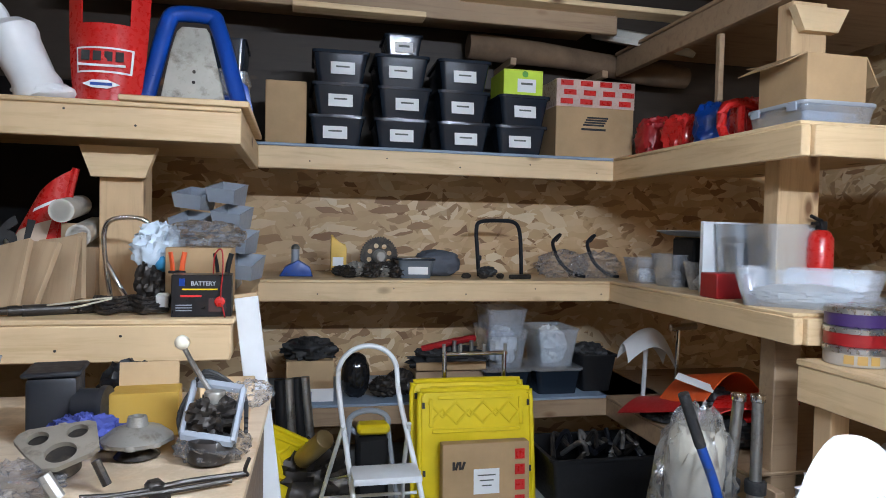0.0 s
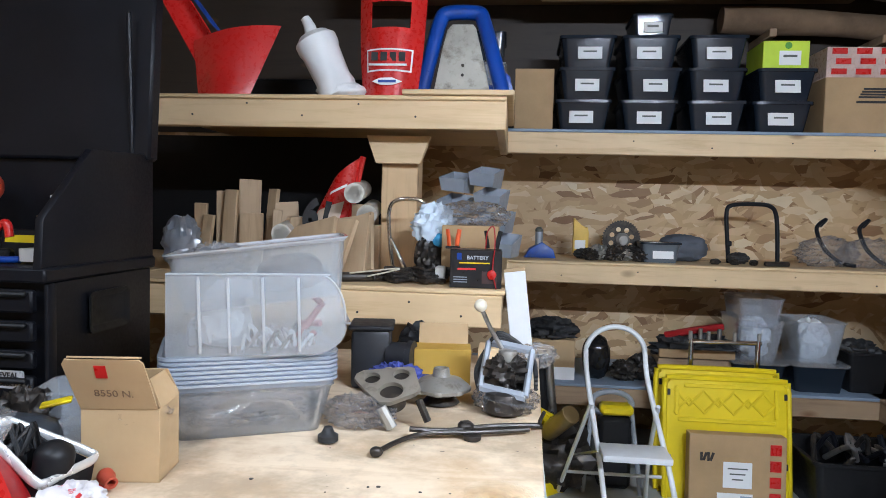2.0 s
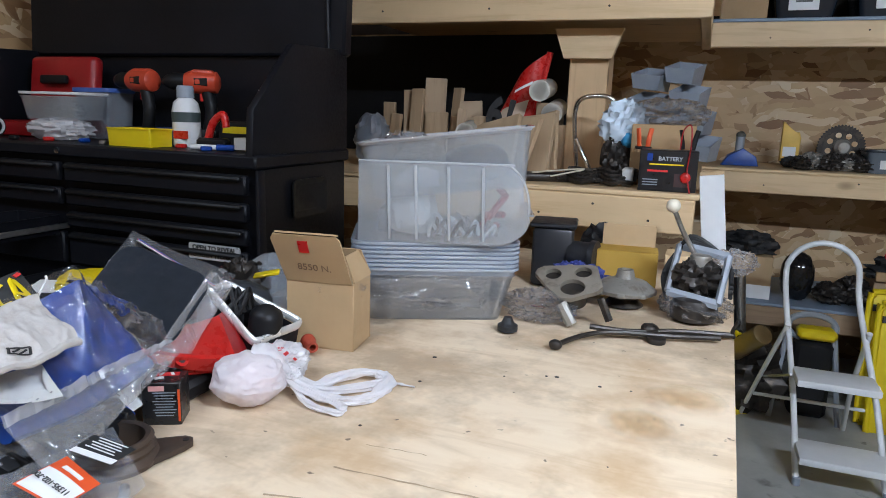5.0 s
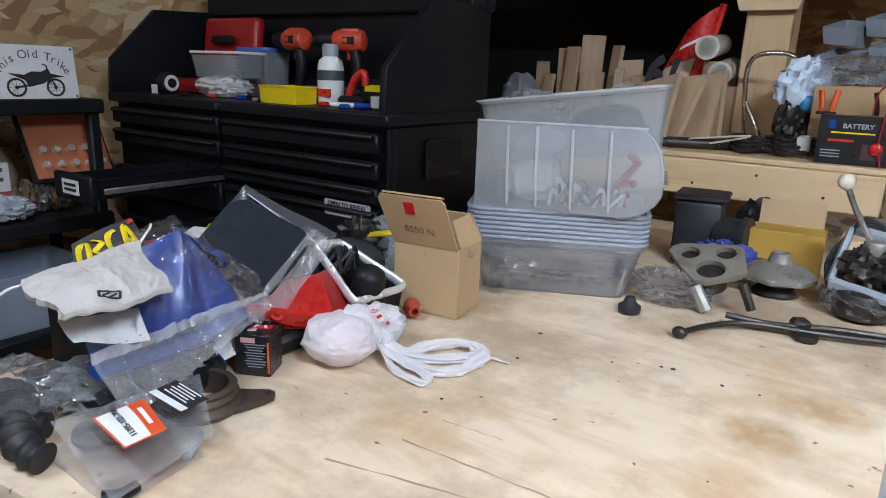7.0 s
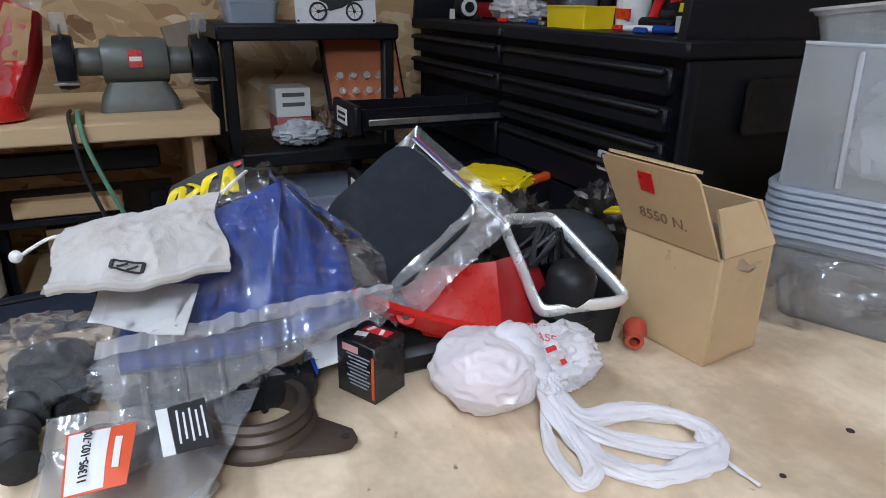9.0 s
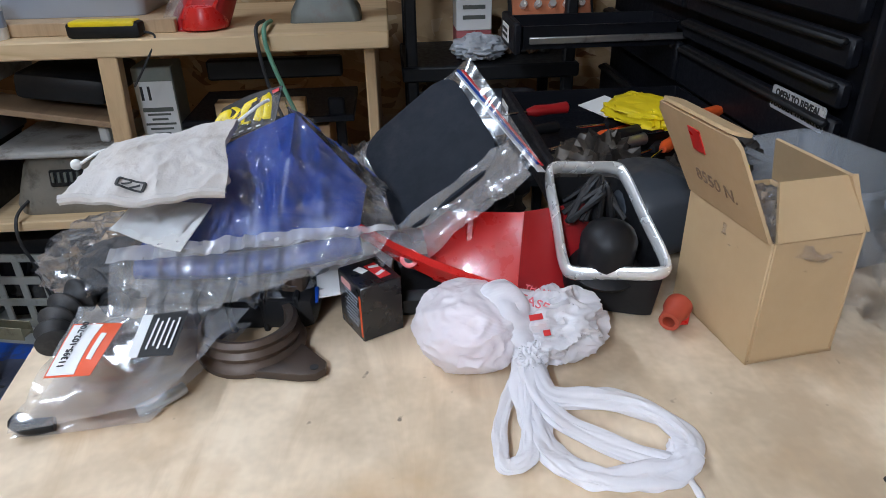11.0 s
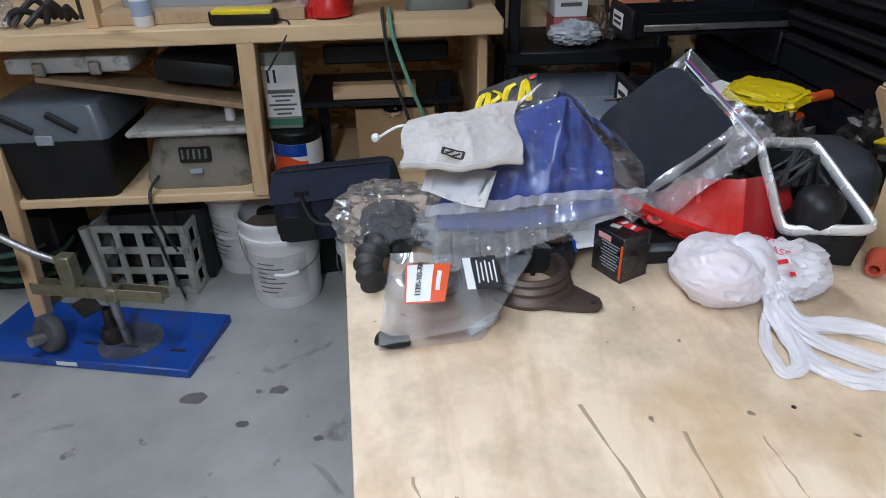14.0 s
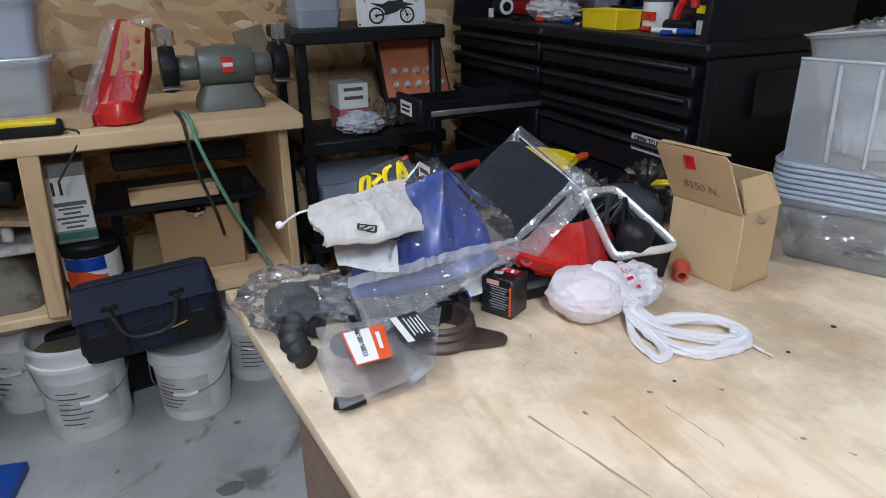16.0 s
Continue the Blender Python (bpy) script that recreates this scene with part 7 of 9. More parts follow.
# ---- upper back shelf: labelled shoe boxes ----
def shoe_box(m, label, fill):
    t = thing("storage_box", m, label, "storage box", "labelled smoked storage boxes")
    part("tub", tub(0.285, 0.40, 0.155, 0.235, 0.35, 0.03, 0.003, 0.004), SMOKE, t)
    part("lid", loft([[Vector((x, y, z)) for x, y in rounded(w, d, 0.03)] for w, d, z in ((0.305, 0.42, 0.150), (0.305, 0.42, 0.166), (0.28, 0.395, 0.170), (0.27, 0.385, 0.164))]), SMOKE, t)
    part("contents", lump((0.20, 0.30, 0.11), (0, 0, 0.005), rough=0.25, seed=fill), (GREY_PLASTIC, BLACK_PLASTIC, PAPER, STEEL)[int(fill) % 4], t)
    return t


def card(t, dx=0.0, w=0.128, h=0.082, z=0.082, y=-0.196):
    c = part("card", bx((w, 0.002, h), (dx, y, z), (-9, 0, 0), 0), PAPER, t, "white index card label")
    part("handwriting", bx((w * 0.55, 0.001, 0.009), (dx, y - 0.0014, z), (-9, 0, 0), 0), GREY_PAINT, c)


cols = (0.653, 0.995, 1.338, 1.685)
for c, x in enumerate(cols):
    for r in range(3):
        if c == 3 and r == 2:
            continue
        b = shoe_box(pose(x + 0.006 * ((r * 7 + c) % 3 - 1), 4.17, 1.8095 + 0.1705 * r, 0, 0, (c * 5 + r * 3) % 5 - 2), "smoked plastic storage box with index card label", c * 3 + r)
        card(b, 0.01 * ((c + r) % 3 - 1))
t = thing("storage_box", pose(1.0, 4.17, 1.8095 + 0.512), "small smoked plastic box with paper label", "storage box")
part("tub", tub(0.20, 0.28, 0.115, 0.17, 0.25, 0.02, 0.003, 0.004), SMOKE, t)
part("lid", prism(rounded(0.215, 0.295, 0.025), 0.014, (0, 0, 0.112), bev=0.004), SMOKE, t)
part("card", bx((0.10, 0.002, 0.07), (0, -0.138, 0.06), (-7, 0, 0), 0), PAPER, t)
part("handwriting", bx((0.06, 0.001, 0.012), (0, -0.1395, 0.06), (-7, 0, 0), 0), GREY_PAINT, t)
t = thing("storage_box", pose(1.69, 4.15, 1.8095 + 0.342), "lime green carton with paper label", "box")
part("box", bx((0.235, 0.26, 0.15), (0, 0, 0.075), bev=0.003), LIME, t)
part("card", bx((0.11, 0.002, 0.075), (0.02, -0.131, 0.06), bev=0), PAPER, t)
part("handwriting", bx((0.07, 0.001, 0.012), (0.02, -0.1325, 0.07), bev=0), GREY_PAINT, t)
part("logo", cyl(0.018, 0.001, (0.01, -0.1305, 0.125), (90, 0, 0), seg=16), plain("green ink", (0.1, 0.35, 0.05), 0.6), t)
t = thing("cardboard_box", pose(2.11, 4.14, 1.8095), "brown carton taped with red printed tape", "box")
part("carton", bx((0.48, 0.36, 0.44), (0, 0, 0.22), bev=0.004), CARD, t)
tp = part("tape", bx((0.484, 0.364, 0.155), (0, 0, 0.368), bev=0.002), plain("tape film", (0.58, 0.42, 0.36), 0.3), t, "pale tape with red printed blocks")
for i in range(4):
    for j in range(3):
        part("print_block", bx((0.075, 0.002, 0.03), (-0.18 + 0.12 * i + 0.02 * (j % 2), -0.1835, 0.32 + 0.052 * j), bev=0), RED, tp)
for i in range(4):
    part("logo_bar", bx((0.13, 0.002, 0.010), (-0.01 + 0.008 * i, -0.181, 0.19 + 0.014 * i), bev=0), INK, t)
part("logo_bar", bx((0.15, 0.002, 0.012), (-0.01, -0.181, 0.165), bev=0), INK, t)
t = thing("cardboard_box", pose(0.375, 4.15, 1.8095), "plain brown cardboard carton", "box")
part("carton", bx((0.21, 0.36, 0.33), (0, 0, 0.165), bev=0.004), CARD, t)
t = thing("lamp_globe_ring", pose(2.56, 4.28, 2.56, 18, 6, 0), "white scalloped plastic ring lying on the roll", "ring")
part("ring", lathe([(0.22, 0), (0.32, 0.0), (0.33, 0.03), (0.30, 0.07), (0.22, 0.08), (0.16, 0.05)], seg=40), plain("ivory plastic", (0.5, 0.48, 0.42), 0.5), t)
for i in range(4):
    board("joist", (0.05, 0.6, 0.14), (-0.3 + 0.75 * i, 4.28, 2.76), OLD_WOOD, loft3)
board("plank", (0.7, 0.12, 0.03), (0.75, 3.98, 2.53), PINE_X, loft3)
board("plank", (1.4, 0.14, 0.03), (2.0, 3.95, 2.66), PINE_X, loft3)

# ---- upper left shelf ----
Z1 = 1.789
t = thing("number_plate_fairing", pose(-0.225, 2.93, Z1), "red plastic front fairing with window and white decals", "motorcycle part")


def fairing(u, v):
    w = 0.125 + 0.012 * v - 0.02 * (1 - v) ** 3
    x = (2 * u - 1) * w
    return (x, -0.06 + 0.07 * (abs(2 * u - 1) ** 2.2) + 0.05 * v, 0.45 * v)


part("shell", sheet(lambda u, v: fairing(u, v * 0.63), 24, 14, 0.005), RED, t)
part("shell", sheet(lambda u, v: fairing(u, 0.86 + v * 0.14), 24, 4, 0.005), RED, t)
part("shell", sheet(lambda u, v: fairing(u * 0.2, 0.63 + v * 0.23), 6, 6, 0.005), RED, t)
part("shell", sheet(lambda u, v: fairing(0.8 + u * 0.2, 0.63 + v * 0.23), 6, 6, 0.005), RED, t)
dc = part("decal", sheet(lambda u, v: (lambda p: (p[0], p[1] - 0.003, p[2]))(fairing(0.13 + 0.74 * u, 0.24 + 0.2 * v)), 12, 3, 0.001), PAPER, t, "white framed decal")
part("decal_field", sheet(lambda u, v: (lambda p: (p[0], p[1] - 0.0045, p[2]))(fairing(0.155 + 0.69 * u, 0.255 + 0.17 * v)), 12, 3, 0.001), RED, dc)
for i in range(4):
    part("decal_bar", bx((0.026, 0.002, 0.034), (-0.054 + 0.036 * i, -0.047 + 0.001 * i, 0.165), (-4, 0, 0), 0), INK, dc)
part("decal_bar", bx((0.15, 0.002, 0.008), (0, -0.052, 0.132), (-4, 0, 0), 0), PAPER, dc)
d2c = part("decal", prism([(-0.06, 0), (-0.03, 0.014), (0.02, 0.016), (0.06, 0.0), (0.02, -0.014), (-0.03, -0.012)], 0.001, (0, -0.062, 0.065), (90, 0, 0)), PAPER, t, "white winged decal")
part("decal_bar", bx((0.07, 0.001, 0.010), (0, -0.0635, 0.066), bev=0), BLUE, d2c)
part("rim_strip", bx((0.20, 0.006, 0.02), (0, -0.005, 0.445), bev=0.002), PAPER, t)
t = thing("racing_seat", pose(0.06, 2.98, 1.8095), "worn grey vinyl seat with blue edge", "seat")
so = [(-0.165, 0), (-0.125, 0.20), (-0.10, 0.31), (-0.07, 0.345), (0.05, 0.345), (0.075, 0.31), (0.11, 0.20), (0.165, 0)]
si = [(-0.115, 0.0), (-0.085, 0.19), (-0.068, 0.28), (-0.05, 0.30), (0.035, 0.30), (0.048, 0.28), (0.07, 0.19), (0.115, 0.0)]
part("pad", prism(si, 0.06, (0, 0.03, 0.0), (78, 0, 0), 0.01), SEAT_FOAM, t)
part("edge", tube([(x, -0.015 + 0.21 * z, z + 0.008) for x, z in so], 0.028, seg=10, n=6, flat=1.1), BLUE, t, "blue padded edge")
part("flange", prism([(0.12, 0), (0.21, 0.0), (0.19, 0.09), (0.14, 0.13)], 0.02, (0, 0.02, 0), (88, 0, 0), 0.004), BLUE, t)
for z in (0.09, 0.13):
    part("rivet", cyl(0.006, 0.004, (0.0, 0.0 + 0.2 * z - 0.03, z), (78, 0, 0), seg=10), DARK_IRON, t)
t = thing("white_tank", pose(-0.47, 2.93, Z1), "white moulded plastic bottle tank leaning over", "tank")
part("body", lathe([(0.03, 0), (0.075, 0.01), (0.08, 0.05), (0.072, 0.08), (0.078, 0.2), (0.085, 0.22), (0.085, 0.25), (0.06, 0.275)], (0.05, 0, 0.01), (0, -26, 0), 26), WHITE_PLASTIC, t)
part("neck", tube([(-0.075, 0, 0.245), (-0.085, 0, 0.29), (-0.105, 0, 0.325)], lambda q: 0.03 - 0.012 * q, seg=12), WHITE_PLASTIC, t)
part("foot", lump((0.20, 0.15, 0.075), (0.05, 0, 0), rough=0.08), WHITE_PLASTIC, t)
t = thing("rear_fender", pose(-0.90, 2.94, Z1), "large glossy red curved plastic fender", "motorcycle part")
part("fender", sheet(lambda u, v: (-0.10 + 0.21 * u + 0.11 * v * u - 0.05 * v * (1 - u), -0.05 - 0.035 * math.sin(math.pi * u) + 0.06 * v, 0.30 * v - 0.06 * v * (1 - u) ** 2), 20, 20, 0.004), RED, t)
part("fender", sheet(lambda u, v: (-0.12 - 0.20 * v + 0.09 * u * (1 - v * 0.3), 0.0 + 0.05 * math.sin(3 * u), 0.13 + 0.34 * v + 0.07 * u), 12, 16, 0.004), RED, t)
part("fender", sheet(lambda u, v: (-0.13 + 0.13 * u - 0.09 * v, 0.03, 0.40 - 0.17 * u + 0.09 * v), 10, 6, 0.004), BLUE, t, "blue plastic strip")
solid("white_trim", bx((0.80, 0.02, 0.045), (0, 0, 0.0225), bev=0.002), WHITE_PAINT, pose(-0.83, 3.18, Z1), "white painted trim strip lying on the shelf", "trim strip")
solid("dark_crate", bx((0.7, 0.4, 0.18), (0, 0, 0.09), bev=0.02, seg=2), BLACK_PLASTIC, pose(-0.75, 3.6, Z1), "black plastic crate behind the fender", "crate")
t = thing("clear_bin", pose(0.11, 3.38, 1.8095), "grey tub with smoked box and hanging bag", "bin")
part("bin", tub(0.23, 0.30, 0.20, 0.20, 0.27, 0.02, 0.003, 0.006), FROST, t)
part("box", tub(0.22, 0.28, 0.13, 0.20, 0.26, 0.02, 0.003, 0.006, z0=0.205), SMOKE, t)
part("bag", lump((0.17, 0.14, 0.19), (0.03, -0.12, 0.0), rough=0.4, seed=5), BAG_CLEAR, t)
part("blue_item", bx((0.14, 0.05, 0.09), (0.02, -0.17, 0.05), bev=0.01), BLUE, t)

# ---- middle left shelf ----
Z2 = 1.108
t = thing("battery_box", pose(0.16, 2.50, Z2, 0, 0, 2), "black printed motorcycle battery carton", "box")
part("carton", bx((0.17, 0.09, 0.125), (0, 0, 0.0625), bev=0.0015), plain("black carton", (0.010, 0.010, 0.012), 0.35), t)
part("logo", bx((0.016, 0.001, 0.022), (-0.055, -0.0456, 0.103), bev=0), BLUE, t)
words("BATTERY", 0.017, t, Matrix.Translation((0.005, -0.0458, 0.099)) @ FRONT, plain("grey print", (0.45, 0.5, 0.55), 0.5), bold=0.0004)
part("yellow_line", bx((0.10, 0.001, 0.004), (-0.005, -0.0456, 0.082), bev=0), YELLOW, t)
part("red_line", bx((0.06, 0.001, 0.006), (-0.03, -0.0456, 0.062), bev=0), RED_INK, t)
for i in range(3):
    part("print_line", bx((0.045, 0.001, 0.003), (-0.05, -0.0456, 0.035 - 0.008 * i), bev=0), GREY_PLASTIC, t)
part("picture", bx((0.05, 0.001, 0.04), (0.045, -0.0456, 0.035), bev=0), plain("dim print", (0.06, 0.03, 0.03), 0.5), t)
part("lead", tube([(0.03, -0.01, 0.127), (0.035, -0.02, 0.185), (0.055, -0.035, 0.20), (0.06, -0.05, 0.14), (0.055, -0.054, 0.06), (0.07, -0.06, -0.02), (0.055, -0.066, -0.08), (0.05, -0.07, -0.10)], 0.0022, seg=6), RED_DEEP, t, "red test lead")
part("clip", lump((0.028, 0.012, 0.03), (0.052, -0.052, 0.03), rough=0.2, flat=False, nu=14, nv=8), RED, t)
t = thing("jumper_clamp", pose(0.075, 2.56, Z2 + 0.126, 0, 0, 10), "orange-red handled battery clamp pair", "clamp")
for s in (-0.012, 0.014):
    part("handle", tube([(s, 0, 0.0), (s * 1.2, 0, 0.03), (s * 1.6, 0, 0.062)], 0.008, seg=8, flat=0.7), ORANGE, t)
part("base", bx((0.05, 0.03, 0.008), (0, 0, 0.0), bev=0.002), BLACK_PLASTIC, t)
t = thing("jumper_clamp", pose(0.21, 2.55, Z2 + 0.126, 0, 0, -14), "black handled battery clamp pair", "clamp")
for s in (-0.014, 0.016):
    part("handle", tube([(s, 0, 0.0), (s * 1.3, 0, 0.03), (s * 1.8, 0, 0.06)], 0.008, seg=8, flat=0.7), BLACK_PLASTIC, t)
t = thing("cardboard_box", pose(0.13, 2.70, Z2), "open brown carton with plastic on top", "box")
part("carton", bx((0.20, 0.16, 0.20), (0, 0, 0.10), bev=0.003), CARD, t)
part("bag", lump((0.24, 0.20, 0.09), (0, 0.03, 0.19), rough=0.35, seed=9), BAG_CLEAR, t)
t = thing("charger", pose(0.035, 2.56, Z2), "small white plastic charger box", "charger")
part("case", bx((0.035, 0.05, 0.06), (0, 0, 0.03), bev=0.006), WHITE_PLASTIC, t)
t = thing("drive_chain", pose(-0.05, 2.54, Z2), "greasy black roller chain in a heap", "chain")
for k in range(4):
    part("strand", tube([(-0.14 + 0.03 * i + 0.01 * k, 0.03 * math.sin(i * 1.7 + k) - 0.02 + 0.015 * k, 0.012 + 0.011 * k + 0.004 * math.sin(i * 2)) for i in range(9)], lambda q: 0.006 + 0.003 * abs(math.sin(130 * q)), seg=6, n=8), DARK_IRON, t)
part("cord", tube([(-0.16, -0.03, 0.02), (-0.05, -0.02, 0.05), (-0.22, -0.04, 0.03)], 0.003, seg=6), plain("cream cord", (0.6, 0.55, 0.42), 0.7), t)
t = thing("chrome_handle", pose(-0.10, 2.78, Z2), "bent chrome tube handle standing up", "handle")
part("tube", tube([(-0.07, 0.02, 0.0), (-0.085, 0.01, 0.12), (-0.09, 0, 0.24), (-0.06, -0.01, 0.285), (0.02, -0.01, 0.29), (0.055, 0, 0.26), (0.05, 0.01, 0.20)], 0.008, seg=10), CHROME, t)
part("tube", tube([(-0.085, 0.01, 0.14), (-0.04, 0.0, 0.06), (-0.01, 0.01, 0.0)], 0.008, seg=10), CHROME, t)
t = thing("paper_towel_wad", pose(-0.03, 2.70, Z2), "pale blue crumpled shop cloth on a stack", "cloth")
part("wad", lump((0.14, 0.10, 0.14), (0, 0, 0.13), (0, 20, 0), rough=0.4, freq=9, seed=15, flat=False), plain("pale blue cloth", (0.55, 0.63, 0.70), 0.8), t)
part("canister", lump((0.10, 0.10, 0.16), (0.01, 0, 0), rough=0.3, seed=16), DARK_IRON, t)
part("blue_tip", lump((0.05, 0.05, 0.05), (0.045, -0.03, 0.12), rough=0.2, flat=False, nu=16, nv=10), plain("sky blue", (0.05, 0.33, 0.6), 0.5), t)
for k in range(2):
    for i in range(4 if k else 2):
        t = thing("hanging_bin", pose(0.03 + 0.125 * k + 0.028 * i * k, 3.22 - 0.075 * i, Z2 + 0.36 - 0.095 * i if k else Z2 + 0.335 - 0.10 * i, 0, 6, -12), "grey plastic stacking parts bin", "parts bin", "grey stacked parts bins")
        part("bin", loft([[Vector(p) for p in r] for r in (
            [(-0.05, 0.09, 0), (0.05, 0.09, 0), (0.05, -0.07, 0), (-0.05, -0.07, 0)], [(-0.055, 0.09, 0.09), (0.055, 0.09, 0.09), (0.058, -0.10, 0.055), (-0.058, -0.10, 0.055)],
            [(-0.050, 0.085, 0.09), (0.050, 0.085, 0.09), (0.053, -0.095, 0.055), (-0.053, -0.095, 0.055)], [(-0.046, 0.085, 0.006), (0.046, 0.085, 0.006), (0.046, -0.066, 0.006), (-0.046, -0.066, 0.006)])]), GREY_PLASTIC, t)
solid("bin_support", bx((0.24, 0.3, 0.28), (0, 0, 0.14), bev=0.01), GREY_PLASTIC, pose(0.08, 3.36, Z2), "grey plastic crate under the parts bins", "crate")
t = thing("race_number_plate", pose(-0.585, 2.99, Z2, -4, 0, -4), "red plastic fairing with black race number", "motorcycle part")


def plate(u, v, off=0.0):
    """The leaning side panel: narrows and leans over to its top corner."""
    return ((-0.08 + 0.19 * v) * (1 - u) + (0.14 + 0.09 * v) * u, -off + 0.03 * (2 * u - 1) ** 2, 0.47 * v - 0.09 * (1 - u) * v)


part("panel", sheet(plate, 14, 14, 0.004), RED, t)
part("number_panel", sheet(lambda u, v: plate(0.08 + 0.72 * u, 0.16 + 0.46 * v, 0.006), 10, 6, 0.002), plain("cream panel", (0.62, 0.48, 0.36), 0.5), t)
words("61", 0.16, t, Matrix.Translation((0.06, -0.012, 0.21)) @ FRONT @ Matrix(((0.8, 0.35, 0, 0), (0, 1, 0, 0), (0, 0, 1, 0), (0, 0, 0, 1))), INK, bold=0.008)
part("white_bar", sheet(lambda u, v: plate(0.25 + 0.5 * u, 0.76 + 0.03 * v, 0.005), 6, 2, 0.001), PAPER, t)
part("red_edge", tube([Vector(plate(1.0, j / 6)) for j in range(7)], 0.013, seg=8), RED, t)
for i in range(4):
    t = thing("wood_offcut", pose(-0.31 - 0.05 * i + 0.02 * (i % 2), 2.80 - 0.09 * i, Z2, -14 - 5 * i, -14 + 7 * (i % 3), -30 + 9 * (i % 2)), "plywood offcut with clipped corner leaning", "board", "leaning plywood offcuts")
    w, h = 0.17 + 0.02 * i, 0.13 + 0.055 * (3 - i) * 0.6 + 0.03 * i
    part("sheet", prism([(-w / 2, 0), (w / 2, 0), (w / 2, h), (-w / 2 + 0.05, h), (-w / 2, h - 0.05)], 0.018, (0, 0, 0), (90, 0, 0), 0.001), OFFCUT, t)
for i in range(14):
    h = 0.20 + 0.20 * random.random()
    solid("wood_offcut", bx((random.uniform(0.03, 0.10), 0.02, h), (0, 0, h / 2), bev=0.002), OFFCUT, pose(-0.62 - 0.035 * i, 3.03 + 0.05 * (i % 3), Z2, random.uniform(-9, 3), random.uniform(-4, 4), random.uniform(-30, 20)), "upright pale wood offcut in a row", "board", "upright wood offcuts")
for i, (x, z) in enumerate(((-0.345, 0.31), (-0.30, 0.225), (-0.66, 0.14))):
    solid("plastic_pipe", lathe([(0.032, 0), (0.040, 0), (0.040, 0.42), (0.032, 0.42), (0.032, 0.0)], seg=24), plain("ivory pipe", (0.62, 0.58, 0.5), 0.45), pose(x, 2.86 + 0.03 * i, Z2 + z, -86, 0, 8), "cut length of ivory plastic pipe", "pipe", "plastic pipes")
    solid("pipe_rest", bx((0.07, 0.22, z - 0.042), (0, 0, (z - 0.042) / 2), bev=0.002), OFFCUT, pose(x, 3.08, Z2), "wooden block carrying the pipe", "block", "pipe rests")
for i in range(3):
    solid("iron_bar", cyl(0.011 + 0.003 * i, 0.34, seg=12), DARK_IRON, pose(-0.40 + 0.035 * i, 2.47 + 0.01 * i, Z2 + 0.016, 0, 90, 24), "dark iron bar lying on the shelf", "bar", "iron bars")
solid("grey_bag", lump((0.14, 0.12, 0.2), rough=0.2, seed=18), film_mat("cloudy bag", (0.5, 0.55, 0.62), 0.5, 0.3, 0.3, 0.4), pose(-0.98, 2.72, Z2), "cloudy plastic bag on the shelf", "bag")
board("deck", (0.6, 2.1, 0.016), (-1.36, 3.46, 1.099), PINE_X, lm)
# Added black sheet hides the lit wall, giving the shelf's shaded depth.
solid("dark_partition", bx((1.55, 0.02, 0.62), (0, 0, 0.31), bev=0.002), BLACK_PLASTIC, pose(-1.12, 3.75, Z2), "added dark sheet for the shade at the shelf's back", "panel")

# ---- middle back shelf ----
Z3 = 1.1065
t = thing("rear_sprocket", pose(0.905, 4.2, Z3, 0, 0, 8), "dirty steel chain sprocket with round holes on hub", "sprocket")
ring = []
for i in range(88):
    a = 2 * math.pi * i / 88
    r = 0.108 + (0.006 if i % 2 else -0.002)
    ring.append((r * math.cos(a), r * math.sin(a)))
bm = bmesh.new()
seg = 44
for k in range(88):
    a0, a1 = ring[k], ring[(k + 1) % 88]
    q0, q1 = [(0.084 * p[0] / math.hypot(*p), 0.084 * p[1] / math.hypot(*p)) for p in (a0, a1)]
    vs = [[bm.verts.new((p[0], y, p[1] + 0.112)) for p in (a0, a1, q1, q0)] for y in (-0.004, 0.004)]
    bm.faces.new(vs[0])
    bm.faces.new(list(reversed(vs[1])))
    for e in range(4):
        bm.faces.new((vs[0][(e + 1) % 4], vs[0][e], vs[1][e], vs[1][(e + 1) % 4]))
part("toothed_ring", bm, DARK_IRON, t)
part("disc", lathe([(0.02, -0.003), (0.0845, -0.003), (0.0845, 0.003), (0.02, 0.003)], (0, 0, 0.112), (90, 0, 0), 40), DARK_IRON, t)
for i in range(8):
    a = i * math.pi / 4 + 0.3
    part("hole", cyl(0.014, 0.001, (0.062 * math.cos(a), -0.003, 0.112 + 0.062 * math.sin(a)), (90, 0, 0), seg=14), OSB_N, t)
part("hub", lathe([(0.016, 0), (0.04, 0), (0.04, 0.03), (0.026, 0.045), (0.016, 0.045)], (0, -0.002, 0.112), (90, 0, 0), 20), ALU, t)
for i in range(9):
    solid("gearbox_part", lump((0.08 + 0.03 * (i % 3), 0.09, 0.06 + 0.02 * (i % 2)), rough=0.45, freq=9, seed=60 + i), (DARK_IRON, ALU, DARK_IRON)[i % 3], pose(0.72 + 0.045 * i, 4.05 + 0.03 * (i % 3), Z3, 0, 0, 40 * i), "greasy cast gearbox part on the shelf", "engine part", "gearbox parts")
t = thing("blue_stand", pose(0.44, 4.15, Z3), "blue painted metal bracket with knob", "bracket")
part("foot", prism([(-0.09, 0), (0.09, 0), (0.075, 0.05), (0.01, 0.09), (-0.06, 0.05)], 0.12, (0, 0.06, 0), (90, 0, 0), 0.008), BLUE_PAINT, t)
part("stem", cyl(0.022, 0.08, (-0.005, 0, 0.07), seg=14, bev=0.004), GREY_PLASTIC, t)
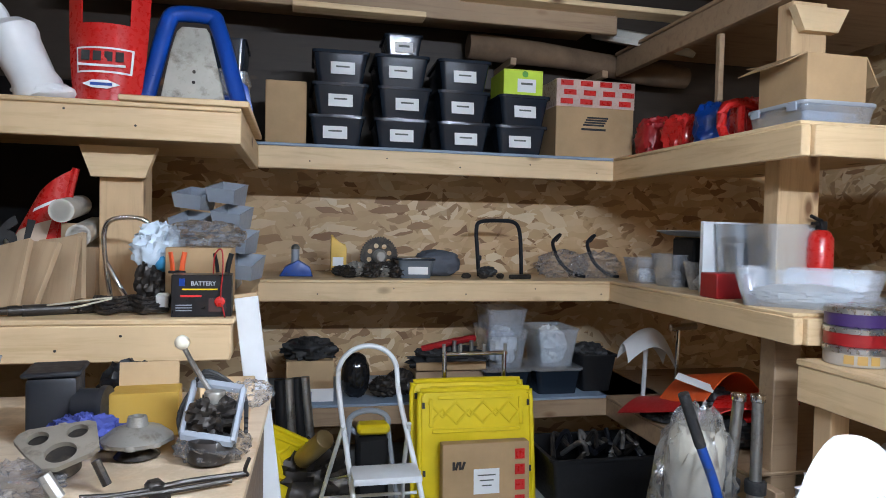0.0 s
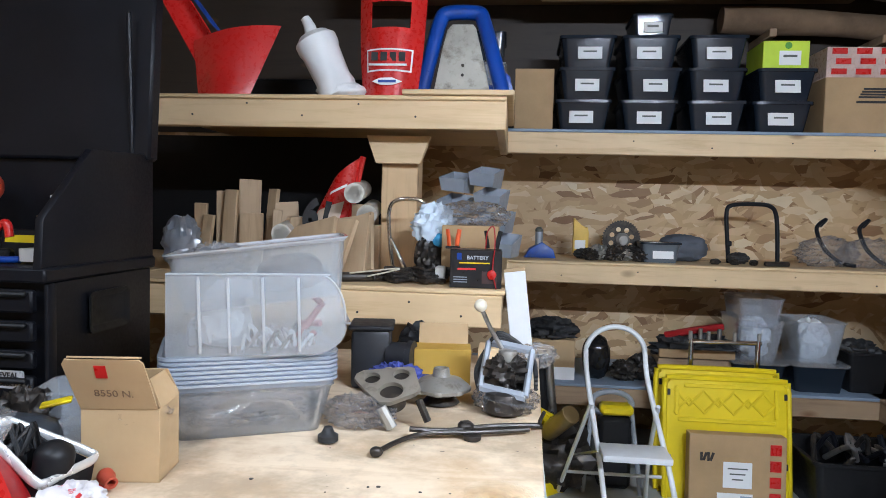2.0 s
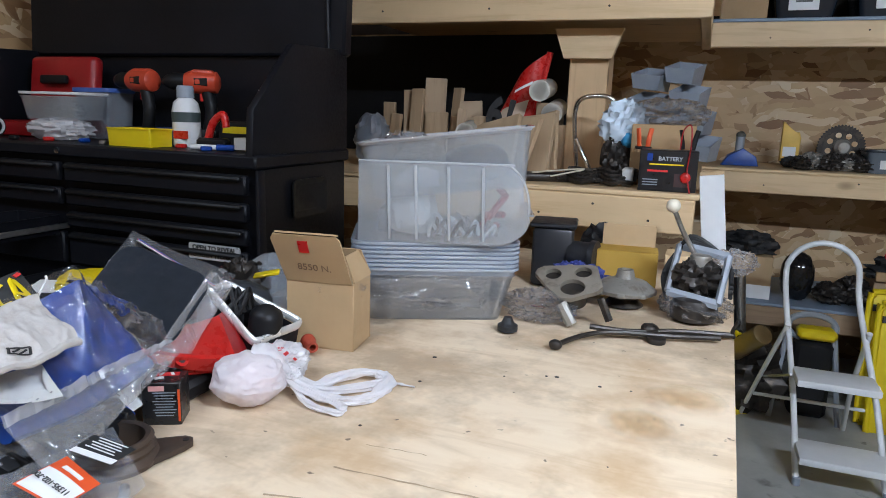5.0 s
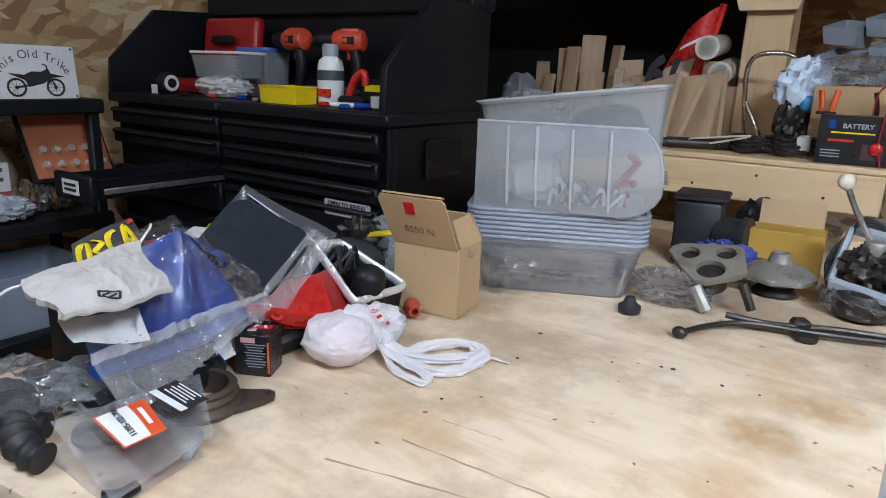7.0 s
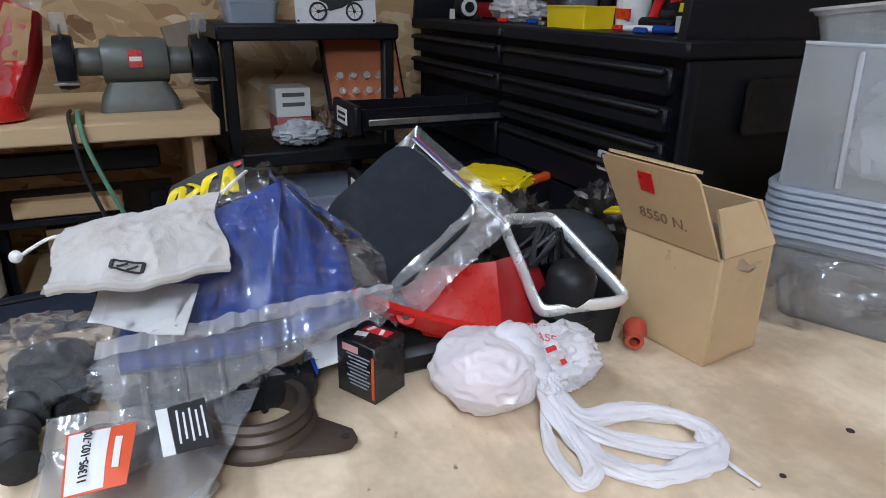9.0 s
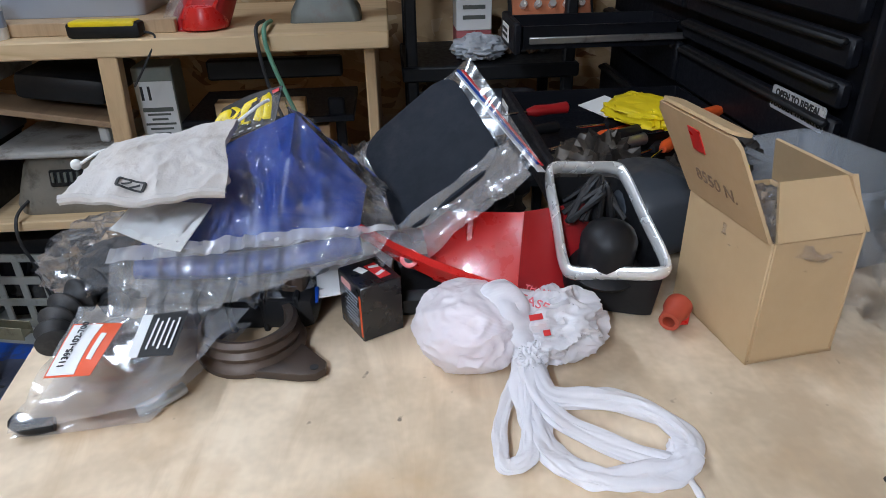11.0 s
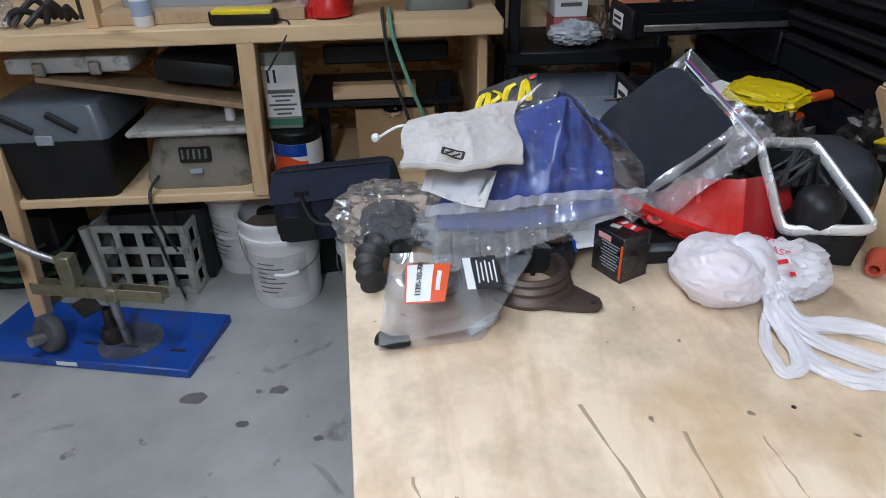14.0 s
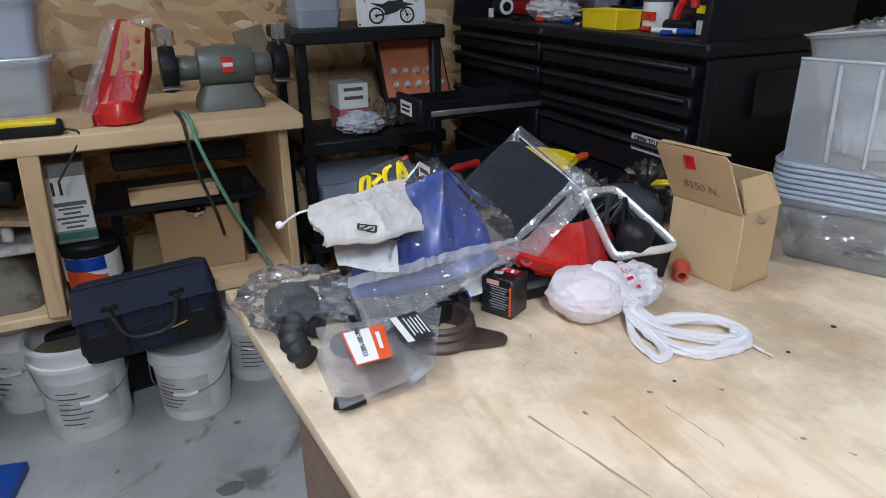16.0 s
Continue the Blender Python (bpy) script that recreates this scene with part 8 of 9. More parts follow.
part("knob", lump((0.045, 0.045, 0.04), (-0.005, 0, 0.135), rough=0.1, nu=16, nv=10), GREY_PAINT, t)
t = thing("oil_bottle", pose(0.67, 4.2, Z3), "yellow and white lubricant pouch", "bottle")
part("bottle", prism([(-0.04, 0), (0.045, 0), (0.05, 0.12), (0.04, 0.15), (0.0, 0.155), (-0.03, 0.20), (-0.04, 0.2)], 0.05, (0, 0.02, 0.03), (90, 0, 0), 0.008), plain("soft yellow", (0.75, 0.48, 0.1), 0.45), t)
part("label", bx((0.06, 0.003, 0.05), (0.0, -0.032, 0.08), bev=0), PAPER, t)
part("base", lump((0.12, 0.09, 0.06), (0.03, -0.03, 0), rough=0.25, seed=3), BLACK_RUBBER, t)
t = thing("storage_box", pose(1.09, 4.1, Z3), "smoky tub with white and blue label", "storage box")
part("tub", tub(0.20, 0.2, 0.10, 0.17, 0.17, 0.025, 0.003, 0.004), plain("smoky tub plastic", (0.12, 0.14, 0.16), 0.35), t)
part("lid", prism(rounded(0.22, 0.22, 0.03), 0.012, (0, 0, 0.10), bev=0.004), SMOKE, t)
part("label", bx((0.11, 0.002, 0.055), (0.01, -0.096, 0.05), (-8, 0, 0), 0), PAPER, t)
part("label_bar", bx((0.09, 0.002, 0.018), (0.01, -0.0975, 0.038), (-8, 0, 0), 0), BLUE, t)
solid("grey_hood", lump((0.26, 0.2, 0.15), rough=0.12, power=0.8, seed=2), plain("slate cloth", (0.09, 0.10, 0.12), 0.8), pose(1.25, 4.22, Z3), "dark grey rounded cover lying on the shelf", "cover")
for i in range(3):
    solid("black_bolt", lump((0.05, 0.04, 0.03), rough=0.3, seed=70 + i), DARK_IRON, pose(1.38 + 0.1 * i, 4.02, Z3, 0, 0, 30 * i), "small black hardware on the shelf", "hardware", "loose hardware")
t = thing("handlebar_frame", pose(1.63, 4.2, Z3), "black bent tube frame standing upright", "frame")
part("tube", tube([(-0.125, 0, 0.0), (-0.14, 0, 0.16), (-0.145, 0.01, 0.28), (-0.12, 0.01, 0.325), (0, 0.01, 0.335), (0.09, 0.01, 0.325), (0.125, 0.01, 0.27), (0.135, 0, 0.12), (0.14, 0, 0.0)], 0.012, seg=10), BLACK_STEEL, t)
part("foot", lump((0.11, 0.08, 0.06), (-0.09, -0.05, 0), rough=0.25), BLACK_RUBBER, t)
part("clamp", bx((0.03, 0.03, 0.03), (-0.13, 0, 0.11), bev=0.004), BLACK_STEEL, t)
solid("hammer_handle", bx((0.14, 0.03, 0.025), (0, 0, 0.0125), bev=0.006), DARK_IRON, pose(1.70, 4.02, Z3, 0, 0, 12), "short dark tool lying on the shelf", "tool")
for i in range(2):
    t = thing("footrest_guard", pose(2.0 + 0.22 * i, 4.1, Z3, 0, 0, 10), "black tubular guard in clear bag", "frame", "bagged guards")
    part("guard", tube([(-0.06, 0, 0.24), (-0.08, 0, 0.20), (-0.03, 0, 0.10), (0.05, -0.02, 0.03), (0.13, -0.03, 0.012)], 0.011, seg=8), BLACK_STEEL, t)
    part("hook", tube([(-0.06, 0, 0.24), (-0.03, 0, 0.26), (-0.05, 0.02, 0.22)], 0.010, seg=8), BLACK_STEEL, t)
    part("bag", lump((0.30, 0.16, 0.15), (0, 0.02, 0), rough=0.4, seed=20 + i), BAG_CLEAR, t)

# ---- low back shelf ----
Z4 = 0.4445
t = thing("cardboard_box", pose(0.52, 4.08, Z4), "open carton with dark parts and blue print", "box")
part("carton", bx((0.25, 0.22, 0.22), (0, 0, 0.11), bev=0.003), CARD_PALE, t)
part("white_band", bx((0.252, 0.222, 0.07), (0, 0, 0.036), bev=0), PAPER, t)
part("blue_print", bx((0.10, 0.002, 0.04), (-0.04, -0.113, 0.035), bev=0), BLUE, t)
part("dark_part", lump((0.26, 0.2, 0.12), (0, 0, 0.2), rough=0.4), BLACK_RUBBER, t)
solid("black_helmet", lump((0.15, 0.17, 0.24), rough=0.08, power=0.85), plain("gloss black", (0.01, 0.01, 0.011), 0.15), pose(0.77, 4.06, Z4), "glossy black rounded plastic shell", "shell")
for i in range(4):
    solid("engine_part", lump((0.14, 0.14, 0.10 + 0.03 * (i % 2)), rough=0.4, seed=80 + i), DARK_IRON, pose(0.93 + 0.1 * i, 4.06 + 0.03 * (i % 2), Z4), "dark greasy engine part", "engine part", "engine parts on low shelf")
t = thing("parts_crate", pose(1.30, 4.12, Z4), "brown crate of red and black tools", "crate")
part("crate", bx((0.40, 0.22, 0.14), (0, 0, 0.07), bev=0.004), OLD_WOOD, t)
part("dark_part", lump((0.36, 0.18, 0.14), (0, 0, 0.12), rough=0.5, seed=4), BLACK_RUBBER, t)
part("rail", bx((0.40, 0.02, 0.045), (0, -0.12, 0.17), bev=0.002), CARD, t)
part("red_tool", tube([(-0.15, -0.02, 0.25), (0, -0.05, 0.29), (0.16, -0.02, 0.31)], 0.02, seg=8), RED_DEEP, t)
for k in range(3):
    part("stem", cyl(0.012, 0.07, (0.02 + 0.1 * k, -0.1, 0.24), seg=10), STEEL, t)
for x, h0, mat0, mat1, lab in ((1.62, 0.14, SMOKE, CLEAR, "clear stacked food tubs"), (1.93, 0.14, SMOKE, FROST, "frosted storage tub stacked on a smoked one")):
    t = thing("storage_tub", pose(x, 4.12, Z4), lab, "tub", "tubs on the low shelf")
    part("tub", tub(0.27, 0.34, h0, 0.23, 0.30, 0.03, 0.003, 0.006), mat0, t)
    part("lid", prism(rounded(0.30, 0.37, 0.035), 0.014, (0, 0, h0), bev=0.004), FROST, t)
    part("tub", tub(0.25, 0.32, 0.22, 0.19, 0.26, 0.03, 0.003, 0.006, z0=h0 + 0.015), mat1, t)
    part("contents", lump((0.17, 0.22, 0.20), (0, 0, h0 + 0.02), rough=0.3, seed=x), PAPER, t)
    if mat1 is CLEAR:
        part("tub", tub(0.24, 0.30, 0.16, 0.19, 0.25, 0.03, 0.003, 0.006, z0=h0 + 0.19), CLEAR, t)
t = thing("black_bin", pose(2.19, 4.12, Z4), "black plastic parts bin", "bin")
part("bin", tub(0.22, 0.28, 0.22, 0.17, 0.22, 0.02, 0.004, 0.012), BLACK_PLASTIC, t)
part("contents", lump((0.18, 0.2, 0.12), (0, 0, 0.14), rough=0.4), BLACK_RUBBER, t)

# ---- floor before the back shelf ----
lad = thing("step_ladder", NZ, "white folding two-step ladder with hoop rail", "step ladder")


def hoop(x0, x1, y_at, z1, r, n=9):
    cx, rad = (x0 + x1) / 2, (x1 - x0) / 2
    top = [(cx - rad * math.cos(math.pi * i / n), y_at, z1 - rad * 0.95 + rad * 0.95 * math.sin(math.pi * i / n)) for i in range(n + 1)]
    return top


top = hoop(0.625, 0.885, 3.30, 0.862, 0.011)
part("rail", tube([(0.705, 2.92, 0.0), (0.675, 3.05, 0.30), (0.632, 3.24, 0.62)] + top + [(0.893, 3.24, 0.62), (0.955, 3.05, 0.30), (1.0, 2.92, 0.0)], 0.0115, seg=12, n=5), WHITE_PAINT, lad)
part("tread", bx((0.275, 0.16, 0.028), (0.805, 3.03, 0.385), bev=0.006, seg=2), WHITE_PAINT, lad)
part("tread", bx((0.31, 0.18, 0.028), (0.845, 2.92, 0.135), bev=0.006, seg=2), WHITE_PAINT, lad)
for x, s in ((0.64, -1), (0.92, 1)):
    part("rear_leg", tube([(x, 3.16, 0.55), (x - 0.05 + (0 if s < 0 else 0.06), 3.34, 0.28), (x - 0.10 + (0 if s < 0 else 0.14), 3.52, 0.0)], 0.010, seg=10), WHITE_PAINT, lad)
    part("foot", cyl(0.015, 0.03, ((0.705 if s < 0 else 1.0), 2.92, 0.0), seg=12), GREY_PLASTIC, lad)
part("cross_bar", tube([(0.575, 3.43, 0.14), (1.01, 3.43, 0.14)], 0.008, seg=8, smooth=False), WHITE_PAINT, lad)
part("stay", tube([(0.66, 3.05, 0.38), (0.60, 3.36, 0.25)], 0.006, seg=8, smooth=False), STEEL, lad)
part("stay", tube([(0.95, 3.05, 0.38), (0.99, 3.36, 0.25)], 0.006, seg=8, smooth=False), STEEL, lad)
t = thing("folding_stool", pose(0.80, 3.62, 0.0), "grey tubular stool with round frame", "stool")
for s in (-0.1, 0.1):
    part("leg", tube([(s * 1.4, -0.08, 0.0), (s, 0.0, 0.36), (s * 0.9, 0.02, 0.44)], 0.012, seg=8), GREY_PLASTIC, t)
part("frame", tube([(0.10 * math.cos(i * 0.785), 0.02, 0.42 + 0.06 * math.sin(i * 0.785)) for i in range(8)], 0.014, True, 8), GREY_PLASTIC, t)
part("seat_cap", bx((0.16, 0.10, 0.05), (0.02, 0.0, 0.40), bev=0.015), YELLOW, t)
part("body", bx((0.16, 0.12, 0.36), (0.02, 0.03, 0.18), bev=0.02), BLACK_PLASTIC, t)


def tote_lid(m, label):
    t = thing("tote_lid", m, label, "lid", "yellow tote lids")
    part("panel", prism(rounded(0.60, 0.62, 0.05, 6), 0.012, (0, 0, 0), (90, 0, 0), 0.003), YELLOW, t)
    part("rim", tube([(x, -0.008, y) for x, y in rounded(0.585, 0.605, 0.05, 3)], 0.014, True, 8, n=2), YELLOW, t)
    for i in range(7):
        for j in range(2):
            part("rib", bx((0.11, 0.008, 0.012), (-0.21 + 0.07 * i, -0.014, 0.17 + 0.035 * j), (0, 45 if (i + j) % 2 else -45, 0), 0.003), YELLOW, t)
    for s in (-1, 1):
        part("rib", bx((0.02, 0.01, 0.14), (s * 0.235, -0.014, 0.19), bev=0.003), YELLOW, t)
        part("slot", bx((0.014, 0.003, 0.03), (s * 0.275, -0.0235, 0.23), bev=0.001), INK, t)
        part("slot", bx((0.014, 0.003, 0.03), (s * 0.275, -0.0235, -0.1), bev=0.001), INK, t)
    part("rib", bx((0.46, 0.01, 0.02), (0, -0.014, 0.10), bev=0.003), YELLOW, t)
    part("rib", bx((0.40, 0.01, 0.02), (0, -0.014, 0.265), bev=0.003), YELLOW, t)
    return t


tote_lid(pose(1.345, 3.60, 0.27, -9, 0, 0), "bright yellow ribbed plastic tote lid leaning")
tote_lid(pose(1.32, 3.68, 0.30, -9, 0, 0), "yellow plastic tote lid behind another")
tote_lid(pose(0.34, 3.42, 0.16, -24, 30, 30), "yellow plastic tote lid fallen at an angle")
t = thing("cardboard_box", pose(1.36, 3.48, 0.0, -4, 0, 0), "flat brown shipping carton with white labels", "box")
part("carton", bx((0.44, 0.07, 0.345), (0, 0, 0.1725), bev=0.004), CARD, t)
part("shipping_label", bx((0.13, 0.002, 0.12), (0.0, -0.036, 0.16), bev=0), PAPER, t)
for i in range(3):
    part("print_line", bx((0.09 - 0.02 * i, 0.002, 0.006), (0.0, -0.0375, 0.19 - 0.025 * i), bev=0), GREY_PAINT, t)
part("shipping_label", bx((0.16, 0.002, 0.09), (-0.01, -0.036, 0.03), bev=0), PAPER, t)
part("label_bar", bx((0.05, 0.002, 0.07), (0.04, -0.0375, 0.03), bev=0), BLUE_DECK, t)
for i in range(4):
    part("red_tag", bx((0.05, 0.002, 0.05), (0.17, -0.036, 0.06 + 0.075 * i), bev=0), RED, t)
for k in range(4):
    part("pen_stroke", bx((0.012, 0.002, 0.04), (-0.165 + 0.016 * k, -0.036, 0.24), (0, 20 * (k % 2), 0), 0), DARK_IRON, t)
t = thing("hand_truck", pose(1.38, 3.80, 0.0), "chrome tubular cart handle behind the lids", "hand truck")
part("upright", cyl(0.013, 0.735, (-0.165, 0, 0), seg=12), CHROME, t)
part("upright", cyl(0.013, 0.735, (0.165, 0, 0), seg=12), CHROME, t)
part("cross_bar", tube([(-0.18, 0, 0.72), (0.18, 0, 0.725)], 0.012, seg=10, smooth=False), CHROME, t)
for s in (-0.17, -0.08, 0.05, 0.17):
    part("stud", cyl(0.010, 0.05, (s, 0, 0.725), seg=10), ALU, t)
for i in range(4):
    solid("black_pipe", cyl(0.028, 0.62, seg=16), (BLACK_PLASTIC, STEEL)[i % 2], pose(0.40 + 0.05 * i, 3.72 + 0.02 * i, 0.0, -3, -3 - i, 0), "dark tube standing on end", "tube", "standing tubes")
solid("rusty_cylinder", cyl(0.045, 0.22, seg=18, bev=0.006), plain("brass brown", (0.28, 0.2, 0.09), 0.4, 0.6), pose(0.48, 3.5, 0.30, 40, 35, 0), "brownish metal cylinder on the pile", "cylinder")
solid("scrap_casting", lump((0.4, 0.3, 0.32), rough=0.4, seed=90), DARK_IRON, pose(0.50, 3.62, 0.0), "dark scrap metal casting on the floor", "metal part")
t = thing("storage_crate", pose(2.02, 3.62, 0.0), "large black crate full of bent metal parts", "crate")
part("crate", tub(0.66, 0.42, 0.26, 0.6, 0.38, 0.03, 0.006, 0.015), BLACK_PLASTIC, t)
for i in range(16):
    a = i * 1.3
    part("metal_part", tube([(-0.25 + 0.035 * i, 0.1 * math.sin(a), 0.2), (-0.2 + 0.03 * i, 0.12 * math.cos(a), 0.29 + 0.04 * math.sin(a)), (-0.15 + 0.025 * i, 0.1 * math.sin(2 * a), 0.24)], 0.013, seg=8), (DARK_IRON, BLACK_STEEL, STEEL)[i % 3], t)
solid("paper_scrap", quad_sheet([(0, 0, 0), (0.2, 0, 0), (0.22, 0.12, 0.01), (0.02, 0.12, 0.01)], 8, 6, 0.001, 0.004), PAPER, pose(1.75, 3.3, 0.003, 0, 0, 20), "white paper scrap on the floor", "paper")

# ---- right-hand side ----
t = thing("front_fender", pose(2.35, 3.92, Z4), "white curved plastic fender on a stand", "motorcycle part")
part("fender", sheet(lambda u, v: (0.30 * u - 0.06, -0.10 + 0.14 * v - 0.05 * math.sin(3.1 * u), 0.24 + 0.16 * math.sin(2.6 * u + 0.4) - 0.10 * (2 * v - 1) ** 2), 18, 12, 0.004), WHITE_PLASTIC, t)
part("leg", tube([(0.06, -0.06, 0.0), (0.06, -0.08, 0.30)], 0.013, seg=8, smooth=False), WHITE_PAINT, t)
part("bar", tube([(0.2, -0.1, 0.40), (0.36, -0.1, 0.41)], 0.02, seg=8, smooth=False), CHROME, t)
part("leg", tube([(0.24, -0.1, 0.0), (0.25, -0.1, 0.40)], 0.012, seg=8, smooth=False), CHROME, t)
for i, (x, y, z, mt, rz) in enumerate(((2.42, 3.25, 0.27, ORANGE, 10), (2.36, 3.0, 0.17, RED, -18), (2.28, 3.4, 0.13, RED_DEEP, 25), (2.52, 3.05, 0.22, RED, 40))):
    t = thing("body_panel", pose(x, y, Z4 + 0.002, 0, 0, rz), "curved red motorcycle body panel in a heap", "motorcycle part", "red body panels")
    part("panel", sheet(lambda u, v: ((u - 0.5) * 0.36, (v - 0.5) * 0.32, z * (0.55 + 0.45 * math.sin(math.pi * u)) - 0.08 * (v - 0.4)), 14, 12, 0.004), mt, t)
    part("support", lump((0.26, 0.22, z * 0.7), rough=0.3, seed=i), BLACK_RUBBER, t)
solid("plastic_strip", poly([(2.2, 3.2, 0.70), (2.3, 3.05, 0.665), (2.35, 3.1, 0.68), (2.25, 3.25, 0.715)], 0.003), PAPER, NZ, "white plastic strip on the red panel", "panel")
t = thing("wrapped_roll", pose(1.90, 2.62, 0.0, 0, 4, 0), "tall roll wrapped in cloudy plastic film", "roll")
part("roll", lathe([(0.08, 0), (0.10, 0.1), (0.095, 0.3), (0.11, 0.5), (0.105, 0.62), (0.08, 0.66)], seg=26), plain("cream wrap", (0.48, 0.45, 0.37), 0.6), t)
part("film", lump((0.28, 0.26, 0.70), rough=0.3, freq=14, seed=31), BAG_CLEAR, t)
t = thing("fork_tube", pose(2.05, 2.62, 0.0, 0, 5, 0), "dull metal fork tube leaning in the corner", "motorcycle part", "fork tubes")
part("lower", cyl(0.032, 0.42, seg=16, bev=0.004), ALU, t)
part("collar", cyl(0.04, 0.05, (0, 0, 0.40), seg=16, bev=0.004), BLACK_RUBBER, t)
part("stanchion", cyl(0.022, 0.32, (0, 0, 0.44), seg=16), STEEL, t)
part("cap", cyl(0.028, 0.03, (0, 0, 0.75), seg=16, bev=0.004), CHROME, t)
copy_thing(t, pose(2.16, 2.56, 0.0, 0, 2, 60))
t = thing("cart_lever", pose(1.72, 2.36, 0.0), "blue tubular handle with black grip", "handle")
part("tube", tube([(0.16, 0.0, 0.0), (0.155, 0, 0.30), (0.134, 0, 0.49), (0.062, 0, 0.67)], 0.017, seg=10), BLUE_PAINT, t)
part("tube", tube([(0.04, 0.05, 0.0), (0.05, 0.04, 0.30), (0.13, 0, 0.48)], 0.017, seg=10), BLUE_PAINT, t)
part("grip", tube([(0.062, 0, 0.67), (-0.01, 0, 0.852)], 0.019, seg=10, smooth=False), BLACK_RUBBER, t)
for i in range(4):
    solid("shopping_bag", lump((0.24, 0.22, 0.20 + 0.06 * (i % 2)), rough=0.4, freq=9, seed=100 + i), (BAG_WHITE, plain("white sack", (0.6, 0.6, 0.62), 0.4), plain("orange sack", (0.6, 0.12, 0.05), 0.4), BAG_WHITE)[i], pose(2.28 + 0.13 * (i % 2), 2.28 - 0.12 * (i // 2), 0.38 if i < 2 else 0.30), "crumpled shopping bag with red print", "bag", "heap of shopping bags")
solid("black_sack", lump((0.5, 0.55, 0.42), rough=0.2, seed=104), BLACK_RUBBER, pose(2.35, 2.15, 0.0), "bulging black sack under the bags", "sack")
t = thing("side_table", NZ, "rough pine side bench with thick apron", "table")
board("top", (0.8, 1.3, 0.022), (2.62, 1.80, 0.932), PINE_Y, t)
board("apron", (0.03, 1.28, 0.13), (2.235, 1.80, 0.856), PINE_Y, t)
for x, y in ((2.30, 2.36), (2.95, 2.36), (2.30, 1.22), (2.95, 1.22)):
    board("leg", (0.08, 0.08, 0.92), (x, y, 0.46), PINE_Z, t)
for i, mt in enumerate((plain("cookie tin print", (0.45, 0.40, 0.34), 0.35), RED_DEEP, plain("purple tin", (0.06, 0.03, 0.12), 0.35))):
    t = thing("biscuit_tin", pose(2.37, 2.34, 0.9445 + 0.068 * i), "round printed biscuit tin in a stack", "tin", "stacked biscuit tins")
    part("tin", lathe([(0.10, 0), (0.103, 0.003), (0.103, 0.05)], seg=30), mt, t)
    part("lid", lathe([(0.106, 0.045), (0.106, 0.062), (0.10, 0.067)], seg=30), CAN_METAL, t)
    if i == 0:
        for k in range(3):
            part("picture", sheet(lambda u, v, k=k: (0.1042 * math.cos(3.6 + 0.4 * k + 0.3 * u), 0.1042 * math.sin(3.6 + 0.4 * k + 0.3 * u), 0.01 + 0.03 * v), 6, 2, 0.001), plain("biscuit", (0.5, 0.3, 0.08), 0.5), t)
t = thing("dark_drum", pose(2.46, 2.02, 0.9445), "dark green plastic drum on the side bench", "drum")
part("drum", lathe([(0.12, 0), (0.13, 0.01), (0.13, 0.22), (0.11, 0.25)], seg=30), plain("dark green", (0.015, 0.03, 0.03), 0.4), t)
t = thing("hubcap", pose(2.62, 2.36, 1.128, 8, -6, 0), "polished round metal hubcap", "hubcap")
part("disc", lathe([(0.02, 0.03), (0.12, 0.02), (0.20, 0.0), (0.215, 0.012), (0.20, 0.022), (0.02, 0.045)], seg=40), CHROME, t)
t = thing("garden_chair", pose(1.58, 1.385, 0.0, 0, 0, 24), "white moulded plastic garden chair with slotted back", "chair")


def back_rest(u, v):
    a = math.pi * (0.08 + 0.84 * u)
    w = 0.33
    return (-w * math.cos(a), 0.02 + 0.10 * (1 - abs(2 * u - 1)) * 0.5 + 0.10 * v - 0.03, 0.43 + v * 0.55 * math.sin(a) ** 0.6)


part("backrest", sheet(back_rest, 30, 16, 0.006), WHITE_PLASTIC, t)
for i in range(6):
    part("slot", bx((0.007, 0.008, 0.13), (-0.10 + 0.04 * i, 0.085, 0.78), (-10, 0, 0), 0.002), plain("slot shadow", (0.08, 0.08, 0.09), 0.8), t)
part("seat", prism(rounded(0.46, 0.44, 0.08), 0.012, (0, -0.2, 0.42), bev=0.004), WHITE_PLASTIC, t)
for x, y in ((-0.22, 0.02), (0.22, 0.02), (-0.22, -0.40), (0.22, -0.40)):
    part("leg", tube([(x * 0.95, y, 0.425), (x * 1.12, y * 1.08, 0.0)], 0.022, seg=8, smooth=False), WHITE_PLASTIC, t)
for s in (-1, 1):
    part("armrest", tube([(s * 0.25, 0.03, 0.62), (s * 0.285, -0.15, 0.65), (s * 0.27, -0.36, 0.62), (s * 0.25, -0.42, 0.43)], 0.02, seg=8, flat=0.5), WHITE_PLASTIC, t)

# middle right shelf
Z5 = 1.1085
for i in range(3):
    t = thing("clear_tub", pose(2.36 + 0.05 * i, 3.78 - 0.22 * i, Z5, 0, 0, 12 * i), "clear plastic food tub with scraps", "tub", "clear tubs in the corner")
    part("tub", tub(0.2, 0.2, 0.14 + 0.03 * (i % 2), 0.15, 0.15, 0.03, 0.002, 0.005), CLEAR, t)
    part("contents", lump((0.12, 0.12, 0.07), (0, 0, 0.004), rough=0.4, seed=i), (PAPER, STEEL, PAPER)[i], t)
t = thing("parts_cabinet", pose(2.50, 3.05, Z5, 0, 0, 0), "row of grey translucent parts bins", "cabinet")
part("frame", bx((0.30, 0.025, 0.34), (-0.02, 0.17, 0.17), bev=0.002), WHITE_PAINT, t)
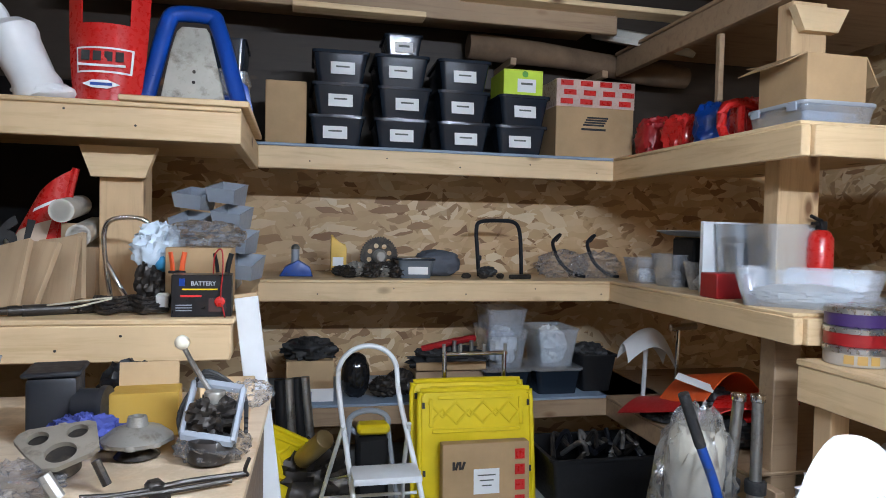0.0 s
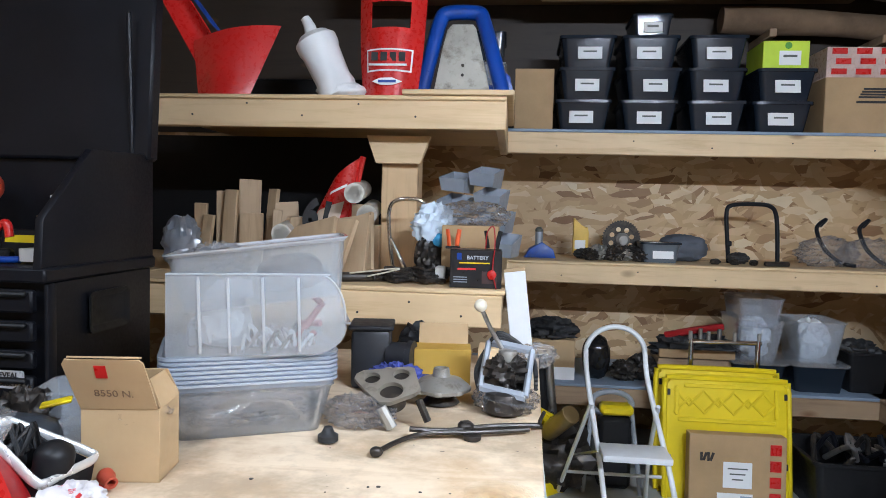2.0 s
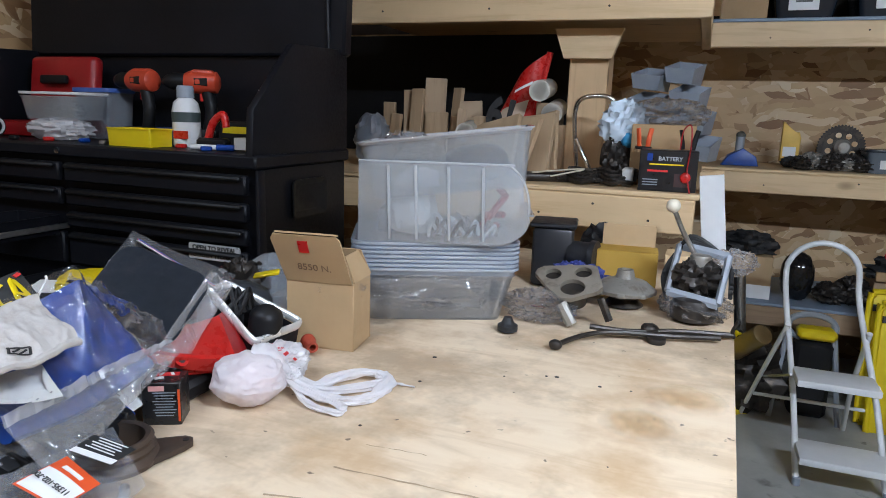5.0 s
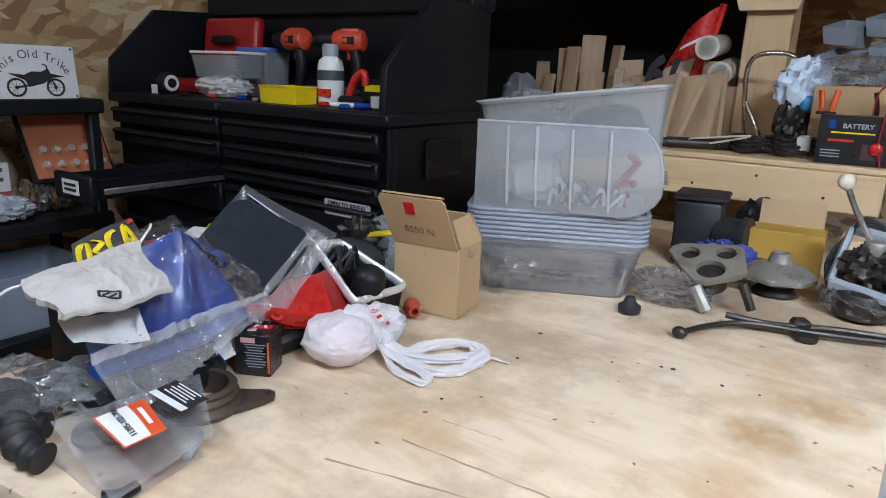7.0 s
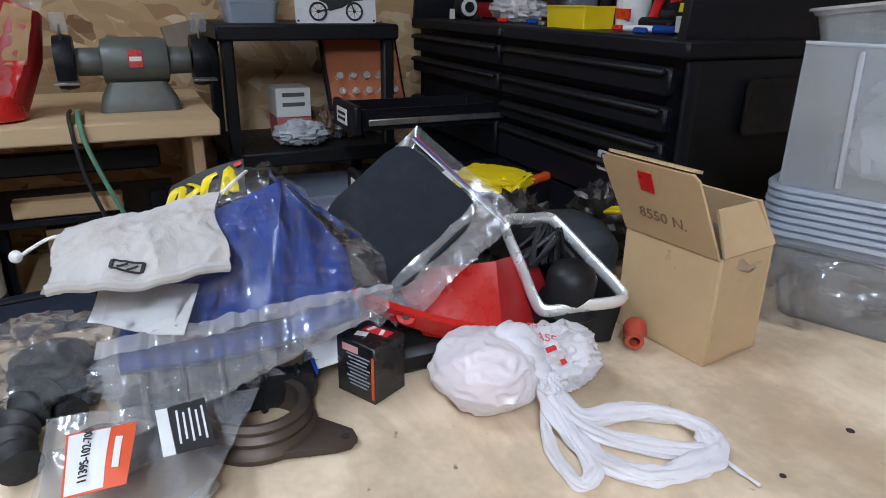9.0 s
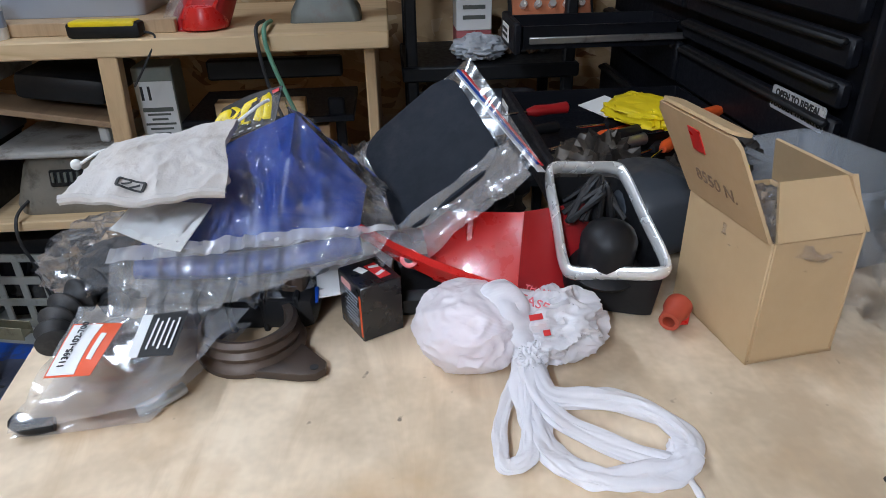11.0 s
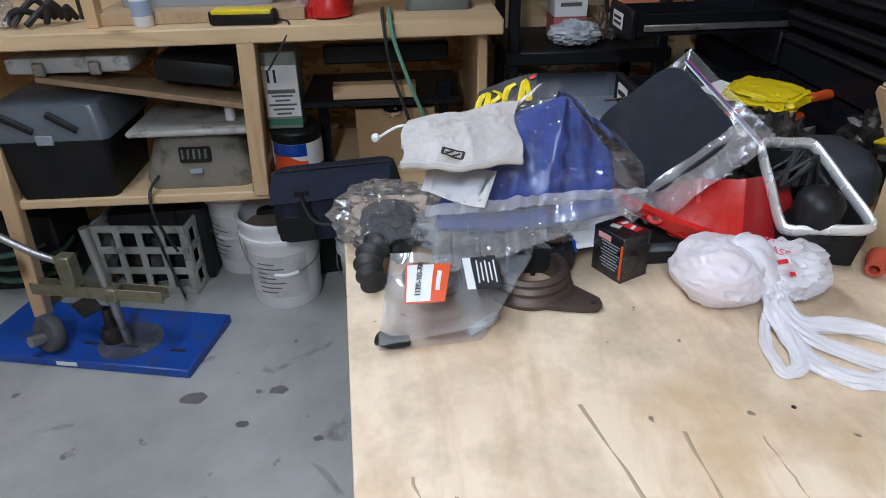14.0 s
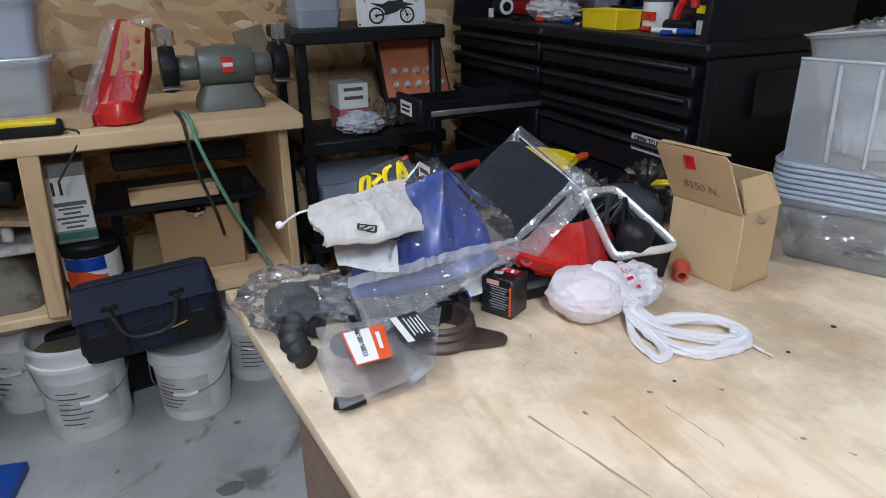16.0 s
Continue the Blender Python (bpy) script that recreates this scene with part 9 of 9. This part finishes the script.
for i in range(2):
    part("bin", tub(0.26, 0.20, 0.30, 0.22, 0.17, 0.04, 0.003, 0.006), FROST, t, "", pose(0.0, 0.05 - 0.22 * i, 0.03, 0, 0, 0))
    part("contents", bx((0.2, 0.14, 0.2), (0.0, 0.05 - 0.22 * i, 0.14), bev=0.02), GREY_PLASTIC, t)
t = thing("red_tin", pose(2.30, 2.98, Z5), "small dark red metal tin box", "tin")
part("tin", bx((0.18, 0.12, 0.11), (0, 0, 0.055), bev=0.005), RED_DEEP, t)
t = thing("clear_bin", pose(2.42, 2.64, Z5, 0, 0, -42), "wide frosted white plastic bin", "bin")
part("bin", tub(0.52, 0.28, 0.15, 0.44, 0.22, 0.03, 0.003, 0.008), FROST, t)
part("contents", lump((0.36, 0.16, 0.08), (0, 0, 0.004), rough=0.3), PAPER, t)
t = thing("fire_extinguisher", pose(2.585, 2.76, Z5 + 0.10), "small red fire extinguisher with black head", "extinguisher")
part("cylinder", lathe([(0.045, -0.10), (0.05, -0.09), (0.05, 0.17), (0.035, 0.20), (0.015, 0.21)], seg=24), RED, t)
part("valve", bx((0.03, 0.04, 0.04), (0, 0, 0.225), bev=0.004), BLACK_PLASTIC, t)
part("lever", tube([(0.0, 0.0, 0.245), (-0.06, -0.01, 0.265)], 0.008, seg=8, smooth=False), BLACK_PLASTIC, t)
part("lever", tube([(0.0, 0.0, 0.23), (-0.055, -0.01, 0.235)], 0.007, seg=8, smooth=False), BLACK_PLASTIC, t)
for i in range(4):
    solid("cap_shade", lathe([(0.06, 0), (0.10, 0.005), (0.085, 0.1), (0.05, 0.13)], seg=20), plain("drab cover", (0.22, 0.2, 0.15), 0.7), pose(2.80 + 0.12 * (i % 3), 3.05 + 0.13 * (i // 2), Z5 + (0.14 if i == 3 else 0), 0, 0, 0), "drab round cover on the shelf", "cover", "round covers")
solid("spotted_board", prism(rounded(0.22, 0.40, 0.09), 0.02, rot=(90, 0, 0)), WHITE_PLASTIC, pose(2.98, 2.62, Z5 + 0.2), "white rounded plastic panel standing on edge", "panel")
solid("grey_dish", lathe([(0.02, 0), (0.14, 0.01), (0.20, 0.03), (0.19, 0.034), (0.02, 0.014)], seg=30), GREY_PLASTIC, pose(2.48, 3.5, Z5 + 0.262), "grey shallow dish on the tubs", "dish")
solid("dish_stand", bx((0.2, 0.2, 0.26), (0, 0, 0.13), bev=0.01), BLACK_PLASTIC, pose(2.52, 3.52, Z5), "black box under the dish", "box")

# upper right shelf
Z6 = 1.8085
t = thing("flat_tub", pose(2.375, 2.61, Z6), "flat clear plastic tub with bluish lid", "tub")
part("tub", tub(0.31, 0.31, 0.062, 0.29, 0.29, 0.02, 0.003, 0.006), CLEAR, t)
part("lid", prism(rounded(0.325, 0.325, 0.025), 0.014, (0, 0, 0.062), bev=0.004), BLUE_TOTE, t)
for s in (-0.1, 0.1):
    part("latch", bx((0.008, 0.05, 0.03), (-0.164, s, 0.056), bev=0.002), BLUE_TOTE, t)
part("contents", bx((0.24, 0.24, 0.04), (0, 0, 0.026), bev=0.01), BLUE_DECK, t)
t = thing("cardboard_box", pose(2.385, 2.62, Z6 + 0.0765), "open brown cardboard box with spread flaps", "box")
for a, b in (((0.26, 0.004), (0, -0.128)), ((0.26, 0.004), (0, 0.128)), ((0.004, 0.252), (-0.128, 0)), ((0.004, 0.252), (0.128, 0))):
    part("side", bx((a[0], a[1], 0.18), (b[0], b[1], 0.09), bev=0.0008), CARD, t)
part("floor", bx((0.25, 0.25, 0.004), (0, 0, 0.003), bev=0), CARD, t)
part("flap", prism([(-0.128, 0), (0.128, 0), (0.12, 0.12), (-0.12, 0.12)], 0.004), CARD, t, "", pose(-0.128, 0, 0.18, -26, 0, 90))
part("flap", prism([(-0.128, 0), (0.128, 0), (0.12, 0.12), (-0.12, 0.12)], 0.004), CARD, t, "", pose(0.128, 0, 0.18, -58, 0, -90))
part("flap", prism([(-0.128, 0), (0.128, 0), (0.12, 0.10), (-0.12, 0.10)], 0.004), CARD, t, "", pose(0, 0.128, 0.18, 8, 0, 0))
for i, mt in enumerate((RED_DEEP, RED, BLUE, RED)):
    t = thing("toy_ride_part", pose(2.42 + 0.02 * i, 3.82 - 0.24 * i, Z6, 0, 0, 20 * i), "moulded red or blue plastic cowl part", "plastic part", "plastic cowl parts")
    part("cowl", lump((0.20, 0.17, 0.22 - 0.02 * (i % 2)), rough=0.22, power=0.7, seed=120 + i), mt, t)
    part("rim", tube([(-0.07, -0.07, 0.05), (0.0, -0.09, 0.16), (0.08, -0.07, 0.05)], 0.014, seg=8), mt, t)
t = thing("red_bracket", pose(2.36, 3.0, Z6), "red plastic frame with square holes", "plastic part")
part("frame", tube([(-0.08, 0, 0.015), (-0.08, 0, 0.15), (0.08, 0, 0.15), (0.08, 0, 0.015)], 0.022, True, 8, n=3), RED, t)
part("bar", tube([(0.0, 0, 0.02), (0.0, 0, 0.15)], 0.018, seg=8, smooth=False), RED, t)
